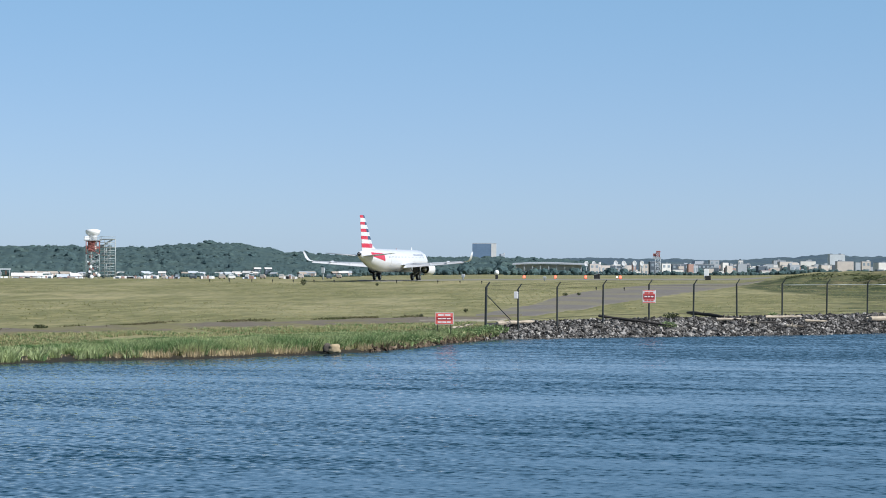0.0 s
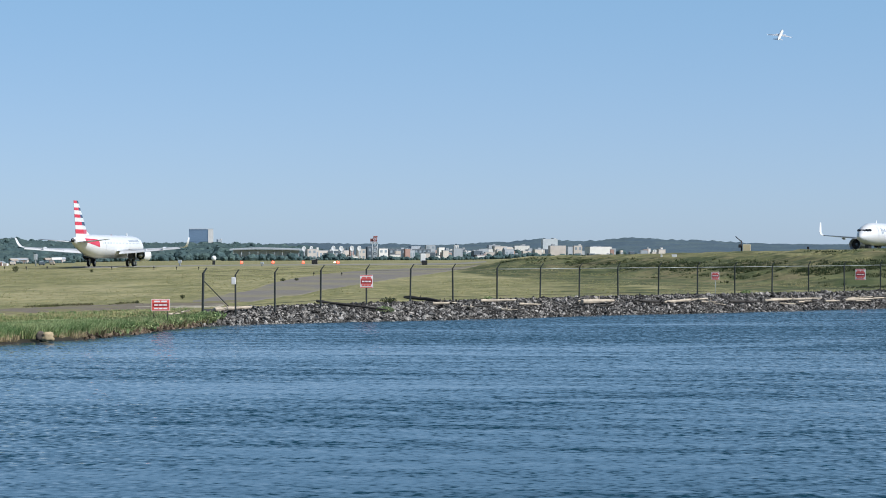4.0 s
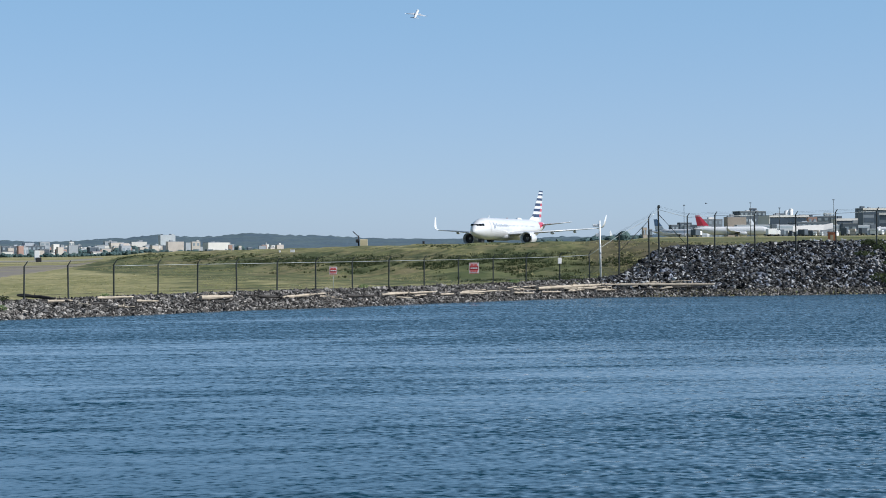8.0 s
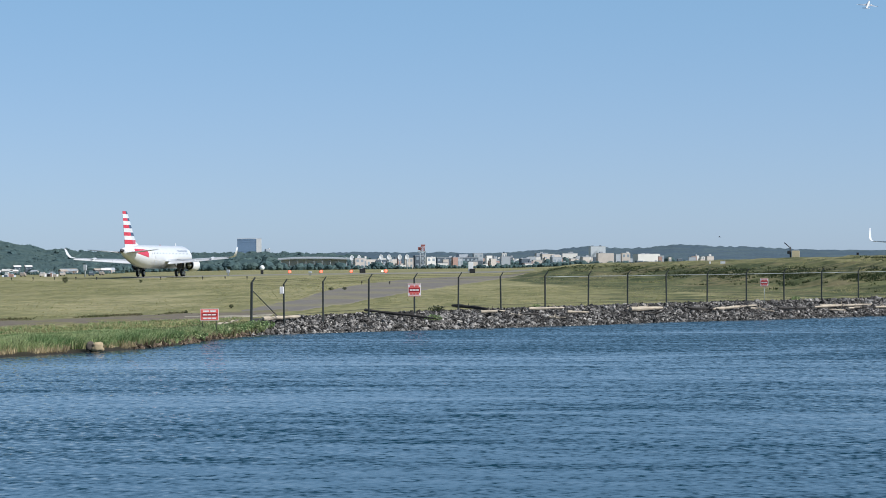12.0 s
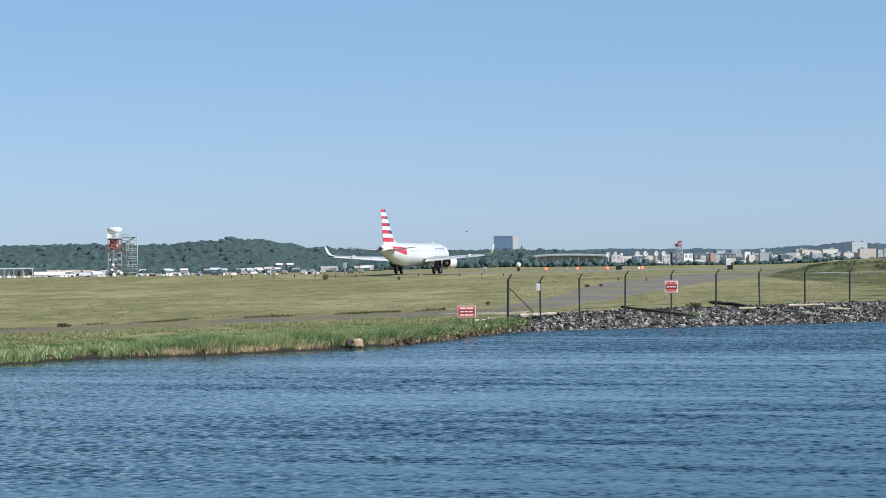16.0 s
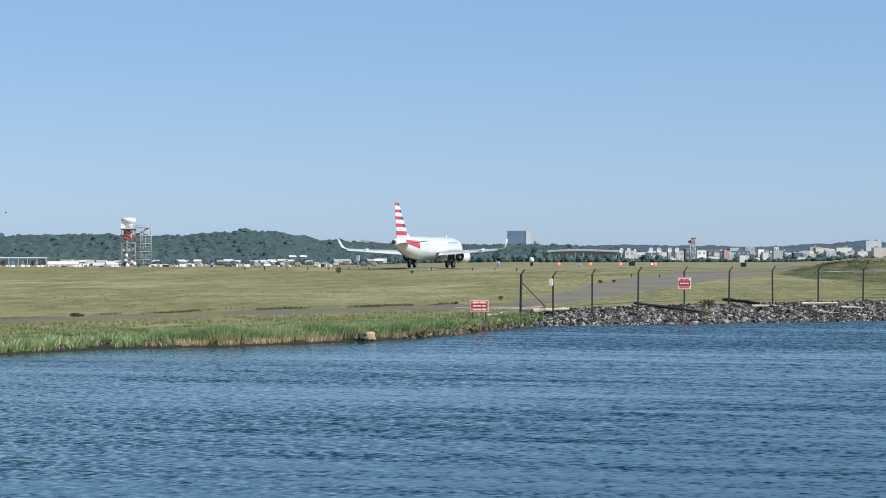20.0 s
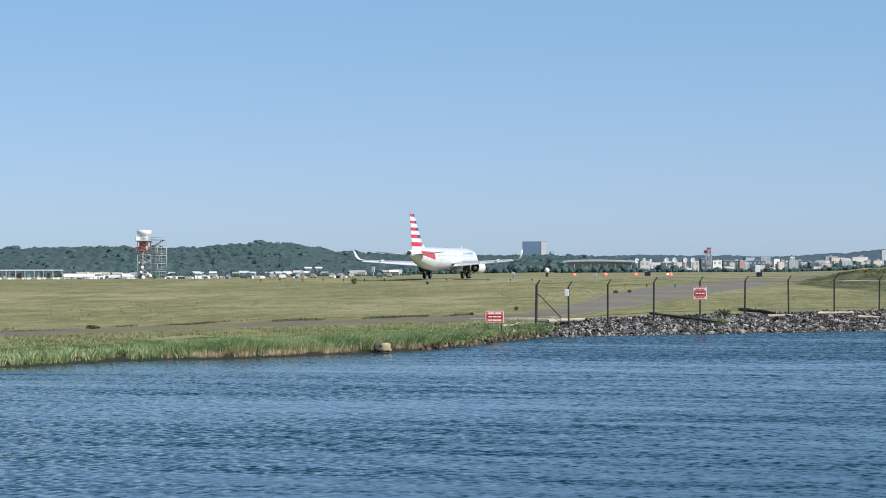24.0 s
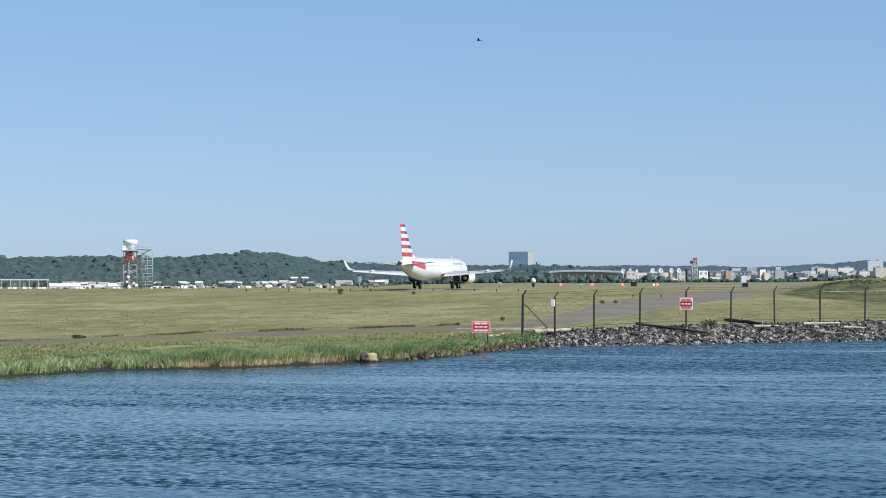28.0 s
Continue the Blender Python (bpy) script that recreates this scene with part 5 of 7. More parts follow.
def fans(tufts, seed, spread=0.25):
    """Splits tufts (x, y, z, height, blade width, blades) into blades that lean out from the middle of their tuft."""
    rng = np.random.default_rng(seed)
    q = np.repeat(np.asarray([t[:5] for t in tufts]), [int(t[5]) for t in tufts], axis=0)
    way, out = rng.uniform(0, 6.283, len(q)), rng.random(len(q)) ** 0.6 * spread
    q[:, 0] += np.cos(way) * out * q[:, 3]
    q[:, 1] += np.sin(way) * out * q[:, 3]
    q[:, 3] *= rng.uniform(0.55, 1.1, len(q))
    q[:, 4] *= rng.uniform(0.6, 1.2, len(q))
    return q, way + rng.normal(size=len(q)) * 0.6


def reeds():
    """The green margin of the river: fanned clumps on bare mud, then a dense stand with dead stems at its foot, then mixed weeds."""
    rng = np.random.default_rng(31)
    green, pale, dry, weeds, low = [], [], [], [], []
    for _ in range(32000):
        az = rng.uniform(-27, -9.0)
        sh = np.interp(az, SHORE_AZ, SHORE_R)
        depth = np.interp(az, (-27, -20, -15, -12.5, -11, -9), (6.5, 7.5, 8.0, 7.6, 6.0, 3.0))
        s = rng.random() ** 0.9 * depth + 0.35
        p = at(az, sh + s)
        z = gz(p.x, p.y)
        clump = 0.5 + 0.5 * noise.noise(Vector((p.x * 0.35, p.y * 0.35, 0)))
        fine = 0.5 + 0.5 * noise.noise(Vector((p.x * 1.1, p.y * 0.8, 4.0)))
        stand = float(smooth01(az, -20.6, -18.6)) * (1 - float(smooth01(az, -13.6, -12.2)))
        back = max(0.3, 1.1 - 0.85 * s / depth)
        if az < -18.6 and rng.random() > stand:
            # open margin: pale fans standing apart, low growth behind them
            if s < 2.6:
                if fine > 0.47 and rng.random() < 0.34:
                    (pale if rng.random() < 0.7 else green).append((p.x, p.y, z - 0.04, rng.uniform(0.3, 0.62), 0.05, 14))
                elif rng.random() < 0.04:
                    dry.append((p.x, p.y, z - 0.04, rng.uniform(0.1, 0.25), 0.04, 8))
            elif rng.random() < 0.35 + 0.8 * clump:
                green.append((p.x, p.y, z - 0.04, rng.uniform(0.2, 0.42) * (0.6 + 0.8 * fine) * back, 0.035, 11))
        elif az < -12.4 or rng.random() < 0.25:
            if rng.random() > 0.5 + clump * 0.8:
                continue
            h = (0.34 + 0.32 * clump + 0.26 * fine) * back * rng.choice((0.75, 1.0, 1.15))
            gap = noise.noise(Vector((p.x * 2.3, p.y * 0.5, 8.0)))
            if s < 1.0:
                if gap > -0.08:
                    dry.append((p.x, p.y, z - 0.1, rng.uniform(0.25, 0.48), 0.035, 8))
            elif s < 1.7 and rng.random() < 0.5:
                dry.append((p.x, p.y, z - 0.1, h * 0.7, 0.035, 8))
            else:
                (pale if rng.random() < 0.16 else green).append((p.x, p.y, z - 0.05, h, rng.uniform(0.022, 0.045), 12))
        else:
            if s < 1.3 and rng.random() < 0.8:
                continue
            h = (0.18 + 0.5 * fine * clump + 0.15 * clump) * max(0.5, back)
            (weeds if rng.random() < 0.42 else pale if rng.random() < 0.3 else green if rng.random() < 0.7 else dry).append((p.x, p.y, z - 0.05, h, rng.uniform(0.05, 0.1), 10))
    for _ in range(9000):
        az = rng.uniform(-27, -9.6)
        sh = np.interp(az, SHORE_AZ, SHORE_R)
        near = np.interp(az, (-27, -20, -15, -12.5, -11, -9), (6.5, 7.5, 8.0, 7.6, 6.0, 3.0)) - 0.6
        track = np.interp(az, (-30, -24, -20, -17.9, -14.6, -11.3, -9.8), (100, 102, 107, 111, 117, 125, 130)) - sh
        s = near + (track - near) * rng.random() ** 1.4
        p = at(az, sh + s)
        if noise.noise(Vector((p.x * 0.25, p.y * 0.25, 6.0))) > -0.25:
            (low if rng.random() < 0.6 else green).append((p.x, p.y, gz(p.x, p.y) - 0.04, rng.uniform(0.08, 0.2), 0.05, 6))
    q, way = fans(low, 38, 0.8)
    blades("bank_grass", q, M_TUFT, "short straw and green grass behind the reeds", "grass", 39, 1.0, way)
    for rows, name, material, label, lean, seed in ((green, "reed_bed", M_REED, "bright green reeds along the river bank", 0.75, 32), (pale, "pale_reed_clumps", M_REEDPALE, "pale green fanned clumps of marsh plants", 0.8, 34),
                                                    (dry, "dry_reed_stems", M_STRAW, "straw coloured dead reed stems at the waterline", 0.3, 33), (weeds, "shore_weeds", M_WEED, "dull olive leafy weeds on the river bank", 1.0, 35)):
        q, way = fans(rows, seed, 0.4)
        blades(name, q, material, label, "reeds", seed, lean, way)


reeds()


def tufts():
    rng = np.random.default_rng(41)
    rows, dark = [], []
    for _ in range(30000):
        az = rng.uniform(-27, 3)
        sh = float(np.interp(az, SHORE_AZ, SHORE_R))
        r = math.sqrt(rng.uniform((sh + 8) ** 2, 290.0 ** 2))
        p = at(az, r)
        if az < -9.4 and float(np.interp(az, (-30, -20, -17.9, -14.6, -11.3, -9.4), (97, 101, 107, 113, 121, 128))) - 0.5 < r < float(np.interp(az, (-30, -24, -20, -17.9, -14.6, -11.3, -9.4), (108, 108, 121, 123, 128, 138, 138))) + 0.5:
            continue
        if -10.3 < az < -0.8 and float(np.interp(az, (-10.2, -8, -6.4, -4.7, -3.1, -1.8, -0.9), (139, 140, 154, 186, 222, 262, 290))) < r < float(np.interp(az, (-10.2, -8, -6.4, -4.7, -3.1, -1.8, -0.9), (150, 174, 232, 276, 304, 310, 310))):
            continue
        c = noise.noise(Vector((p.x * 0.05, p.y * 0.025, 3.0)))
        z = gz(p.x, p.y)
        if c > -0.08:
            rows.append((p.x, p.y, z - 0.04, rng.uniform(0.05, 0.10) * (1 + 0.5 * c), 0.07, 5))
    for _ in range(26000):
        az = rng.uniform(-1.0, 15.6)
        lo, hi = float(np.interp(az, (-1, 1.5, 5.6, 8.1, 12, 16), (258, 246, 205, 184, 182, 184))), float(np.interp(az, (-1, 2.4, 6.3, 9, 12.3, 16), (303, 290, 248, 223, 212, 206)))
        t = rng.random()
        p = at(az, lo + (hi - lo) * t)
        c = noise.noise(Vector((p.x * 0.07, t * 3.1, 1.0))) + 0.6 * noise.noise(Vector((p.x * 0.31, t * 7.0, 5.0)))
        band = 0.30 * math.exp(-((t - 0.62) / 0.22) ** 2) - 0.1 - 0.25 * (t > 0.88) + 0.25 * float(smooth01(az, 9, 12)) + 0.15 * float(smooth01(az, 9, 11)) * (t < 0.4) - 0.35 * (1 - float(smooth01(az, -0.6, 2.2))) - 0.7 * float(smooth01(az, 12.4, 13.4))
        if rng.random() < (c + band + 0.12) * 0.9:
            dark.append((p.x, p.y, gz(p.x, p.y) - 0.05, rng.uniform(0.12, 0.34), rng.uniform(0.05, 0.12), 7))
    # rough grass on the flat behind the riprap bank
    for _ in range(9000):
        az = rng.uniform(13.8, 24)
        p = at(az, rng.uniform(196, 330))
        c = noise.noise(Vector((p.x * 0.12, p.y * 0.05, 11.0)))
        if c > -0.1:
            (dark if rng.random() < 0.5 + c else rows).append((p.x, p.y, gz(p.x, p.y) - 0.05, rng.uniform(0.10, 0.26), 0.09, 6))
    verge = []
    for _ in range(16000):
        az = rng.uniform(-26, -9.6)
        r = float(np.interp(az, (-30, -24, -20, -17.9, -14.6, -11.3, -9.4), (108, 108.5, 116, 120, 126, 136, 137))) + rng.normal() * 1.3 + 0.8
        p = at(az, r)
        if noise.noise(Vector((p.x * 0.5, p.y * 0.12, 9.0))) > 0.2 * rng.random():
            verge.append((p.x, p.y, gz(p.x, p.y) - 0.04, rng.uniform(0.05, 0.17), rng.uniform(0.04, 0.09)))
    for _ in range(14000):
        az = rng.uniform(-2.5, 14.5)
        sh = float(np.interp(az, SHORE_AZ, SHORE_R))
        hi = float(np.interp(az, (-2.5, -1, 2.4, 6.3, 9, 12.3, 16), (310, 303, 290, 248, 223, 212, 206)))
        p = at(az, sh + 9 + (hi - sh - 9) * rng.random())
        c = noise.noise(Vector((p.x * 0.16, p.y * 0.08, 7.0)))
        if rng.random() < (0.32 + c) * float(smooth01(az, -2.5, 3)) and not (az < -0.8 and math.hypot(p.x, p.y) > 250):
            rows.append((p.x, p.y, gz(p.x, p.y) - 0.06, rng.uniform(0.07, 0.16), 0.06, 5))
    blades("verge_grass", verge, M_WEED, "rank dark grass along the edge of the dirt track", "grass", 44, 0.8)
    q, way = fans(rows, 46, 0.9)
    blades("grass_tufts", q, M_TUFT, "tufts of straw and green grass on the airfield", "grass", 42, 1.0, way)
    q, way = fans(dark, 45, 0.8)
    blades("levee_scrub", q, M_SHRUB, "dark green scrub on the levee slope", "scrub", 43, 1.2, way)


tufts()


def bush(az, r, w, h, seed, label, leaf=None):
    rng = np.random.default_rng(seed)
    p = on_ground(az, r)
    root = thing("bush", Matrix.Translation(p), label, "bush", "bushes on the airfield")
    bm = bmesh.new()
    for _ in range(6):
        rod(bm, (0, 0, -0.05), (rng.uniform(-w, w) * 0.35, rng.uniform(-w, w) * 0.3, h * rng.uniform(0.5, 0.9)), 0.02, 0.006, 5)
    part("stems", bm, M_LOGDARK, root)
    vs, fs = [], []
    for i in range(260):
        c = rng.normal(size=3)
        c = c / np.linalg.norm(c) * rng.random() ** 0.4 * (w / 2, w / 2, h / 2) + (0, 0, h * 0.55)
        s = rng.uniform(0.05, 0.11) * (w + h) / 2
        t = turn(rng)
        for q in ((-1, 0, 0), (0, -0.5, 0), (1, 0, 0), (0, 0.5, 0)):
            vs.append(t @ (np.array(q) * s) + c)
        fs.append((4 * i, 4 * i + 1, 4 * i + 2, 4 * i + 3))
    link("leaves", flat_mesh("leaves", vs, 4, fs), leaf or M_SHRUB, root)


for k, (az, r, w, h) in enumerate(((-14.65, 250, 0.9, 0.8), (-12.5, 250, 0.5, 0.4), (-11.2, 136, 0.3, 0.25), (-9.9, 150, 0.4, 0.3), (-7.0, 205, 0.6, 0.35), (-6.6, 208, 0.5, 0.3), (-3.9, 136.5, 1.2, 0.5), (-22.2, 110.5, 0.9, 0.25), (21.2, 205, 3.0, 0.7), (21.7, 202, 4.0, 0.8), (22.2, 200, 5.0, 1.1), (21.9, 195, 3.0, 0.7), (21.5, 190, 3.2, 0.8), (22.0, 189, 3.6, 0.9), (21.0, 199, 2.4, 0.6), (22.4, 186, 3.4, 0.9))):
    bush(az, r, w, h, 60 + k, "small dark green bush in the grass")

for k, (az, s0, w, h) in enumerate(((-9.75, 0.8, 1.4, 0.6), (-9.45, 1.2, 1.1, 0.5), (-9.15, 0.9, 1.5, 0.7), (-8.85, 1.5, 1.0, 0.5), (-10.2, 0.9, 1.2, 0.5), (-10.9, 0.7, 1.3, 0.5), (-4.0, 2.6, 1.3, 0.45), (-11.5, 1.0, 1.0, 0.5), (-1.0, 7.6, 0.8, 0.35), (6.5, 8.6, 0.9, 0.4), (10.9, 8.4, 1.0, 0.4))):
    bush(az, float(np.interp(az, SHORE_AZ, SHORE_R)) + s0, w, h, 90 + k, "leafy light green weed among the shore rocks", M_REED)


# ---- woods ----
def clump_mesh(seed, count=110, core=0.8):
    """A ragged crown of a far tree: sprays of leaves set loosely in a lobed ball."""
    rng = np.random.default_rng(seed)
    lobes = rng.normal(size=(5, 3)) * 0.38
    vs, fs = [], []
    for i in range(count):
        d = rng.normal(size=3)
        d /= np.linalg.norm(d)
        c = lobes[i % 5] * 0.5 + d * rng.uniform(0.5, 0.78)
        out = d + rng.normal(size=3) * 0.22 + (0, 0, 0.25)
        out /= np.linalg.norm(out)
        u = np.cross(out, rng.normal(size=3))
        u /= np.linalg.norm(u)
        t = np.stack([u, np.cross(out, u), out], 1)
        sz = rng.uniform(0.07, 0.15)
        o = len(vs)
        for q in ((-1.0, -0.3, 0), (0.1, -0.8, 0.15), (1.0, 0.2, 0), (-0.2, 0.8, 0.15)):
            vs.append(t @ (np.array(q) * sz) + c)
        fs += [(o, o + 1, o + 2), (o, o + 2, o + 3)]
    bm = bmesh.new()
    bmesh.ops.create_icosphere(bm, subdivisions=2, radius=core)
    o = len(vs)
    for v in bm.verts:
        vs.append(np.array(v.co) * (1 + 0.3 * noise.noise(v.co * 2.2 + Vector((seed, 0, 0)))) * rng.uniform(0.92, 1.08))
    fs += [tuple(v.index + o for v in f.verts) for f in bm.faces]
    bm.free()
    return np.array(vs), np.array(fs)


CLUMPS = [clump_mesh(s) for s in range(6)]


def woods(name, rows, material, label, seed, clumps=CLUMPS):
    """Crowns in one mesh. Rows: x, y, z of the foot, height, width."""
    rng = np.random.default_rng(seed)
    vs, fs, o = [], [], 0
    for x, y, z, h, w in rows:
        v, f = clumps[rng.integers(len(clumps))]
        a = rng.uniform(0, 6.28)
        c, s = math.cos(a), math.sin(a)
        rot = np.array([[c, -s, 0], [s, c, 0], [0, 0, 1]])
        vs.append((v @ rot.T) * (w / 2, w / 2, h / 2) + (x, y, z + h / 2))
        fs.append(f + o)
        o += len(v)
    return tagged(link(name, flat_mesh(name, np.concatenate(vs), 3, np.concatenate(fs)), material), label, "trees", kind="stuff")


def ridge(name, profile, dist, depth, step, size, material, label, seed, foot=-0.5):
    """A wooded ridge: profile rows of bearing and the height angle of its top. A closed, uneven canopy, with the fuller crowns standing out of it."""
    rng = np.random.default_rng(seed)
    bear, tops = [p[0] for p in profile], [p[1] for p in profile]

    def canopy_z(a, t, x, y):
        top = 4.2 + (dist + depth) * np.tan(np.radians(np.interp(a, bear, tops))) - size * 0.45
        z = foot + (top - foot) * np.clip(t, 0, 1) ** 0.85 + 2.6 * smooth01(t, 0, 0.03)
        return z + 1.0 * lumps(x, y, 22.0, seed) + 0.5 * lumps(x, y, 8.0, seed + 1) + 0.35 * lumps(x, y, 4.5, seed + 2)

    rows = []
    for t in np.linspace(0.02, 1.0, 9):
        a = bear[0]
        while a < bear[-1]:
            p = at(a + rng.uniform(-0.1, 0.1), dist + depth * t + rng.uniform(-0.4, 0.4) * depth / 9)
            s = size * rng.choice((0.7, 1.0, 1.5), p=(0.4, 0.4, 0.2)) * rng.uniform(0.8, 1.2)
            z = float(canopy_z(np.array(a), np.array(t), np.array(p.x), np.array(p.y)))
            rows.append((p.x, p.y, z - s * rng.uniform(0.70, 0.92), s * rng.uniform(0.85, 1.1), s * rng.uniform(1.1, 1.8)))
            a += math.degrees(step / (dist + depth * t)) * rng.uniform(0.6, 1.5)
    woods(name, rows, material, label, seed)
    a, t = np.meshgrid(np.arange(bear[0], bear[-1], 0.05), np.concatenate([[-0.01], np.linspace(0, 1, 40), [1.3, 2.0]]), indexing="ij")
    r = dist + depth * t
    x, y = r * np.sin(np.radians(a)), r * np.cos(np.radians(a))
    z = np.where((t < 0) | (t > 1.5), foot - 4, canopy_z(a, t, x, y))
    na, nt = a.shape
    i = np.arange(na - 1)[:, None] * nt + np.arange(nt - 1)[None]
    me = flat_mesh(name + "_canopy", np.stack([x, y, z], -1).reshape(-1, 3), 4, np.stack([i, i + 1, i + nt + 1, i + nt], -1).reshape(-1, 4))
    me.polygons.foreach_set("use_smooth", [True] * len(me.polygons))
    tagged(link(name + "_canopy", me, material), "closed canopy of dark woods on a ridge", "trees", kind="stuff")


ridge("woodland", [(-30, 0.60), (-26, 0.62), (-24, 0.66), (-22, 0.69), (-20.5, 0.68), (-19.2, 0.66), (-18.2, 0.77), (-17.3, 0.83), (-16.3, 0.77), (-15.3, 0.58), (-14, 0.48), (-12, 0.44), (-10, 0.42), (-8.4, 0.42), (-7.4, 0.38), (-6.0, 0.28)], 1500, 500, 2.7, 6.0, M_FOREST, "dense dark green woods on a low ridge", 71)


def canopy(name, profile, dist, depth, material, label):
    """Far wooded hills: one uneven sheet of treetops, rising to the profile's height angles."""
    azs, ts = np.arange(profile[0][0], profile[-1][0], 0.045), np.linspace(0, 1, 22)
    a, t = np.meshgrid(azs, ts, indexing="ij")
    r = dist + depth * t
    top = 4.2 + (dist + depth) * np.tan(np.radians(np.interp(a, [p[0] for p in profile], [p[1] for p in profile]))) - 3.0
    x, y = r * np.sin(np.radians(a)), r * np.cos(np.radians(a))
    z = (top - 4) * t ** 0.8 + 1.3 * lumps(x, y, 90.0, 5) + (0.9 * lumps(x, y, 26.0, 6) + 0.6 * lumps(x, y, 11.0, 7)) * t ** 8 + np.where(t == 0, -4, 3.5)
    na, nt = a.shape
    i = np.arange(na - 1)[:, None] * nt + np.arange(nt - 1)[None]
    me = flat_mesh(name, np.stack([x, y, z], -1).reshape(-1, 3), 4, np.stack([i, i + 1, i + nt + 1, i + nt], -1).reshape(-1, 4))
    me.polygons.foreach_set("use_smooth", [True] * len(me.polygons))
    tagged(link(name, me, material), label, "trees", kind="stuff")


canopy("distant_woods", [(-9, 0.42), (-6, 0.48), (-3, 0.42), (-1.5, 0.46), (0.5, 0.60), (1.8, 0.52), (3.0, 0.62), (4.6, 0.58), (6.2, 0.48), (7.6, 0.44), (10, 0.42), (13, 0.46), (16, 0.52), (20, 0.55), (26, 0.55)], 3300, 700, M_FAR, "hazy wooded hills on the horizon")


def tree_row(name, rows, label, seed):
    rng = np.random.default_rng(seed)
    out = []
    for az0, az1, r, h in rows:
        az = az0
        while az < az1:
            p = at(az, r + rng.uniform(-15, 15))
            hh = h * rng.choice((0.45, 0.7, 1.0)) * rng.uniform(0.8, 1.2)
            out.append((p.x, p.y, gz(p.x, p.y) - hh * 0.25, hh * 1.15, hh * rng.uniform(0.9, 1.9)))
            az += math.degrees(h * 0.45 / r) * rng.uniform(0.4, 1.6)
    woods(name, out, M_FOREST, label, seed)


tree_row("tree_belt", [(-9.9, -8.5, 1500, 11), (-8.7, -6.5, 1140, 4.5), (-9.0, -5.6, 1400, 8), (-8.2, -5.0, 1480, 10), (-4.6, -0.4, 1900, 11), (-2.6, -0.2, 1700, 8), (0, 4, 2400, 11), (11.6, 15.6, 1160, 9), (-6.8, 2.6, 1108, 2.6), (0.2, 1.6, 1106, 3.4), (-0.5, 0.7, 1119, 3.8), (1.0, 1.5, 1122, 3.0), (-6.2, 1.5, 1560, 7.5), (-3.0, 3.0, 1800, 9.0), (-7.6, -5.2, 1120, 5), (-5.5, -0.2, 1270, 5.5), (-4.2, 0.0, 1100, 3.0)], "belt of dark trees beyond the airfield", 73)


# ---- far buildings ----
TONE = {"pale_roof": "pale grey", "tan_wall": "tan", "slate_blue_wall": "slate blue", "pale_plaster_wall": "pale", "beige_wall": "beige", "grey_wall": "grey", "dark_blue_grey_wall": "dark blue-grey", "brick_wall": "brown brick", "white_paint": "white", "orange_panel": "orange"}


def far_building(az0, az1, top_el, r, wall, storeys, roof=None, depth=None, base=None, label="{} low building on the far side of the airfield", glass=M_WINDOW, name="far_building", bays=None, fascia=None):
    """A block between two bearings, with a parapet, roof and its windows."""
    w = r * radians(az1 - az0)
    azm = (az0 + az1) / 2
    z0 = base if base is not None else gz(*at(azm, r)[:2])
    h = 4.2 + r * math.tan(radians(top_el)) - z0
    d = min(depth or max(4.0, min(24.0, w * 0.5)), w * 0.6)
    yaw = 20 + 7 * math.sin(az0 * 7)
    w = (w - d * math.sin(radians(yaw))) / math.cos(radians(yaw))
    root = thing(name, pose(*at(azm, r, z0), 0, 0, -azm + yaw), label.format(TONE[wall.name]), "building", "far buildings")
    one_box("wall", root, wall, (0, d / 2, h / 2 - 0.5), (w, d, h + 1.0))
    one_box("roof", root, roof or M_ROOFGREY, (0, d / 2, h + 0.12), (w + 0.06, d + 0.06, 0.24))
    if fascia:
        one_box("fascia", root, fascia, (0, -0.2, h - 0.35), (w + 0.3, 0.5, 1.1))
    rng = random.Random(int(az0 * 1000))
    for _ in range(int(min(5, w / 6)) if w > 7 else rng.choice((0, 0, 1))):
        q = rng.uniform(0.6, 1.6)
        one_box("roof_unit", root, rng.choice((M_WALLS[0], M_WALLS[2], M_WALLS[3], M_ROOFGREY)), (rng.uniform(-0.42, 0.42) * w, d * rng.uniform(0.2, 0.8), h + q / 2), (min(w * 0.3, rng.uniform(1.0, 3.2)), 1.6, q))
    if storeys:
        n = bays if bays == 1 else max(2, int(w / 2.6))
        storeys = storeys if n == 1 else max(1, int(h / 3.1))
        sh = h / storeys
        for s in range(storeys):
            for i in range(n):
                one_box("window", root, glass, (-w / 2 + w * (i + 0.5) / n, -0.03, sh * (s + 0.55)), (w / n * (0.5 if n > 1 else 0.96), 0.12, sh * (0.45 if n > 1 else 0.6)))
    if w > 25:
        one_box("plant_room", root, M_WALLS[2], (w * 0.2, d / 2, h + 1.2), (w * 0.22, d * 0.4, 2.0))
    return root


def AZ25(x):
    return -9.0 + (x - 966) * 0.01645


def EL25(y):
    return (482 - y) * 0.01656


def AZ8(x):
    return 0.984 + (x - 308) * 0.01635


def EL8(y):
    return (449 - y) * 0.01656


P, BE, GR, DK, BR = M_WALLS
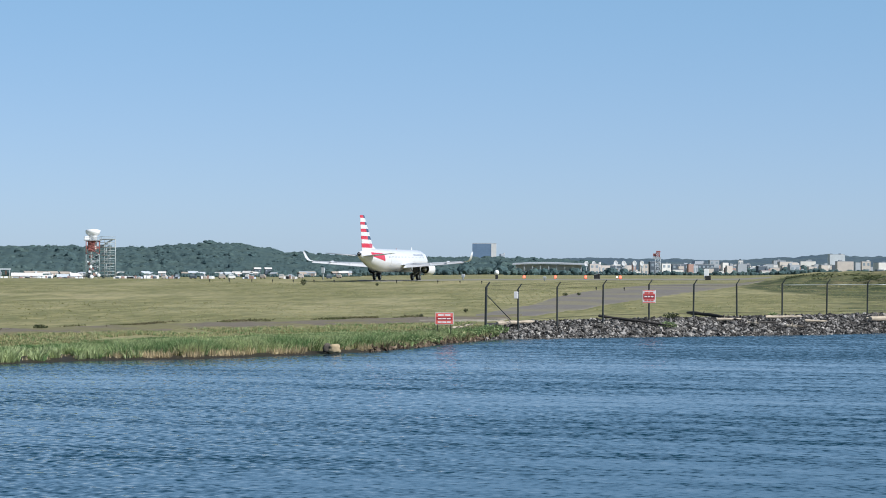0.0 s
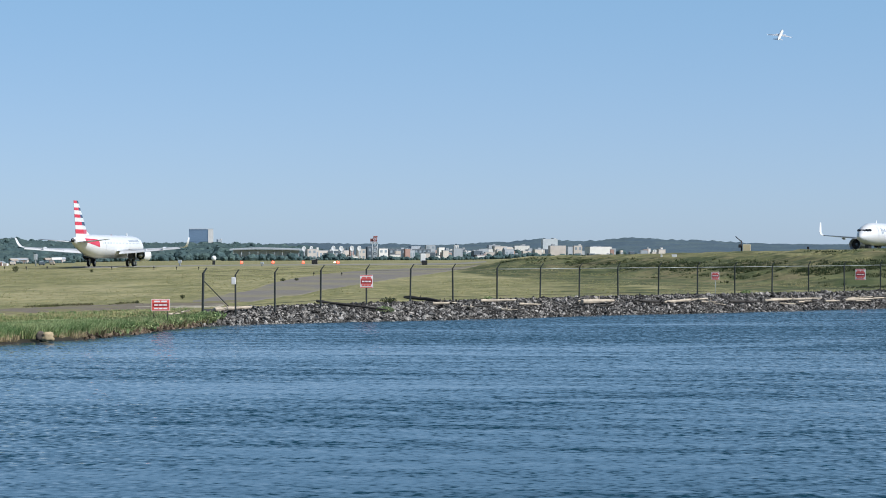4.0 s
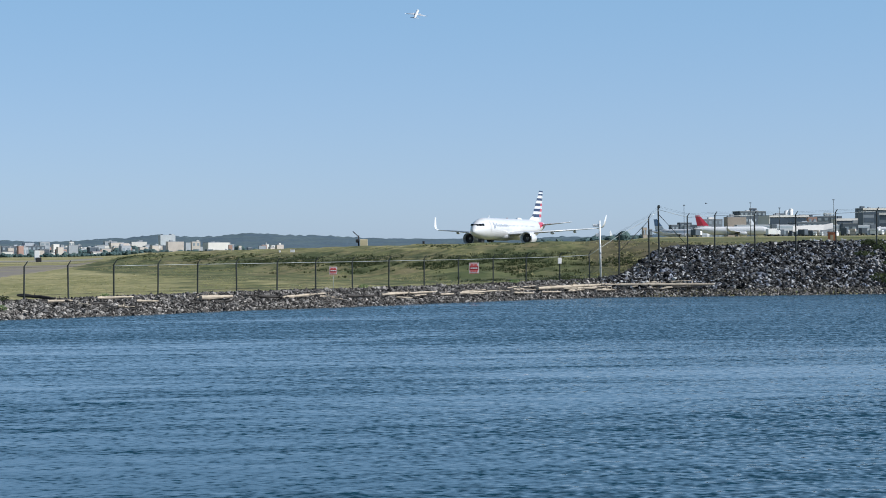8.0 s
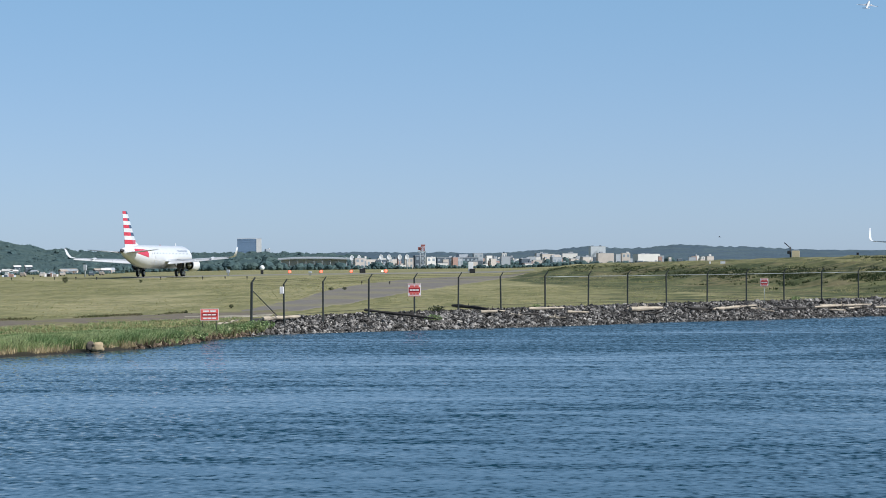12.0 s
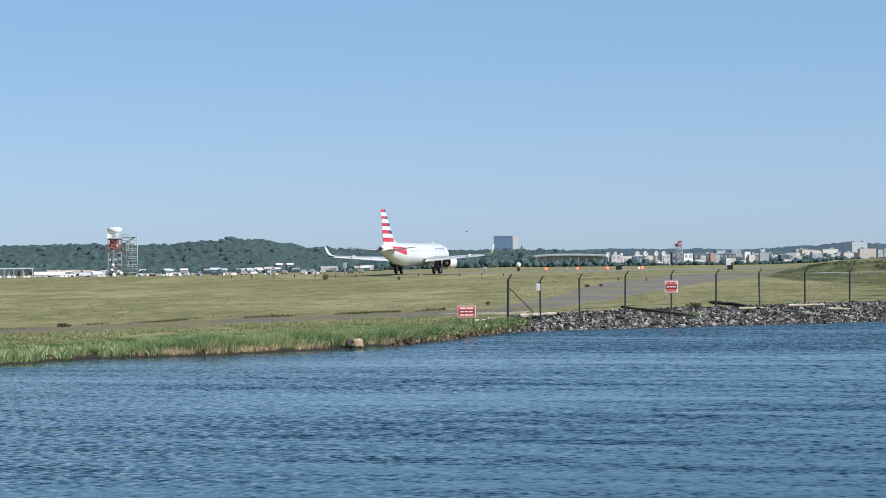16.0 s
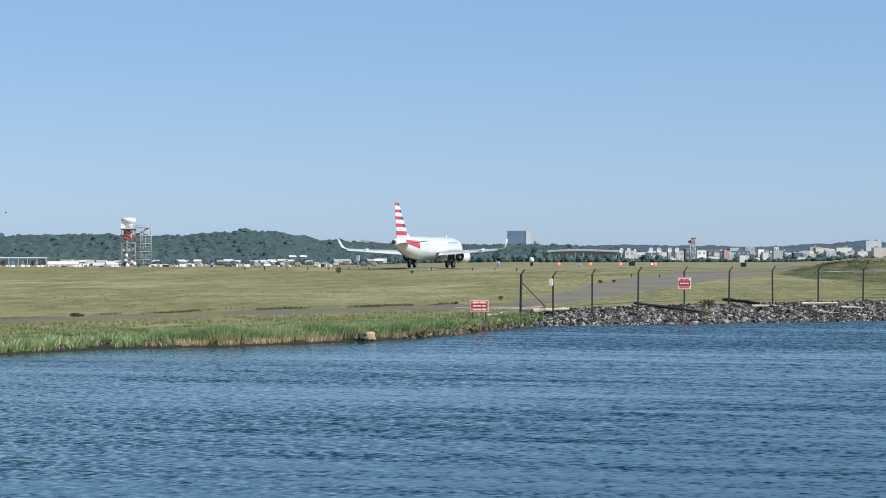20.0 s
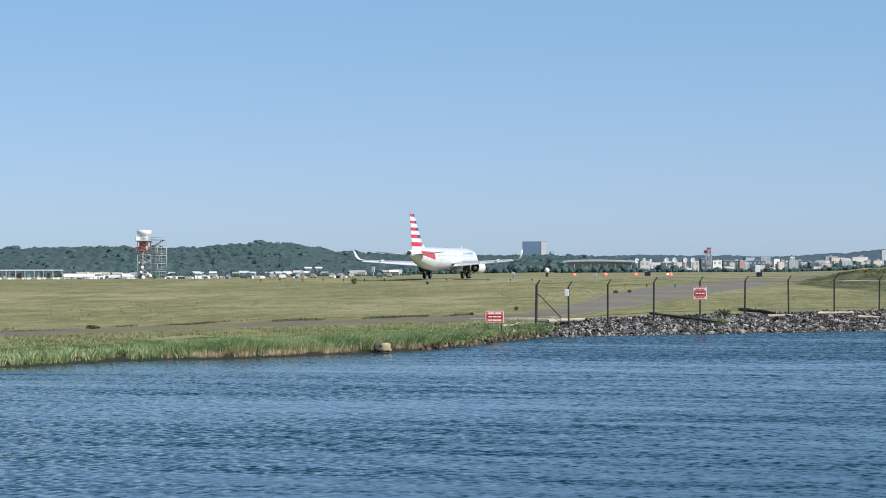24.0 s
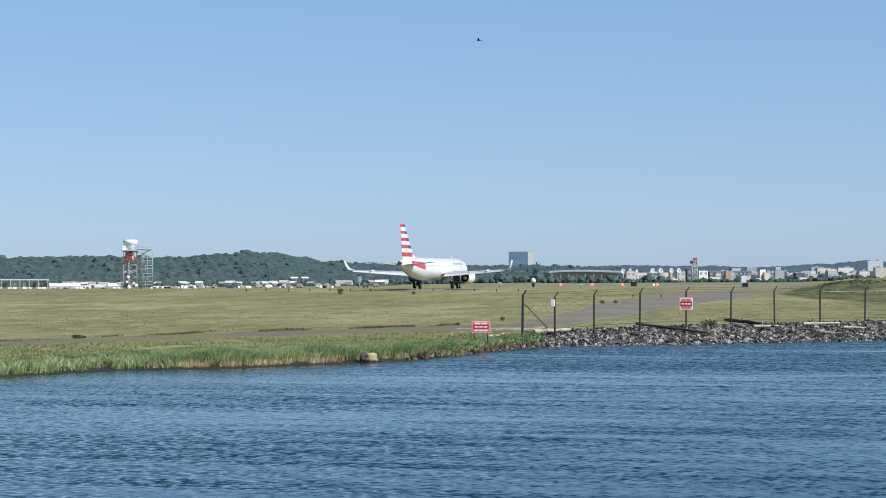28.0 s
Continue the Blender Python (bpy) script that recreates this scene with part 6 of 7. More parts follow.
# the tall glass block and its pale end wall
tower = thing("office_tower", pose(*at(AZ25(944), 2300, 2), 0, 0, 9.2), "tall blue glass office block with a white end wall", "building")
tw = 2300 * radians(AZ25(967) - AZ25(924))
th = 4.2 + 2300 * math.tan(radians(EL25(431.5))) - 2
one_box("glass_wall", tower, M_TOWERGLASS, (-tw * 0.11, 10, th / 2), (tw * 0.78, 20, th))
one_box("end_wall", tower, P, (tw * 0.39, 10, th / 2), (tw * 0.21, 21, th - 0.5), 0, "white end wall")
one_box("roof", tower, M_ROOF, (0, 10, th + 0.3), (tw * 1.0, 20.5, 0.8))
for s in range(14):
    one_box("floor_band", tower, M_TOWERGLASS, (-tw * 0.11, -0.05, th * (s + 0.5) / 14), (tw * 0.78, 0.3, th * 0.02))
far_building(AZ25(972), AZ25(982), EL25(450), 2250, GR, 3)
SKYLINE = [(1139, 1153, 468, 1150, BE, 2), (1153, 1191, 470, 1200, DK, 2), (1191, 1197, 466, 1190, BE, 2), (1206, 1214, 464, 1210, BR, 3), (1219, 1236, 467, 1200, BE, 2), (1236, 1256, 463, 1220, DK, 3),
           (1256, 1277, 466, 1210, P, 2), (1270, 1357, 467, 1260, DK, 2), (1341, 1360, 460, 1350, GR, 3), (1363, 1377, 464, 1400, P, 0), (1392, 1401, 460, 1500, P, 3), (1422, 1433, 472, 1350, P, 0),
           (1443, 1462, 467, 1500, P, 0), (1452, 1476, 460, 1650, GR, 0), (1477, 1497, 463, 1560, BE, 0), (1498, 1528, 461, 1600, P, 0), (1532, 1552, 467, 1500, P, 0), (1060, 1090, 470, 1300, GR, 2), (1378, 1420, 470, 1450, DK, 2)]
for x0, x1, y, r, wall, st in SKYLINE:
    far_building(AZ25(x0), AZ25(x1), EL25(y), r, wall, st)
SKY8 = [(283, 313, 416, 2600, M_ROOF, 0), (296, 328, 428, 1500, BE, 0), (328, 339, 430, 1490, GR, 0), (339, 356, 428, 1500, BE, 2), (364, 410, 430, 1450, P, 0), (224, 253, 431, 1600, P, 0), (196, 221, 429, 1550, BE, 0), (256, 280, 435, 1500, GR, 2), (148, 167, 437, 1500, P, 2)]
for x0, x1, y, r, wall, st in SKY8:
    far_building(AZ8(x0), AZ8(x1), EL8(y), r, wall, st)

_rng = random.Random(17)
for _ in range(190):
    x = _rng.choice((_rng.uniform(1120, 1460), _rng.uniform(1120, 1760)))
    az = AZ25(x)
    w = _rng.uniform(2.5, 7.5)
    r = _rng.uniform(1130, 1750)
    far_building(az, az + math.degrees(w / r), _rng.uniform(0.02, 0.27), r, _rng.choice((P, P, BE, BE, GR, GR, BR, BR, DK)), _rng.choice((0, 0, 0, 1)), bays=2, label="small {} building beyond the airfield")

# long pale roof on posts
long_roof = thing("long_canopy", pose(*at(AZ25(1058), 1180, 2.9), 0, 0, -AZ25(1058)), "long pale roofed hall on posts among trees", "building")
lw = 1180 * radians(AZ25(1122) - AZ25(994))
bm = bmesh.new()
loft(bm, [[(-lw / 2 + lw * t, -4, 6.4 + 0.9 * math.sin(t * math.pi) * (1 - 0.5 * t) - dz) for dz in (0, 0.7)] + [(-lw / 2 + lw * t, 16, 6.9 + 1.0 * math.sin(t * math.pi) * (1 - 0.5 * t) - dz) for dz in (0.7, 0)] for t in np.linspace(0, 1, 13)])
part("roof", bm, GR, long_roof, "pale grey curved roof")
one_box("hall_wall", long_roof, GR, (0, 8, 3.0), (lw * 0.92, 12, 6.2))
for i in range(9):
    one_rod("column", long_roof, M_STEEL, (-lw * 0.45 + lw * 0.9 * i / 8, -3, 0), (-lw * 0.45 + lw * 0.9 * i / 8, -3, 7), 0.16)


def dish(az, el, r, d):
    """A satellite dish on a short mast that rises from the ground behind the roofs."""
    c = at(az, r, 4.2 + r * math.tan(radians(el)))
    root = thing("satellite_dish", pose(c.x, c.y, gz(c.x, c.y), 0, 0, -az), "white satellite dish above the roofs", "satellite dish", "white dishes")
    h = c.z - gz(c.x, c.y)
    bm = bmesh.new()
    rings = [[(d / 2 * k * math.cos(a), -0.5 + 0.10 * d * (1 - k * k) , h + d / 2 * 1.25 * k * math.sin(a)) for a in np.linspace(0, 6.283, 18, endpoint=False)] for k in (0.05, 0.4, 0.75, 1.0)]
    back = [[(x, y + 0.15, z) for x, y, z in q] for q in rings[::-1]]
    loft(bm, rings + back)
    part("reflector", bm, M_WHITE, root, "white reflector", True)
    one_rod("mast", root, M_STEEL, (0, 0.3, 0), (0, 0.3, h), 0.35)


for x, y, d in ((1125, 464, 3.2), (1138, 463, 2.7), (1177, 463, 3.1), (1191, 463, 3.1), (1210, 463, 3.1), (1223, 463, 3.1)):
    dish(AZ25(x), EL25(y + 2.5), 1140, d * 0.8)


def lattice(root, w, d, z0, z1, levels, material, r=0.09, name="leg", crossed=True):
    for sx in (-1, 1):
        for sy in (-1, 1):
            one_rod(name, root, material, (sx * w / 2, sy * d / 2, z0), (sx * w / 2, sy * d / 2, z1), r * 1.5, n=6)
    for k in range(levels):
        a, b = z0 + (z1 - z0) * k / levels, z0 + (z1 - z0) * (k + 1) / levels
        c = [(-w / 2, -d / 2), (w / 2, -d / 2), (w / 2, d / 2), (-w / 2, d / 2)]
        for i in range(4):
            p, q = c[i], c[(i + 1) % 4]
            one_rod("cross_bar", root, material, (*p, b), (*q, b), r, n=5)
            if crossed:
                one_rod("brace", root, material, (*p, a), (*q, b), r * 0.8, n=5)
                one_rod("brace", root, material, (*q, a), (*p, b), r * 0.8, n=5)


# radar tower and its stair scaffold
RT = 900
rz = 4.2 + RT * math.tan(radians(-0.255))
radar = thing("radar_tower", pose(*at(-20.72, RT, rz), 0, 0, 20.7), "red and white lattice radar tower with a white dish head", "radar tower")
lattice(radar, 6.0, 6.0, 0, 11.4, 4, M_SCAFFOLD, 0.10)
for lv, (bx, bz, bw, bh, bmat) in enumerate(((-1.6, 1.6, 1.4, 2.2, DK), (0.9, 2.2, 1.6, 1.6, BR), (-0.6, 4.6, 2.2, 1.3, M_REDSTEEL), (1.4, 5.4, 1.0, 2.2, DK), (-1.7, 7.2, 1.2, 1.8, BR), (0.4, 8.2, 2.0, 1.2, GR), (1.6, 9.8, 1.2, 1.8, DK), (-0.8, 10.4, 1.6, 1.4, M_REDSTEEL))):
    one_box("equipment_box", radar, bmat, (bx, -1.2 + 0.3 * (lv % 3), bz), (bw, 1.2, bh), 0.06)
lattice(radar, 6.0, 6.0, 11.4, 17.4, 2, M_REDSTEEL, 0.15, "upper_leg")
one_box("platform", radar, M_STEEL, (0, 0, 17.7), (8.0, 7.2, 0.4))
one_box("equipment_cabin", radar, M_REDSTEEL, (-0.4, 0, 14.9), (3.6, 3.6, 4.6), 0.1, "faded red cabin under the platform")
one_box("cabin_panel", radar, P, (1.3, -1.86, 14.9), (0.9, 0.1, 4.2))
one_box("cable_tray", radar, M_SCAFFOLD, (-0.6, -2.6, 6.5), (0.7, 0.4, 12.6))
bm = bmesh.new()
loft(bm, [[(q * math.cos(a), q * math.sin(a), z) for a in np.linspace(0, 6.283, 24, endpoint=False)] for q, z in ((1.9, 17.9), (2.0, 19.6), (2.3, 20.0), (3.1, 20.7), (3.35, 21.6), (3.3, 22.2), (2.4, 22.6), (0.3, 22.7))])
part("radar_head", bm, M_WHITE, radar, "white flared radar head", True)
one_box("head_cabinet", radar, M_WHITE, (-2.7, -1.6, 18.7), (2.0, 1.6, 1.7), 0.1)
bm = bmesh.new()
for sx in (-1, 1):
    rod(bm, (sx * 3.9, -3.5, 17.9), (sx * 3.9, -3.5, 19.0), 0.09)
    rod(bm, (sx * 3.9, 3.5, 17.9), (sx * 3.9, 3.5, 19.0), 0.09)
    rod(bm, (sx * 3.9, -3.5, 19.0), (sx * 3.9, 3.5, 19.0), 0.09)
rod(bm, (-3.9, -3.5, 19.0), (3.9, -3.5, 19.0), 0.09)
part("railing", bm, M_STEEL, radar)
for x, z, q in ((-0.9, 5.6, 0.7), (-1.5, 3.4, 0.6), (1.5, 2.8, 0.55), (2.7, 1.8, 0.8), (-0.5, 1.0, 0.9), (-2.2, 7.8, 0.4)):
    bm = bmesh.new()
    bmesh.ops.create_uvsphere(bm, u_segments=12, v_segments=8, radius=q)
    bmesh.ops.scale(bm, vec=(1, 0.5, 1), verts=bm.verts)
    bmesh.ops.translate(bm, vec=(x, -3.1, z), verts=bm.verts)
    part("dish_aerial", bm, M_WHITE, radar, "", True)
scaffold = thing("stair_scaffold", pose(*at(-20.31, RT + 2, rz), 0, 0, 20.3), "grey steel stair tower beside the radar", "stair tower")
lattice(scaffold, 7.2, 5.0, 0, 18.2, 5, M_SCAFFOLD, 0.17, crossed=False)
for sx in (-1.2, 1.2):
    one_rod("inner_leg", scaffold, M_SCAFFOLD, (sx, -2.4, 0), (sx, -2.4, 18.2), 0.16, n=6)
for lv in range(1, 6):
    one_box("landing", scaffold, M_SCAFFOLD, (0.4, 0, lv * 3.64), (6.4, 4.6, 0.45))
    one_rod("handrail", scaffold, M_SCAFFOLD, (-3.6, -2.5, lv * 3.64 + 1.1), (3.6, -2.5, lv * 3.64 + 1.1), 0.1)
    one_rod("stair_flight", scaffold, M_SCAFFOLD, (-2.6, -1.2, lv * 3.64 - 3.5), (2.4, -1.2, lv * 3.64), 0.4)
    one_rod("mid_rail", scaffold, M_SCAFFOLD, (-3.6, -2.5, lv * 3.64 - 1.5), (3.6, -2.5, lv * 3.64 - 1.5), 0.11)
    one_rod("newel", scaffold, M_SCAFFOLD, (0.3 if lv % 2 else -0.4, -2.45, lv * 3.64 - 3.6), (0.3 if lv % 2 else -0.4, -2.45, lv * 3.64), 0.14)
one_box("footbridge", scaffold, M_SCAFFOLD, (-4.6, 0, 17.4), (3.2, 1.6, 0.4))

# red mast beyond the runway
mast = thing("red_radar_mast", pose(*at(AZ25(1251), 1180, 2.9), 0, 0, 4.5), "red lattice mast with a radar aerial over buildings", "mast")
lattice(mast, 3.0, 3.0, 0, 10.0, 4, M_STEEL, 0.16)
one_box("platform", mast, M_STEEL, (-0.6, 0, 10.2), (5.0, 3.6, 0.8))
lattice(mast, 2.2, 2.2, 10.5, 13.2, 2, M_REDSTEEL, 0.18, "mast_leg")
one_box("radar_bar", mast, M_REDSTEEL, (0.3, 0, 14.0), (2.6, 1.0, 1.0), 0.1, "red radar aerial")
one_box("radar_box", mast, M_REDSTEEL, (-2.0, 0, 12.0), (1.6, 1.6, 1.8), 0.1)

# open-sided shed, huts and vehicles at the foot of the woods
shed = thing("open_shed", pose(*at(-24.1, 880, -0.45), 0, 0, 24.1), "long pale grey framed open shed with stored goods", "shed")
one_box("roof", shed, M_ROOF, (0, 0, 5.1), (33, 8, 0.5))
for i in range(9):
    one_box("column", shed, M_STEEL, (-16 + 32 * i / 8, -3.8, 2.6), (0.3, 0.3, 5.2))
_rng = random.Random(5)
for i in range(15):
    one_box("stored_crate", shed, _rng.choice((M_REDSTEEL, BE, BR, GR, P, P, M_WHITE, DK)), (-15 + 2.1 * i, _rng.uniform(-1, 1), _rng.uniform(2.4, 3.6)), (_rng.uniform(0.8, 1.9), 2, _rng.uniform(1.4, 2.8)), 0.06)
    if i % 3:
        one_box("white_bin", shed, M_WHITE, (-15 + 2.1 * i, -3.2, 1.2), (1.7, 1.0, 1.3), 0.06)
def parked_van(az, r, L, colour, seed):
    rng = random.Random(seed)
    p = on_ground(az, r)
    root = thing("parked_van", pose(p.x, p.y, p.z, 0, 0, -az + rng.uniform(-25, 25)), "small {} van parked at the foot of the woods".format(TONE[colour.name]), "van", "vans below the woods")
    bm = bmesh.new()
    box(bm, 0, 0, 1.0, L, 1.9, 1.3, 0.15)
    box(bm, -L * 0.08, 0, 1.85, L * 0.72, 1.75, 0.75, 0.2)
    part("body", bm, colour, root)
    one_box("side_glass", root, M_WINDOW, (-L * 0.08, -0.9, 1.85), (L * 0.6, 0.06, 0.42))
    for sx in (-0.32, 0.32):
        for sy in (-0.9, 0.9):
            one_rod("wheel", root, M_TYRE, (sx * L, sy - 0.1, 0.33), (sx * L, sy + 0.1, 0.33), 0.33, n=12)


_rng = random.Random(8)
_az = -19.0
k = 0
while _az < -13.6:
    parked_van(_az, 960 + _rng.uniform(-50, 90), _rng.uniform(2.4, 3.6), _rng.choice((P, GR, DK, DK, BE, M_TAN)), k)
    _az += _rng.uniform(0.2, 0.9)
    k += 1


def small_house(az, r, w, h, z0, wall, roof, yaw, d=None):
    """A far gabled house: walls, pitched roof, windows and a door."""
    root = thing("small_house", pose(*at(az, r, z0), 0, 0, -az + yaw), "small {} house with a pitched roof below woods".format(TONE[wall.name]), "house", "houses below the woods")
    d = d or w * 0.7
    one_box("wall", root, wall, (0, 0, h / 2), (w, d, h))
    bm = bmesh.new()
    loft(bm, [[(x, -d / 2 - 0.3, h - 0.1), (x, 0, h + d * 0.32), (x, d / 2 + 0.3, h - 0.1), (x, 0, h + d * 0.32 - 0.25)] for x in (-w / 2 - 0.3, w / 2 + 0.3)])
    part("roof", bm, roof, root)
    for q in (-0.3, 0.28):
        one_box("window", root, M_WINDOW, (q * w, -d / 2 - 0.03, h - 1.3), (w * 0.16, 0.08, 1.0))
    one_box("door", root, M_WALLS[4], (0, -d / 2 - 0.03, 1.0), (0.9, 0.08, 2.0))


_rng = random.Random(23)
for k in range(44):
    az = _rng.choice((_rng.uniform(-22.6, -20.9), _rng.uniform(-20.2, -13.2), _rng.uniform(-20.2, -13.2)))
    r = _rng.uniform(1340, 1470)
    w = _rng.uniform(4.0, 6.5)
    p = at(az, r)
    small_house(az, r, w, _rng.uniform(2.0, 2.7), gz(p.x, p.y) - 0.1, _rng.choice((P, BE, GR, GR, DK)), _rng.choice((M_ROOF, GR, P, M_TAN)), _rng.uniform(-40, 40))
for x in (541, 560):
    p = at(AZ25(x), 1490)
    small_house(AZ25(x), 1490, 5.0, 5.6, gz(p.x, p.y) - 0.1, DK, P, 10)
HUTS = ((-23.0, -22.15, 464, P, P), (-22.62, -22.3, 467, BR, P), (-22.2, -21.85, 468, M_TAN, P), (-21.72, -21.1, 466, M_TAN, M_ROOF), (-21.35, -20.95, 464, BE, P), (-20.1, -19.62, 469, BE, P), (-19.7, -19.3, 470, P, M_ROOF), (-19.25, -18.85, 468, M_TAN, P), (-18.6, -18.25, 470, BE, GR), (-17.6, -17.25, 469, GR, P), (-16.4, -16.05, 470, BE, M_ROOF), (-15.2, -14.85, 469, GR, P))
for k, (az0, az1, y, wall, roof) in enumerate(HUTS):
    p = at((az0 + az1) / 2, 900)
    z0 = gz(p.x, p.y) - 0.1
    wide = 900 * radians(az1 - az0)
    small_house((az0 + az1) / 2, 900, wide, 4.2 + 900 * math.tan(radians((459.5 - y) * 0.01656)) - z0 - 1.3, z0, wall, roof, 8 * math.sin(k * 2.1), 4.2)
    for q in range(int(wide / 2.4)):
        d = 0.3 + (q * 0.37 + k * 0.21) % 0.5
        dark = thing("parked_car" if q % 2 else "storage_bin", pose(*on_ground(az0 + (az1 - az0) * (q + 0.5) / int(wide / 2.4), 893), 0, 0, -az0 + 15 * math.sin(q + k)), "dark small car by a hut" if q % 2 else "brown storage bin by a hut", "car" if q % 2 else "bin", "clutter by the huts")
        one_box("body", dark, (DK, BR, M_BLACK, M_TAN, M_WHITE)[(q + 2 * k) % 5], (0, 0, 0.45 + d / 2), (1.5, 1.5, 0.8 + d), 0.12)
        one_box("top", dark, M_WINDOW if q % 2 else GR, (0, 0, 0.95 + d), (1.1, 1.2, 0.5), 0.15)


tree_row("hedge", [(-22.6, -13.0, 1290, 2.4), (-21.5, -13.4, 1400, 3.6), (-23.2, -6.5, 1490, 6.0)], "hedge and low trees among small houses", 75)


# ---- things on the airfield ----
def stake(az, r, h=0.32):
    p = on_ground(az, r)
    root = thing("runway_edge_marker", Matrix.Translation(p), "small dark marker stake in the grass", "marker", "runway edge markers")
    one_rod("stem", root, M_BLACK, (0, 0, -0.05), (0, 0, h), 0.04)
    one_box("cap", root, M_BLACK, (0, 0, h), (0.16, 0.16, 0.18), 0.03)


for x in (428, 463, 503, 540, 577, 614, 650, 762, 836, 876, 915, 1120, 1170):
    stake(-24.35 + x * 0.0163, 272 if x < 1000 else 235)
for az, h in ((-14.08, 1.9), (-9.98, 1.0), (-7.6, 0.7)):
    p = on_ground(az, 330)
    root = thing("equipment_post", Matrix.Translation(p), "grey equipment box on a post by the runway", "post")
    one_rod("stem", root, M_STEEL, (0, 0, 0), (0, 0, h), 0.12)
    one_box("cabinet", root, M_STEEL, (0, 0, h * 0.8), (0.55, 0.4, h * 0.5), 0.04)


def runway_lamp(az, el, r, material, d, label):
    z = 4.2 + r * math.tan(radians(el))
    p = at(az, r)
    g = gz(p.x, p.y)
    root = thing("runway_light", pose(p.x, p.y, g, 0, 0, -az), label, "runway light", "lights at the runway end")
    one_rod("stem", root, M_BLACK, (0, 0, -0.1), (0, 0, max(0.2, z - g)), 0.08)
    one_box("housing", root, M_ORANGE, (0, 0.12, max(0.2, z - g)), (d * 1.1, 0.2, d * 1.1), 0.03)
    bm = bmesh.new()
    bmesh.ops.create_uvsphere(bm, u_segments=12, v_segments=8, radius=d / 2)
    bmesh.ops.scale(bm, vec=(1, 0.5, 1), verts=bm.verts)
    bmesh.ops.translate(bm, vec=(0, -0.02, max(0.2, z - g)), verts=bm.verts)
    part("lens", bm, material, root, "glowing lens", True)


for x in (991, 1047, 1101, 1163):
    runway_lamp(-24.35 + x * 0.0163, -0.13, 480, M_AMBER, 0.66, "lit orange-red light at the runway end")
runway_lamp(-24.35 + 1157 * 0.0163, -0.13, 484, M_LENS, 0.4, "small lit white light at the runway end")
ball = thing("round_marker", pose(*on_ground(-9.0, 420), 0, 0, 9), "white round marker on a dark stand", "marker")
one_box("stand", ball, M_BLACK, (0, 0, 0.4), (0.6, 0.5, 1.0), 0.05)
bm = bmesh.new()
bmesh.ops.create_uvsphere(bm, u_segments=18, v_segments=12, radius=0.55)
bmesh.ops.translate(bm, vec=(0, 0, 1.35), verts=bm.verts)
part("sphere", bm, M_WHITE, ball, "", True)
cab = thing("control_cabinet", pose(*on_ground(-2.86, 440), 0, 0, 2.9), "white cabinet above a black box by the runway", "cabinet")
one_box("black_box", cab, M_BLACK, (0, -0.3, 0.45), (1.25, 1.0, 1.1), 0.04)
one_box("white_cabinet", cab, M_WHITE, (-0.35, 0.5, 1.5), (1.1, 0.9, 2.0), 0.04)
for dx in (0, 0.5, 1.1):
    p = on_ground(-24.35 + (1118 + dx * 6) * 0.0163, 470)
    root = thing("dark_cabinet", Matrix.Translation(p), "small dark cabinet by the runway lights", "cabinet", "dark cabinets")
    one_box("cabinet_body", root, M_BLACK, (0, 0, 0.5), (0.5, 0.5, 1.0 + 0.4 * dx), 0.04)
    one_box("cabinet_top", root, M_STEEL, (0, 0, 1.05 + 0.2 * dx), (0.55, 0.55, 0.08), 0.02)
# unit on the levee with a slanting arm
unit = thing("levee_light_unit", pose(*on_ground(6.42, 252), 0, 0, -6.4), "cream equipment box with a dark post and slanting arm", "equipment box")
one_box("cream_panel", unit, M_CREAM, (0.35, 0, 0.42), (0.98, 0.8, 1.05), 0.03, "cream painted box")
one_rod("post", unit, M_BLACK, (-0.30, 0, -0.1), (-0.30, 0, 1.45), 0.09)
one_rod("arm", unit, M_BLACK, (-0.30, 0, 1.3), (-1.05, 0, 1.98), 0.06)
one_box("motor", unit, M_BLACK, (-0.5, 0, 0.75), (0.36, 0.36, 0.42), 0.04)
for az, r, w, h, material in ((4.42, 258, 0.62, 0.32, M_WHITE), (4.05, 262, 0.25, 0.3, M_WHITE), (8.25, 235, 0.26, 0.42, M_BLACK)):
    p = on_ground(az, r)
    root = thing("small_cabinet", pose(p.x, p.y, p.z, 0, 0, -az), "small cabinet on the levee top", "cabinet", "cabinets on the levee")
    one_box("cabinet_body", root, material, (0, 0, h / 2), (w, 0.4, h), 0.02)
    one_box("lid", root, material, (0, 0, h), (w * 1.08, 0.45, 0.05), 0.01)
# tall white pole by the water
pole = thing("white_pole", pose(*at(13.42, 187, 1.5), 0, -0.8, -13.4), "slender white painted pole with fittings on the rocks", "pole")
one_rod("shaft", pole, M_WHITE, (0, 0, -0.3), (0, 0, 5.55), 0.10, 0.085, 12)
one_box("bracket", pole, M_WHITE, (-0.35, 0, 5.1), (0.62, 0.12, 0.24), 0.03)
one_box("bracket", pole, M_WHITE, (-0.2, 0, 4.2), (0.4, 0.14, 0.34), 0.03)
one_rod("collar", pole, M_STEEL, (0, 0, 2.4), (0, 0, 2.6), 0.12)


# ---- terminal ----
def AZ9(x):
    return -4.08 + x * 0.01628


def EL9(y, x):
    return ((443.5 - 0.0098 * x) - y) * 0.01656


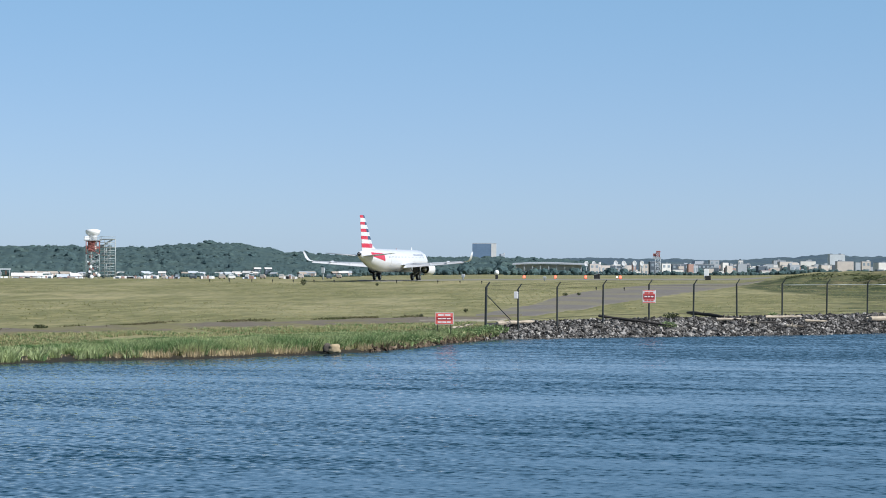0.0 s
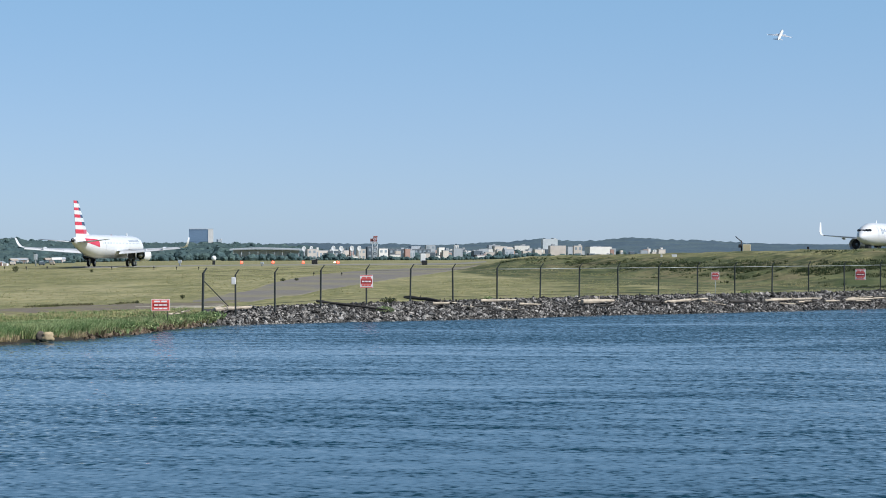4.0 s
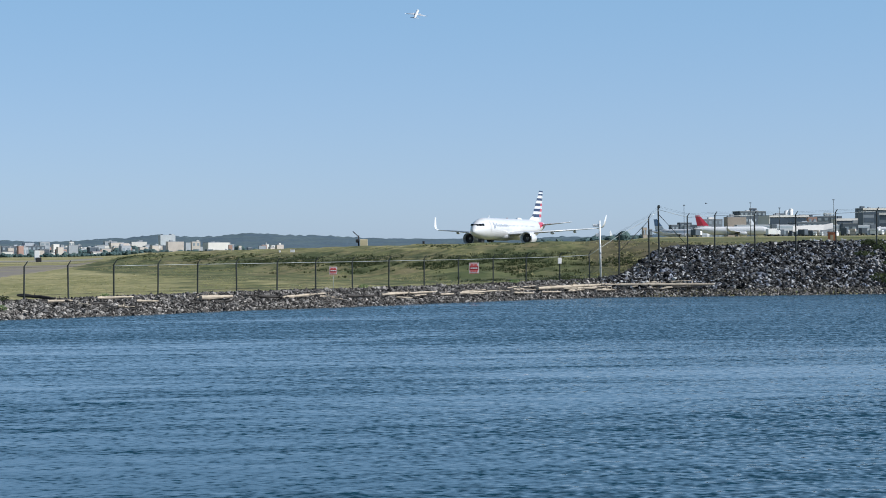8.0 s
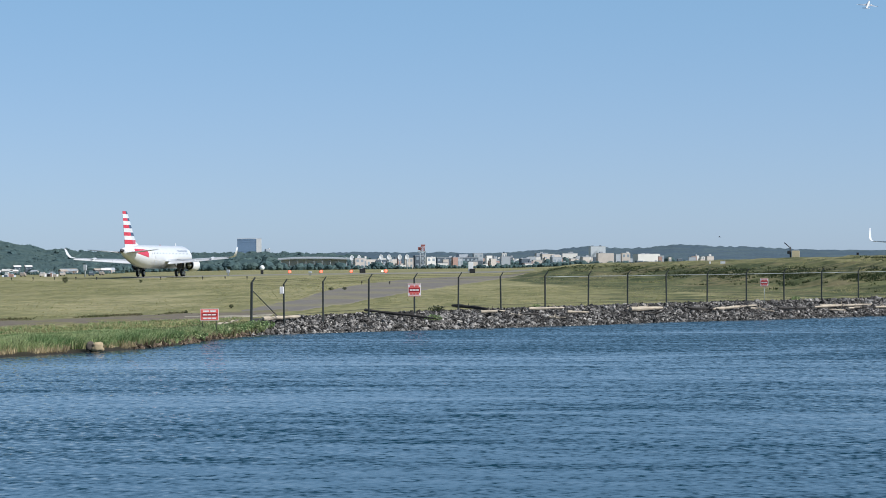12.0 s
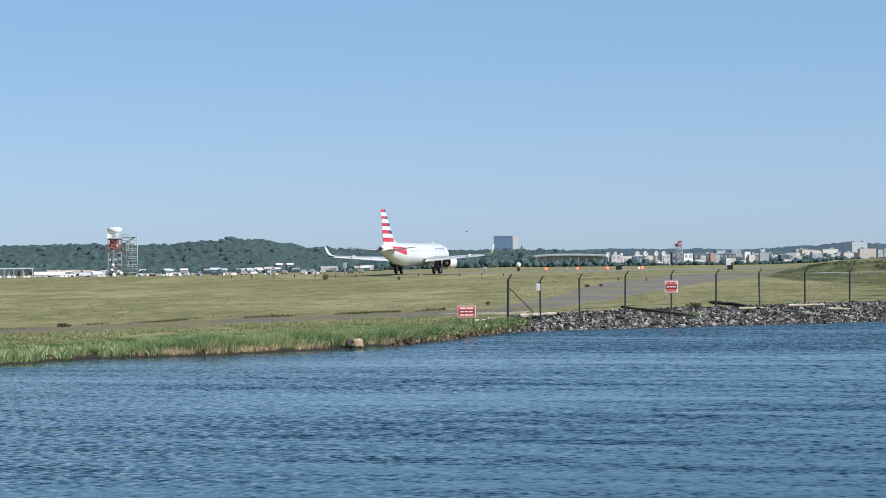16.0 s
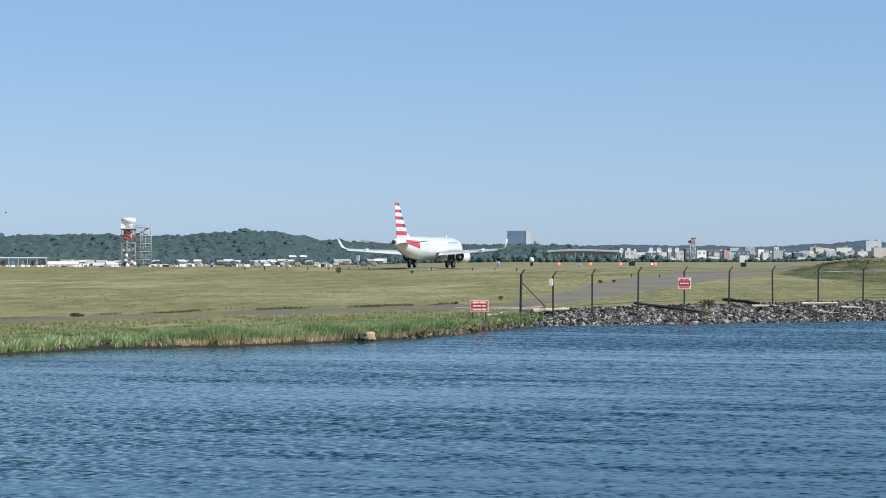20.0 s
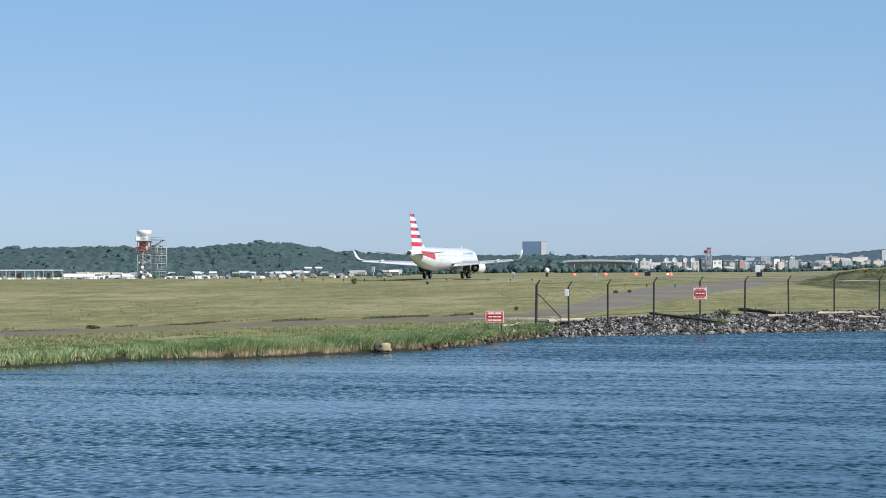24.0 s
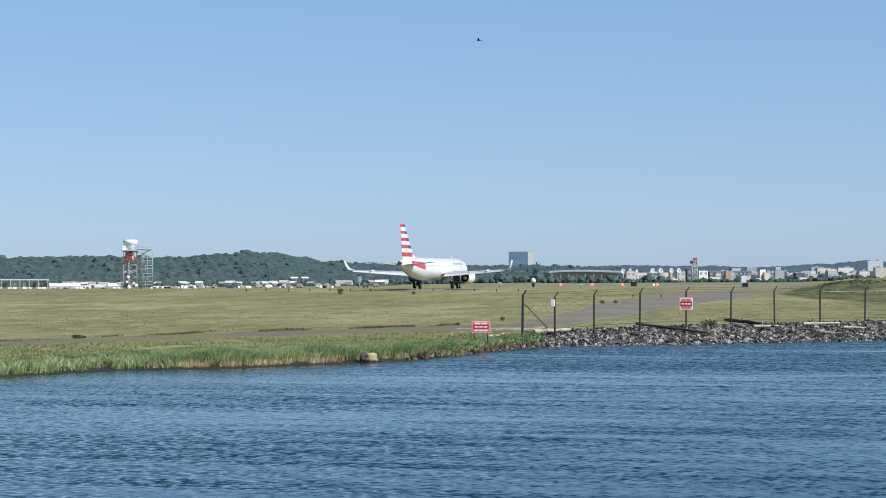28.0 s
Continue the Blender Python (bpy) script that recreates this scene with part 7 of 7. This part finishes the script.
T, SL = M_TAN, M_SLATE
TERM = [(1199, 1217, 388, 1000, DK, 1, 0), (1214, 1240, 384, 1010, DK, 2, 0), (1222, 1236, 389, 960, SL, 1, 0), (1252, 1297, 378, 960, SL, 1, 0), (1297, 1337, 374, 940, T, 0, 0), (1316, 1375, 364, 1150, DK, 4, 0), (1340, 1353, 359, 1160, DK, 1, 0),
        (1364, 1456, 371, 1060, P, 2, 1), (1440, 1459, 374, 1020, BR, 2, 0), (1413, 1484, 383, 930, DK, 1, 0), (1454, 1492, 373, 1050, DK, 3, 0), (1486, 1532, 377, 1000, P, 3, 1), (1530, 1592, 359, 1150, SL, 4, 1),
        (1500, 1530, 385, 820, DK, 1, 0), (1560, 1640, 367, 1000, SL, 3, 1), (1470, 1484, 367, 1160, GR, 3, 0), (1376, 1410, 388, 880, DK, 1, 0), (1230, 1252, 388, 980, DK, 1, 0), (1150, 1160, 393, 700, T, 1, 0), (1162, 1168, 396, 710, DK, 1, 0)]
for x0, x1, y, r, wall, st, band in TERM:
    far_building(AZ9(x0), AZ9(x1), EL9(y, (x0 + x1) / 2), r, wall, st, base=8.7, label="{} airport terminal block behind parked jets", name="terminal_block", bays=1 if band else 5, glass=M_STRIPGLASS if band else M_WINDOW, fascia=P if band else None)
# white tanks over the roofs
for x, y in ((1404, 362), (1412, 359)):
    tank_z = 4.2 + 1190 * math.tan(radians(EL9(y, x)))
    tank = thing("storage_tank", pose(*at(AZ9(x), 1190, 8.7)), "tall white cylindrical tank behind the terminal", "tank", "tanks behind the terminal")
    one_rod("shell", tank, M_WHITE, (0, 0, -0.5), (0, 0, tank_z - 9.3), 1.25, n=20)
    one_rod("dome", tank, M_WHITE, (0, 0, tank_z - 9.3), (0, 0, tank_z - 8.7), 1.25, 0.6, n=20)
# long pale hall roof beside the parked jets
hall = thing("pale_hall", pose(*at(AZ9(1450), 840, 8.6), 0, 0, -AZ9(1450)), "low hall with a pale sloping roof by the apron", "building")
hw = 840 * radians(AZ9(1484) - AZ9(1414))
bm = bmesh.new()
loft(bm, [[(x, -5, 3.0 + lift), (x, 4, 5.4 + lift), (x, 4, 5.1 + lift), (x, -5, 2.7 + lift)] for x, lift in ((-hw / 2, 0.0), (hw * 0.28, 0.5), (hw / 2, 1.2))])
part("roof", bm, P, hall, "pale sloping roof")
one_box("hall_wall", hall, DK, (0, 0.5, 1.4), (hw * 0.96, 7, 2.9))
for i in range(5):
    one_box("bay_door", hall, SL, (-hw * 0.4 + hw * 0.2 * i, -3.05, 1.1), (hw * 0.12, 0.12, 2.2))


def service_truck(az, r, colour, yaw):
    p = on_ground(az, r)
    root = thing("service_truck", pose(p.x, p.y, p.z, 0, 0, -az + yaw), "small {} airport service truck beside parked jets".format(TONE[colour.name]), "truck", "service trucks on the apron")
    one_box("cargo_box", root, colour, (-0.8, 0, 1.75), (3.4, 2.1, 2.1), 0.06)
    one_box("cab", root, M_WHITE, (1.7, 0, 1.35), (1.4, 2.0, 1.6), 0.15)
    one_box("windscreen", root, M_WINDOW, (2.38, 0, 1.65), (0.1, 1.7, 0.7), 0.02)
    for sx in (-1.6, 1.6):
        for sy in (-0.95, 0.95):
            one_rod("wheel", root, M_TYRE, (sx, sy - 0.12, 0.42), (sx, sy + 0.12, 0.42), 0.42, n=12)


for k, (x, colour) in enumerate(((1246, DK), (1390, DK), (1447, DK), (1468, GR), (1506, DK), (1520, BE), (1552, GR), (1258, GR), (1381, M_WHITE), (1430, DK), (1457, BE), (1488, M_WHITE), (1535, DK), (1561, M_WHITE))):
    service_truck(AZ9(x), 720 + 37 * (k % 4), colour, 60 + 80 * math.sin(k * 2.3))


def jet_bridge(az, r, length, yaw):
    p = on_ground(az, r)
    root = thing("jet_bridge", pose(p.x, p.y, p.z, 0, 0, -az + yaw), "grey covered passenger bridge on a steel leg", "jet bridge", "passenger bridges at the terminal")
    one_box("tunnel", root, GR, (0, 0, 4.6), (length, 2.6, 2.6), 0.05)
    one_box("cab", root, DK, (length / 2 + 1.2, 0, 4.6), (2.6, 3.4, 3.0), 0.1)
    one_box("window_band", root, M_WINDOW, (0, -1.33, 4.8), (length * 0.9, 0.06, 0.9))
    for sx in (-0.35, 0.38):
        one_rod("leg", root, M_STEEL, (sx * length, 0, 0), (sx * length, 0, 3.4), 0.35)


for x, r, L, yaw in ((1345, 850, 16, 25), (1398, 860, 14, 40), (1462, 880, 18, 20), (1522, 900, 15, 30)):
    jet_bridge(AZ9(x), r, L, yaw)


def light_mast(az, top_el, r):
    p = at(az, r)
    z0 = gz(p.x, p.y)
    h = 4.2 + r * math.tan(radians(top_el)) - z0
    root = thing("apron_light_mast", pose(p.x, p.y, z0, 0, 0, -az), "thin grey apron lighting mast", "light mast", "apron light masts")
    one_rod("shaft", root, M_POST, (0, 0, 0), (0, 0, h), 0.11, 0.07)
    one_box("lamp_head", root, M_POST, (0, 0, h), (0.8, 0.4, 0.3), 0.05)


for x, y in ((1224, 353), (1341, 349), (1392, 358), (1486, 344), (1528, 360), (1301, 372)):
    light_mast(AZ9(x), EL9(y, x), 760)
crate = thing("orange_shelter", pose(*on_ground(AZ9(1482), 480), 0, 0, -20), "orange equipment shelter behind the riprap bank", "shelter")
one_box("shelter_wall", crate, M_ORANGE, (0, 0, 1.1), (1.7, 1.6, 2.3), 0.03)
one_box("shelter_door", crate, M_CREAM, (0.1, -0.82, 0.9), (0.7, 0.06, 1.5), 0.01)
one_box("shelter_roof", crate, M_ORANGE, (0, 0, 2.3), (1.95, 1.8, 0.13), 0.02)
for x in (1446, 1452, 1464, 1500):
    p = on_ground(AZ9(x), 300)
    root = thing("bollard_post", Matrix.Translation(p), "short grey post behind the bank", "post", "posts behind the bank")
    one_rod("stem", root, M_STEEL, (0, 0, 0), (0, 0, 1.2), 0.08)
    one_box("cap", root, M_STEEL, (0, 0, 1.2), (0.25, 0.2, 0.2), 0.02)


# ---- birds ----
def bird(name_at, label, span):
    root = thing("bird", name_at, label, "bird", "birds in flight")
    bm = bmesh.new()
    loft(bm, [[(span * 0.07 * q * math.cos(a), span * y, span * 0.06 * q * math.sin(a)) for a in np.linspace(0, 6.283, 8, endpoint=False)] for y, q in ((0.22, 0.1), (0.17, 0.7), (0.05, 1.0), (-0.1, 0.7), (-0.2, 0.35), (-0.32, 0.5))])
    part("body", bm, M_BLACK, root, "dark feathered body", True)
    for sx in (1, -1):
        bm = bmesh.new()
        loft(bm, [[(sx * x * span, y0 * span, z * span), (sx * x * span, y1 * span, z * span), (sx * x * span, y1 * span, (z - 0.025) * span), (sx * x * span, y0 * span, (z - 0.025) * span)] for x, y0, y1, z in ((0.0, 0.12, -0.06, 0.03), (0.22, 0.16, -0.03, 0.08), (0.5, 0.0, -0.06, 0.0))])
        w = part("wing", bm, M_BLACK, root, "dark pointed wing")
        w.rotation_euler = (0, radians(-sx * 24), 0)
    return root

swallow = bird(Matrix(), "dark swallow flying low over the water", 0.36)
gull = bird(Matrix(), "small dark bird high in the clear sky", 0.34)
crow = bird(Matrix(), "dark bird flying low past the terminal", 0.42)
insect = bird(Matrix(), "tiny dark insect crossing the sky", 0.019)
fly = bird(Matrix(), "tiny dark insect crossing the sky", 0.019)
for ob in (insect, fly):
    tagged(ob, "tiny dark insect crossing the sky", "insect", "insects in flight")


def flight(ob, rows, dist, before, after):
    """Keys a bird along bearings and height angles at a distance, heading along its way."""
    pts = [(t, at(az, dist, 4.2 + dist * math.tan(radians(el)))) for t, az, el in rows]
    pts = [(0.0, Vector(before))] + pts + ([(28.0, Vector(after))] if after else [])
    out = []
    for i, (t, p) in enumerate(pts):
        a, b = pts[max(0, i - 1)][1], pts[min(len(pts) - 1, i + 1)][1]
        way = math.degrees(math.atan2(-(b - a).x, (b - a).y))
        out.append((t, pose(p.x, p.y, p.z, 0, 0, way)))
    walk(ob, out)


SWALLOW = [(17.6, 9.0, -2.2), (18.0, 2.4, -2.35), (18.4, -3.97, -2.6), (18.6, -7.2, -3.0), (18.8, -10.4, -3.14), (19.0, -13.5, -3.28), (19.2, -16.6, -3.4), (19.6, -23.0, -3.4)]
CLIMB_A, CLIMB_B = at(7.55, 2030, 231.9), at(8.53, 2444, 315.3)


def climb_pose(t):
    p = CLIMB_A.lerp(CLIMB_B, (t - 4.5) / 7.0)
    w = (CLIMB_B - CLIMB_A).normalized()
    return pose(p.x, p.y, p.z, 26.0, 8.0, math.degrees(math.atan2(-w.x, w.y)))


# ---- what moves ----
def motions():
    # the jet on the runway starts to roll at the end
    way = Vector((math.sin(radians(6.0)), math.cos(radians(6.0)), 0))
    roll = [(0.0, 0.0), (24.5, 0.0), (26.0, 0.0), (26.5, 0.12), (27.0, 0.5), (27.5, 1.05), (28.0, 1.8)]
    walk(regional_jet, [(t, pose(*(jet1_at + way * s), 0, 0, -6.0)) for t, s in roll])
    for w in jet1_wheels:
        r = w.location.z
        walk(w, [(t, pose(*w.location, -math.degrees(s / r))) for t, s in roll])
    # the other jet climbs away along a straight line
    walk(climbing_jet, [(t, climb_pose(t)) for t in (0.0, 2.0, 4.5, 7.0, 9.5, 12.0, 14.5, 17.0, 20.0, 24.0, 28.0)])
    # ripples drift with the wind
    walk(water, [(t, pose(-0.35 * t, -0.22 * t, 0)) for t in (0.0, 7.0, 14.0, 21.0, 28.0)])
    flight(swallow, SWALLOW, 55.0, (120, 70, 9), (-150, 60, 9))
    flight(gull, [(27.5, -5.5, 8.3), (27.7, -7.53, 7.81), (27.8, -8.55, 7.56), (27.9, -9.53, 7.3), (28.0, -10.58, 7.0)], 70.0, (130, 60, 30), None)
    flight(crow, [(7.2, 20.8, 1.36), (7.6, 18.65, 1.35), (8.0, 16.48, 1.34), (8.4, 14.17, 1.33), (9.4, 11.6, 1.1), (10.8, 8.8, 0.85), (11.0, 8.11, 0.81), (11.3, 7.1, 0.8), (11.6, 5.92, 0.79), (12.4, 2.8, 0.8)], 180.0, (190, 110, 12), (-160, 150, 12))
    flight(insect, [(24.9, -2.0, 5.5), (25.0, -14.5, 4.55), (25.1, -27.0, 4.0)], 4.0, (6, -3, 5), (-6, -4, 5))
    flight(fly, [(26.8, 8.0, 4.6), (26.9, -0.84, 4.02), (27.0, -9.47, 4.33), (27.1, -20.4, 4.5), (27.2, -33.0, 4.4)], 4.0, (6, -4, 5), (-6, -3, 5))


motions()
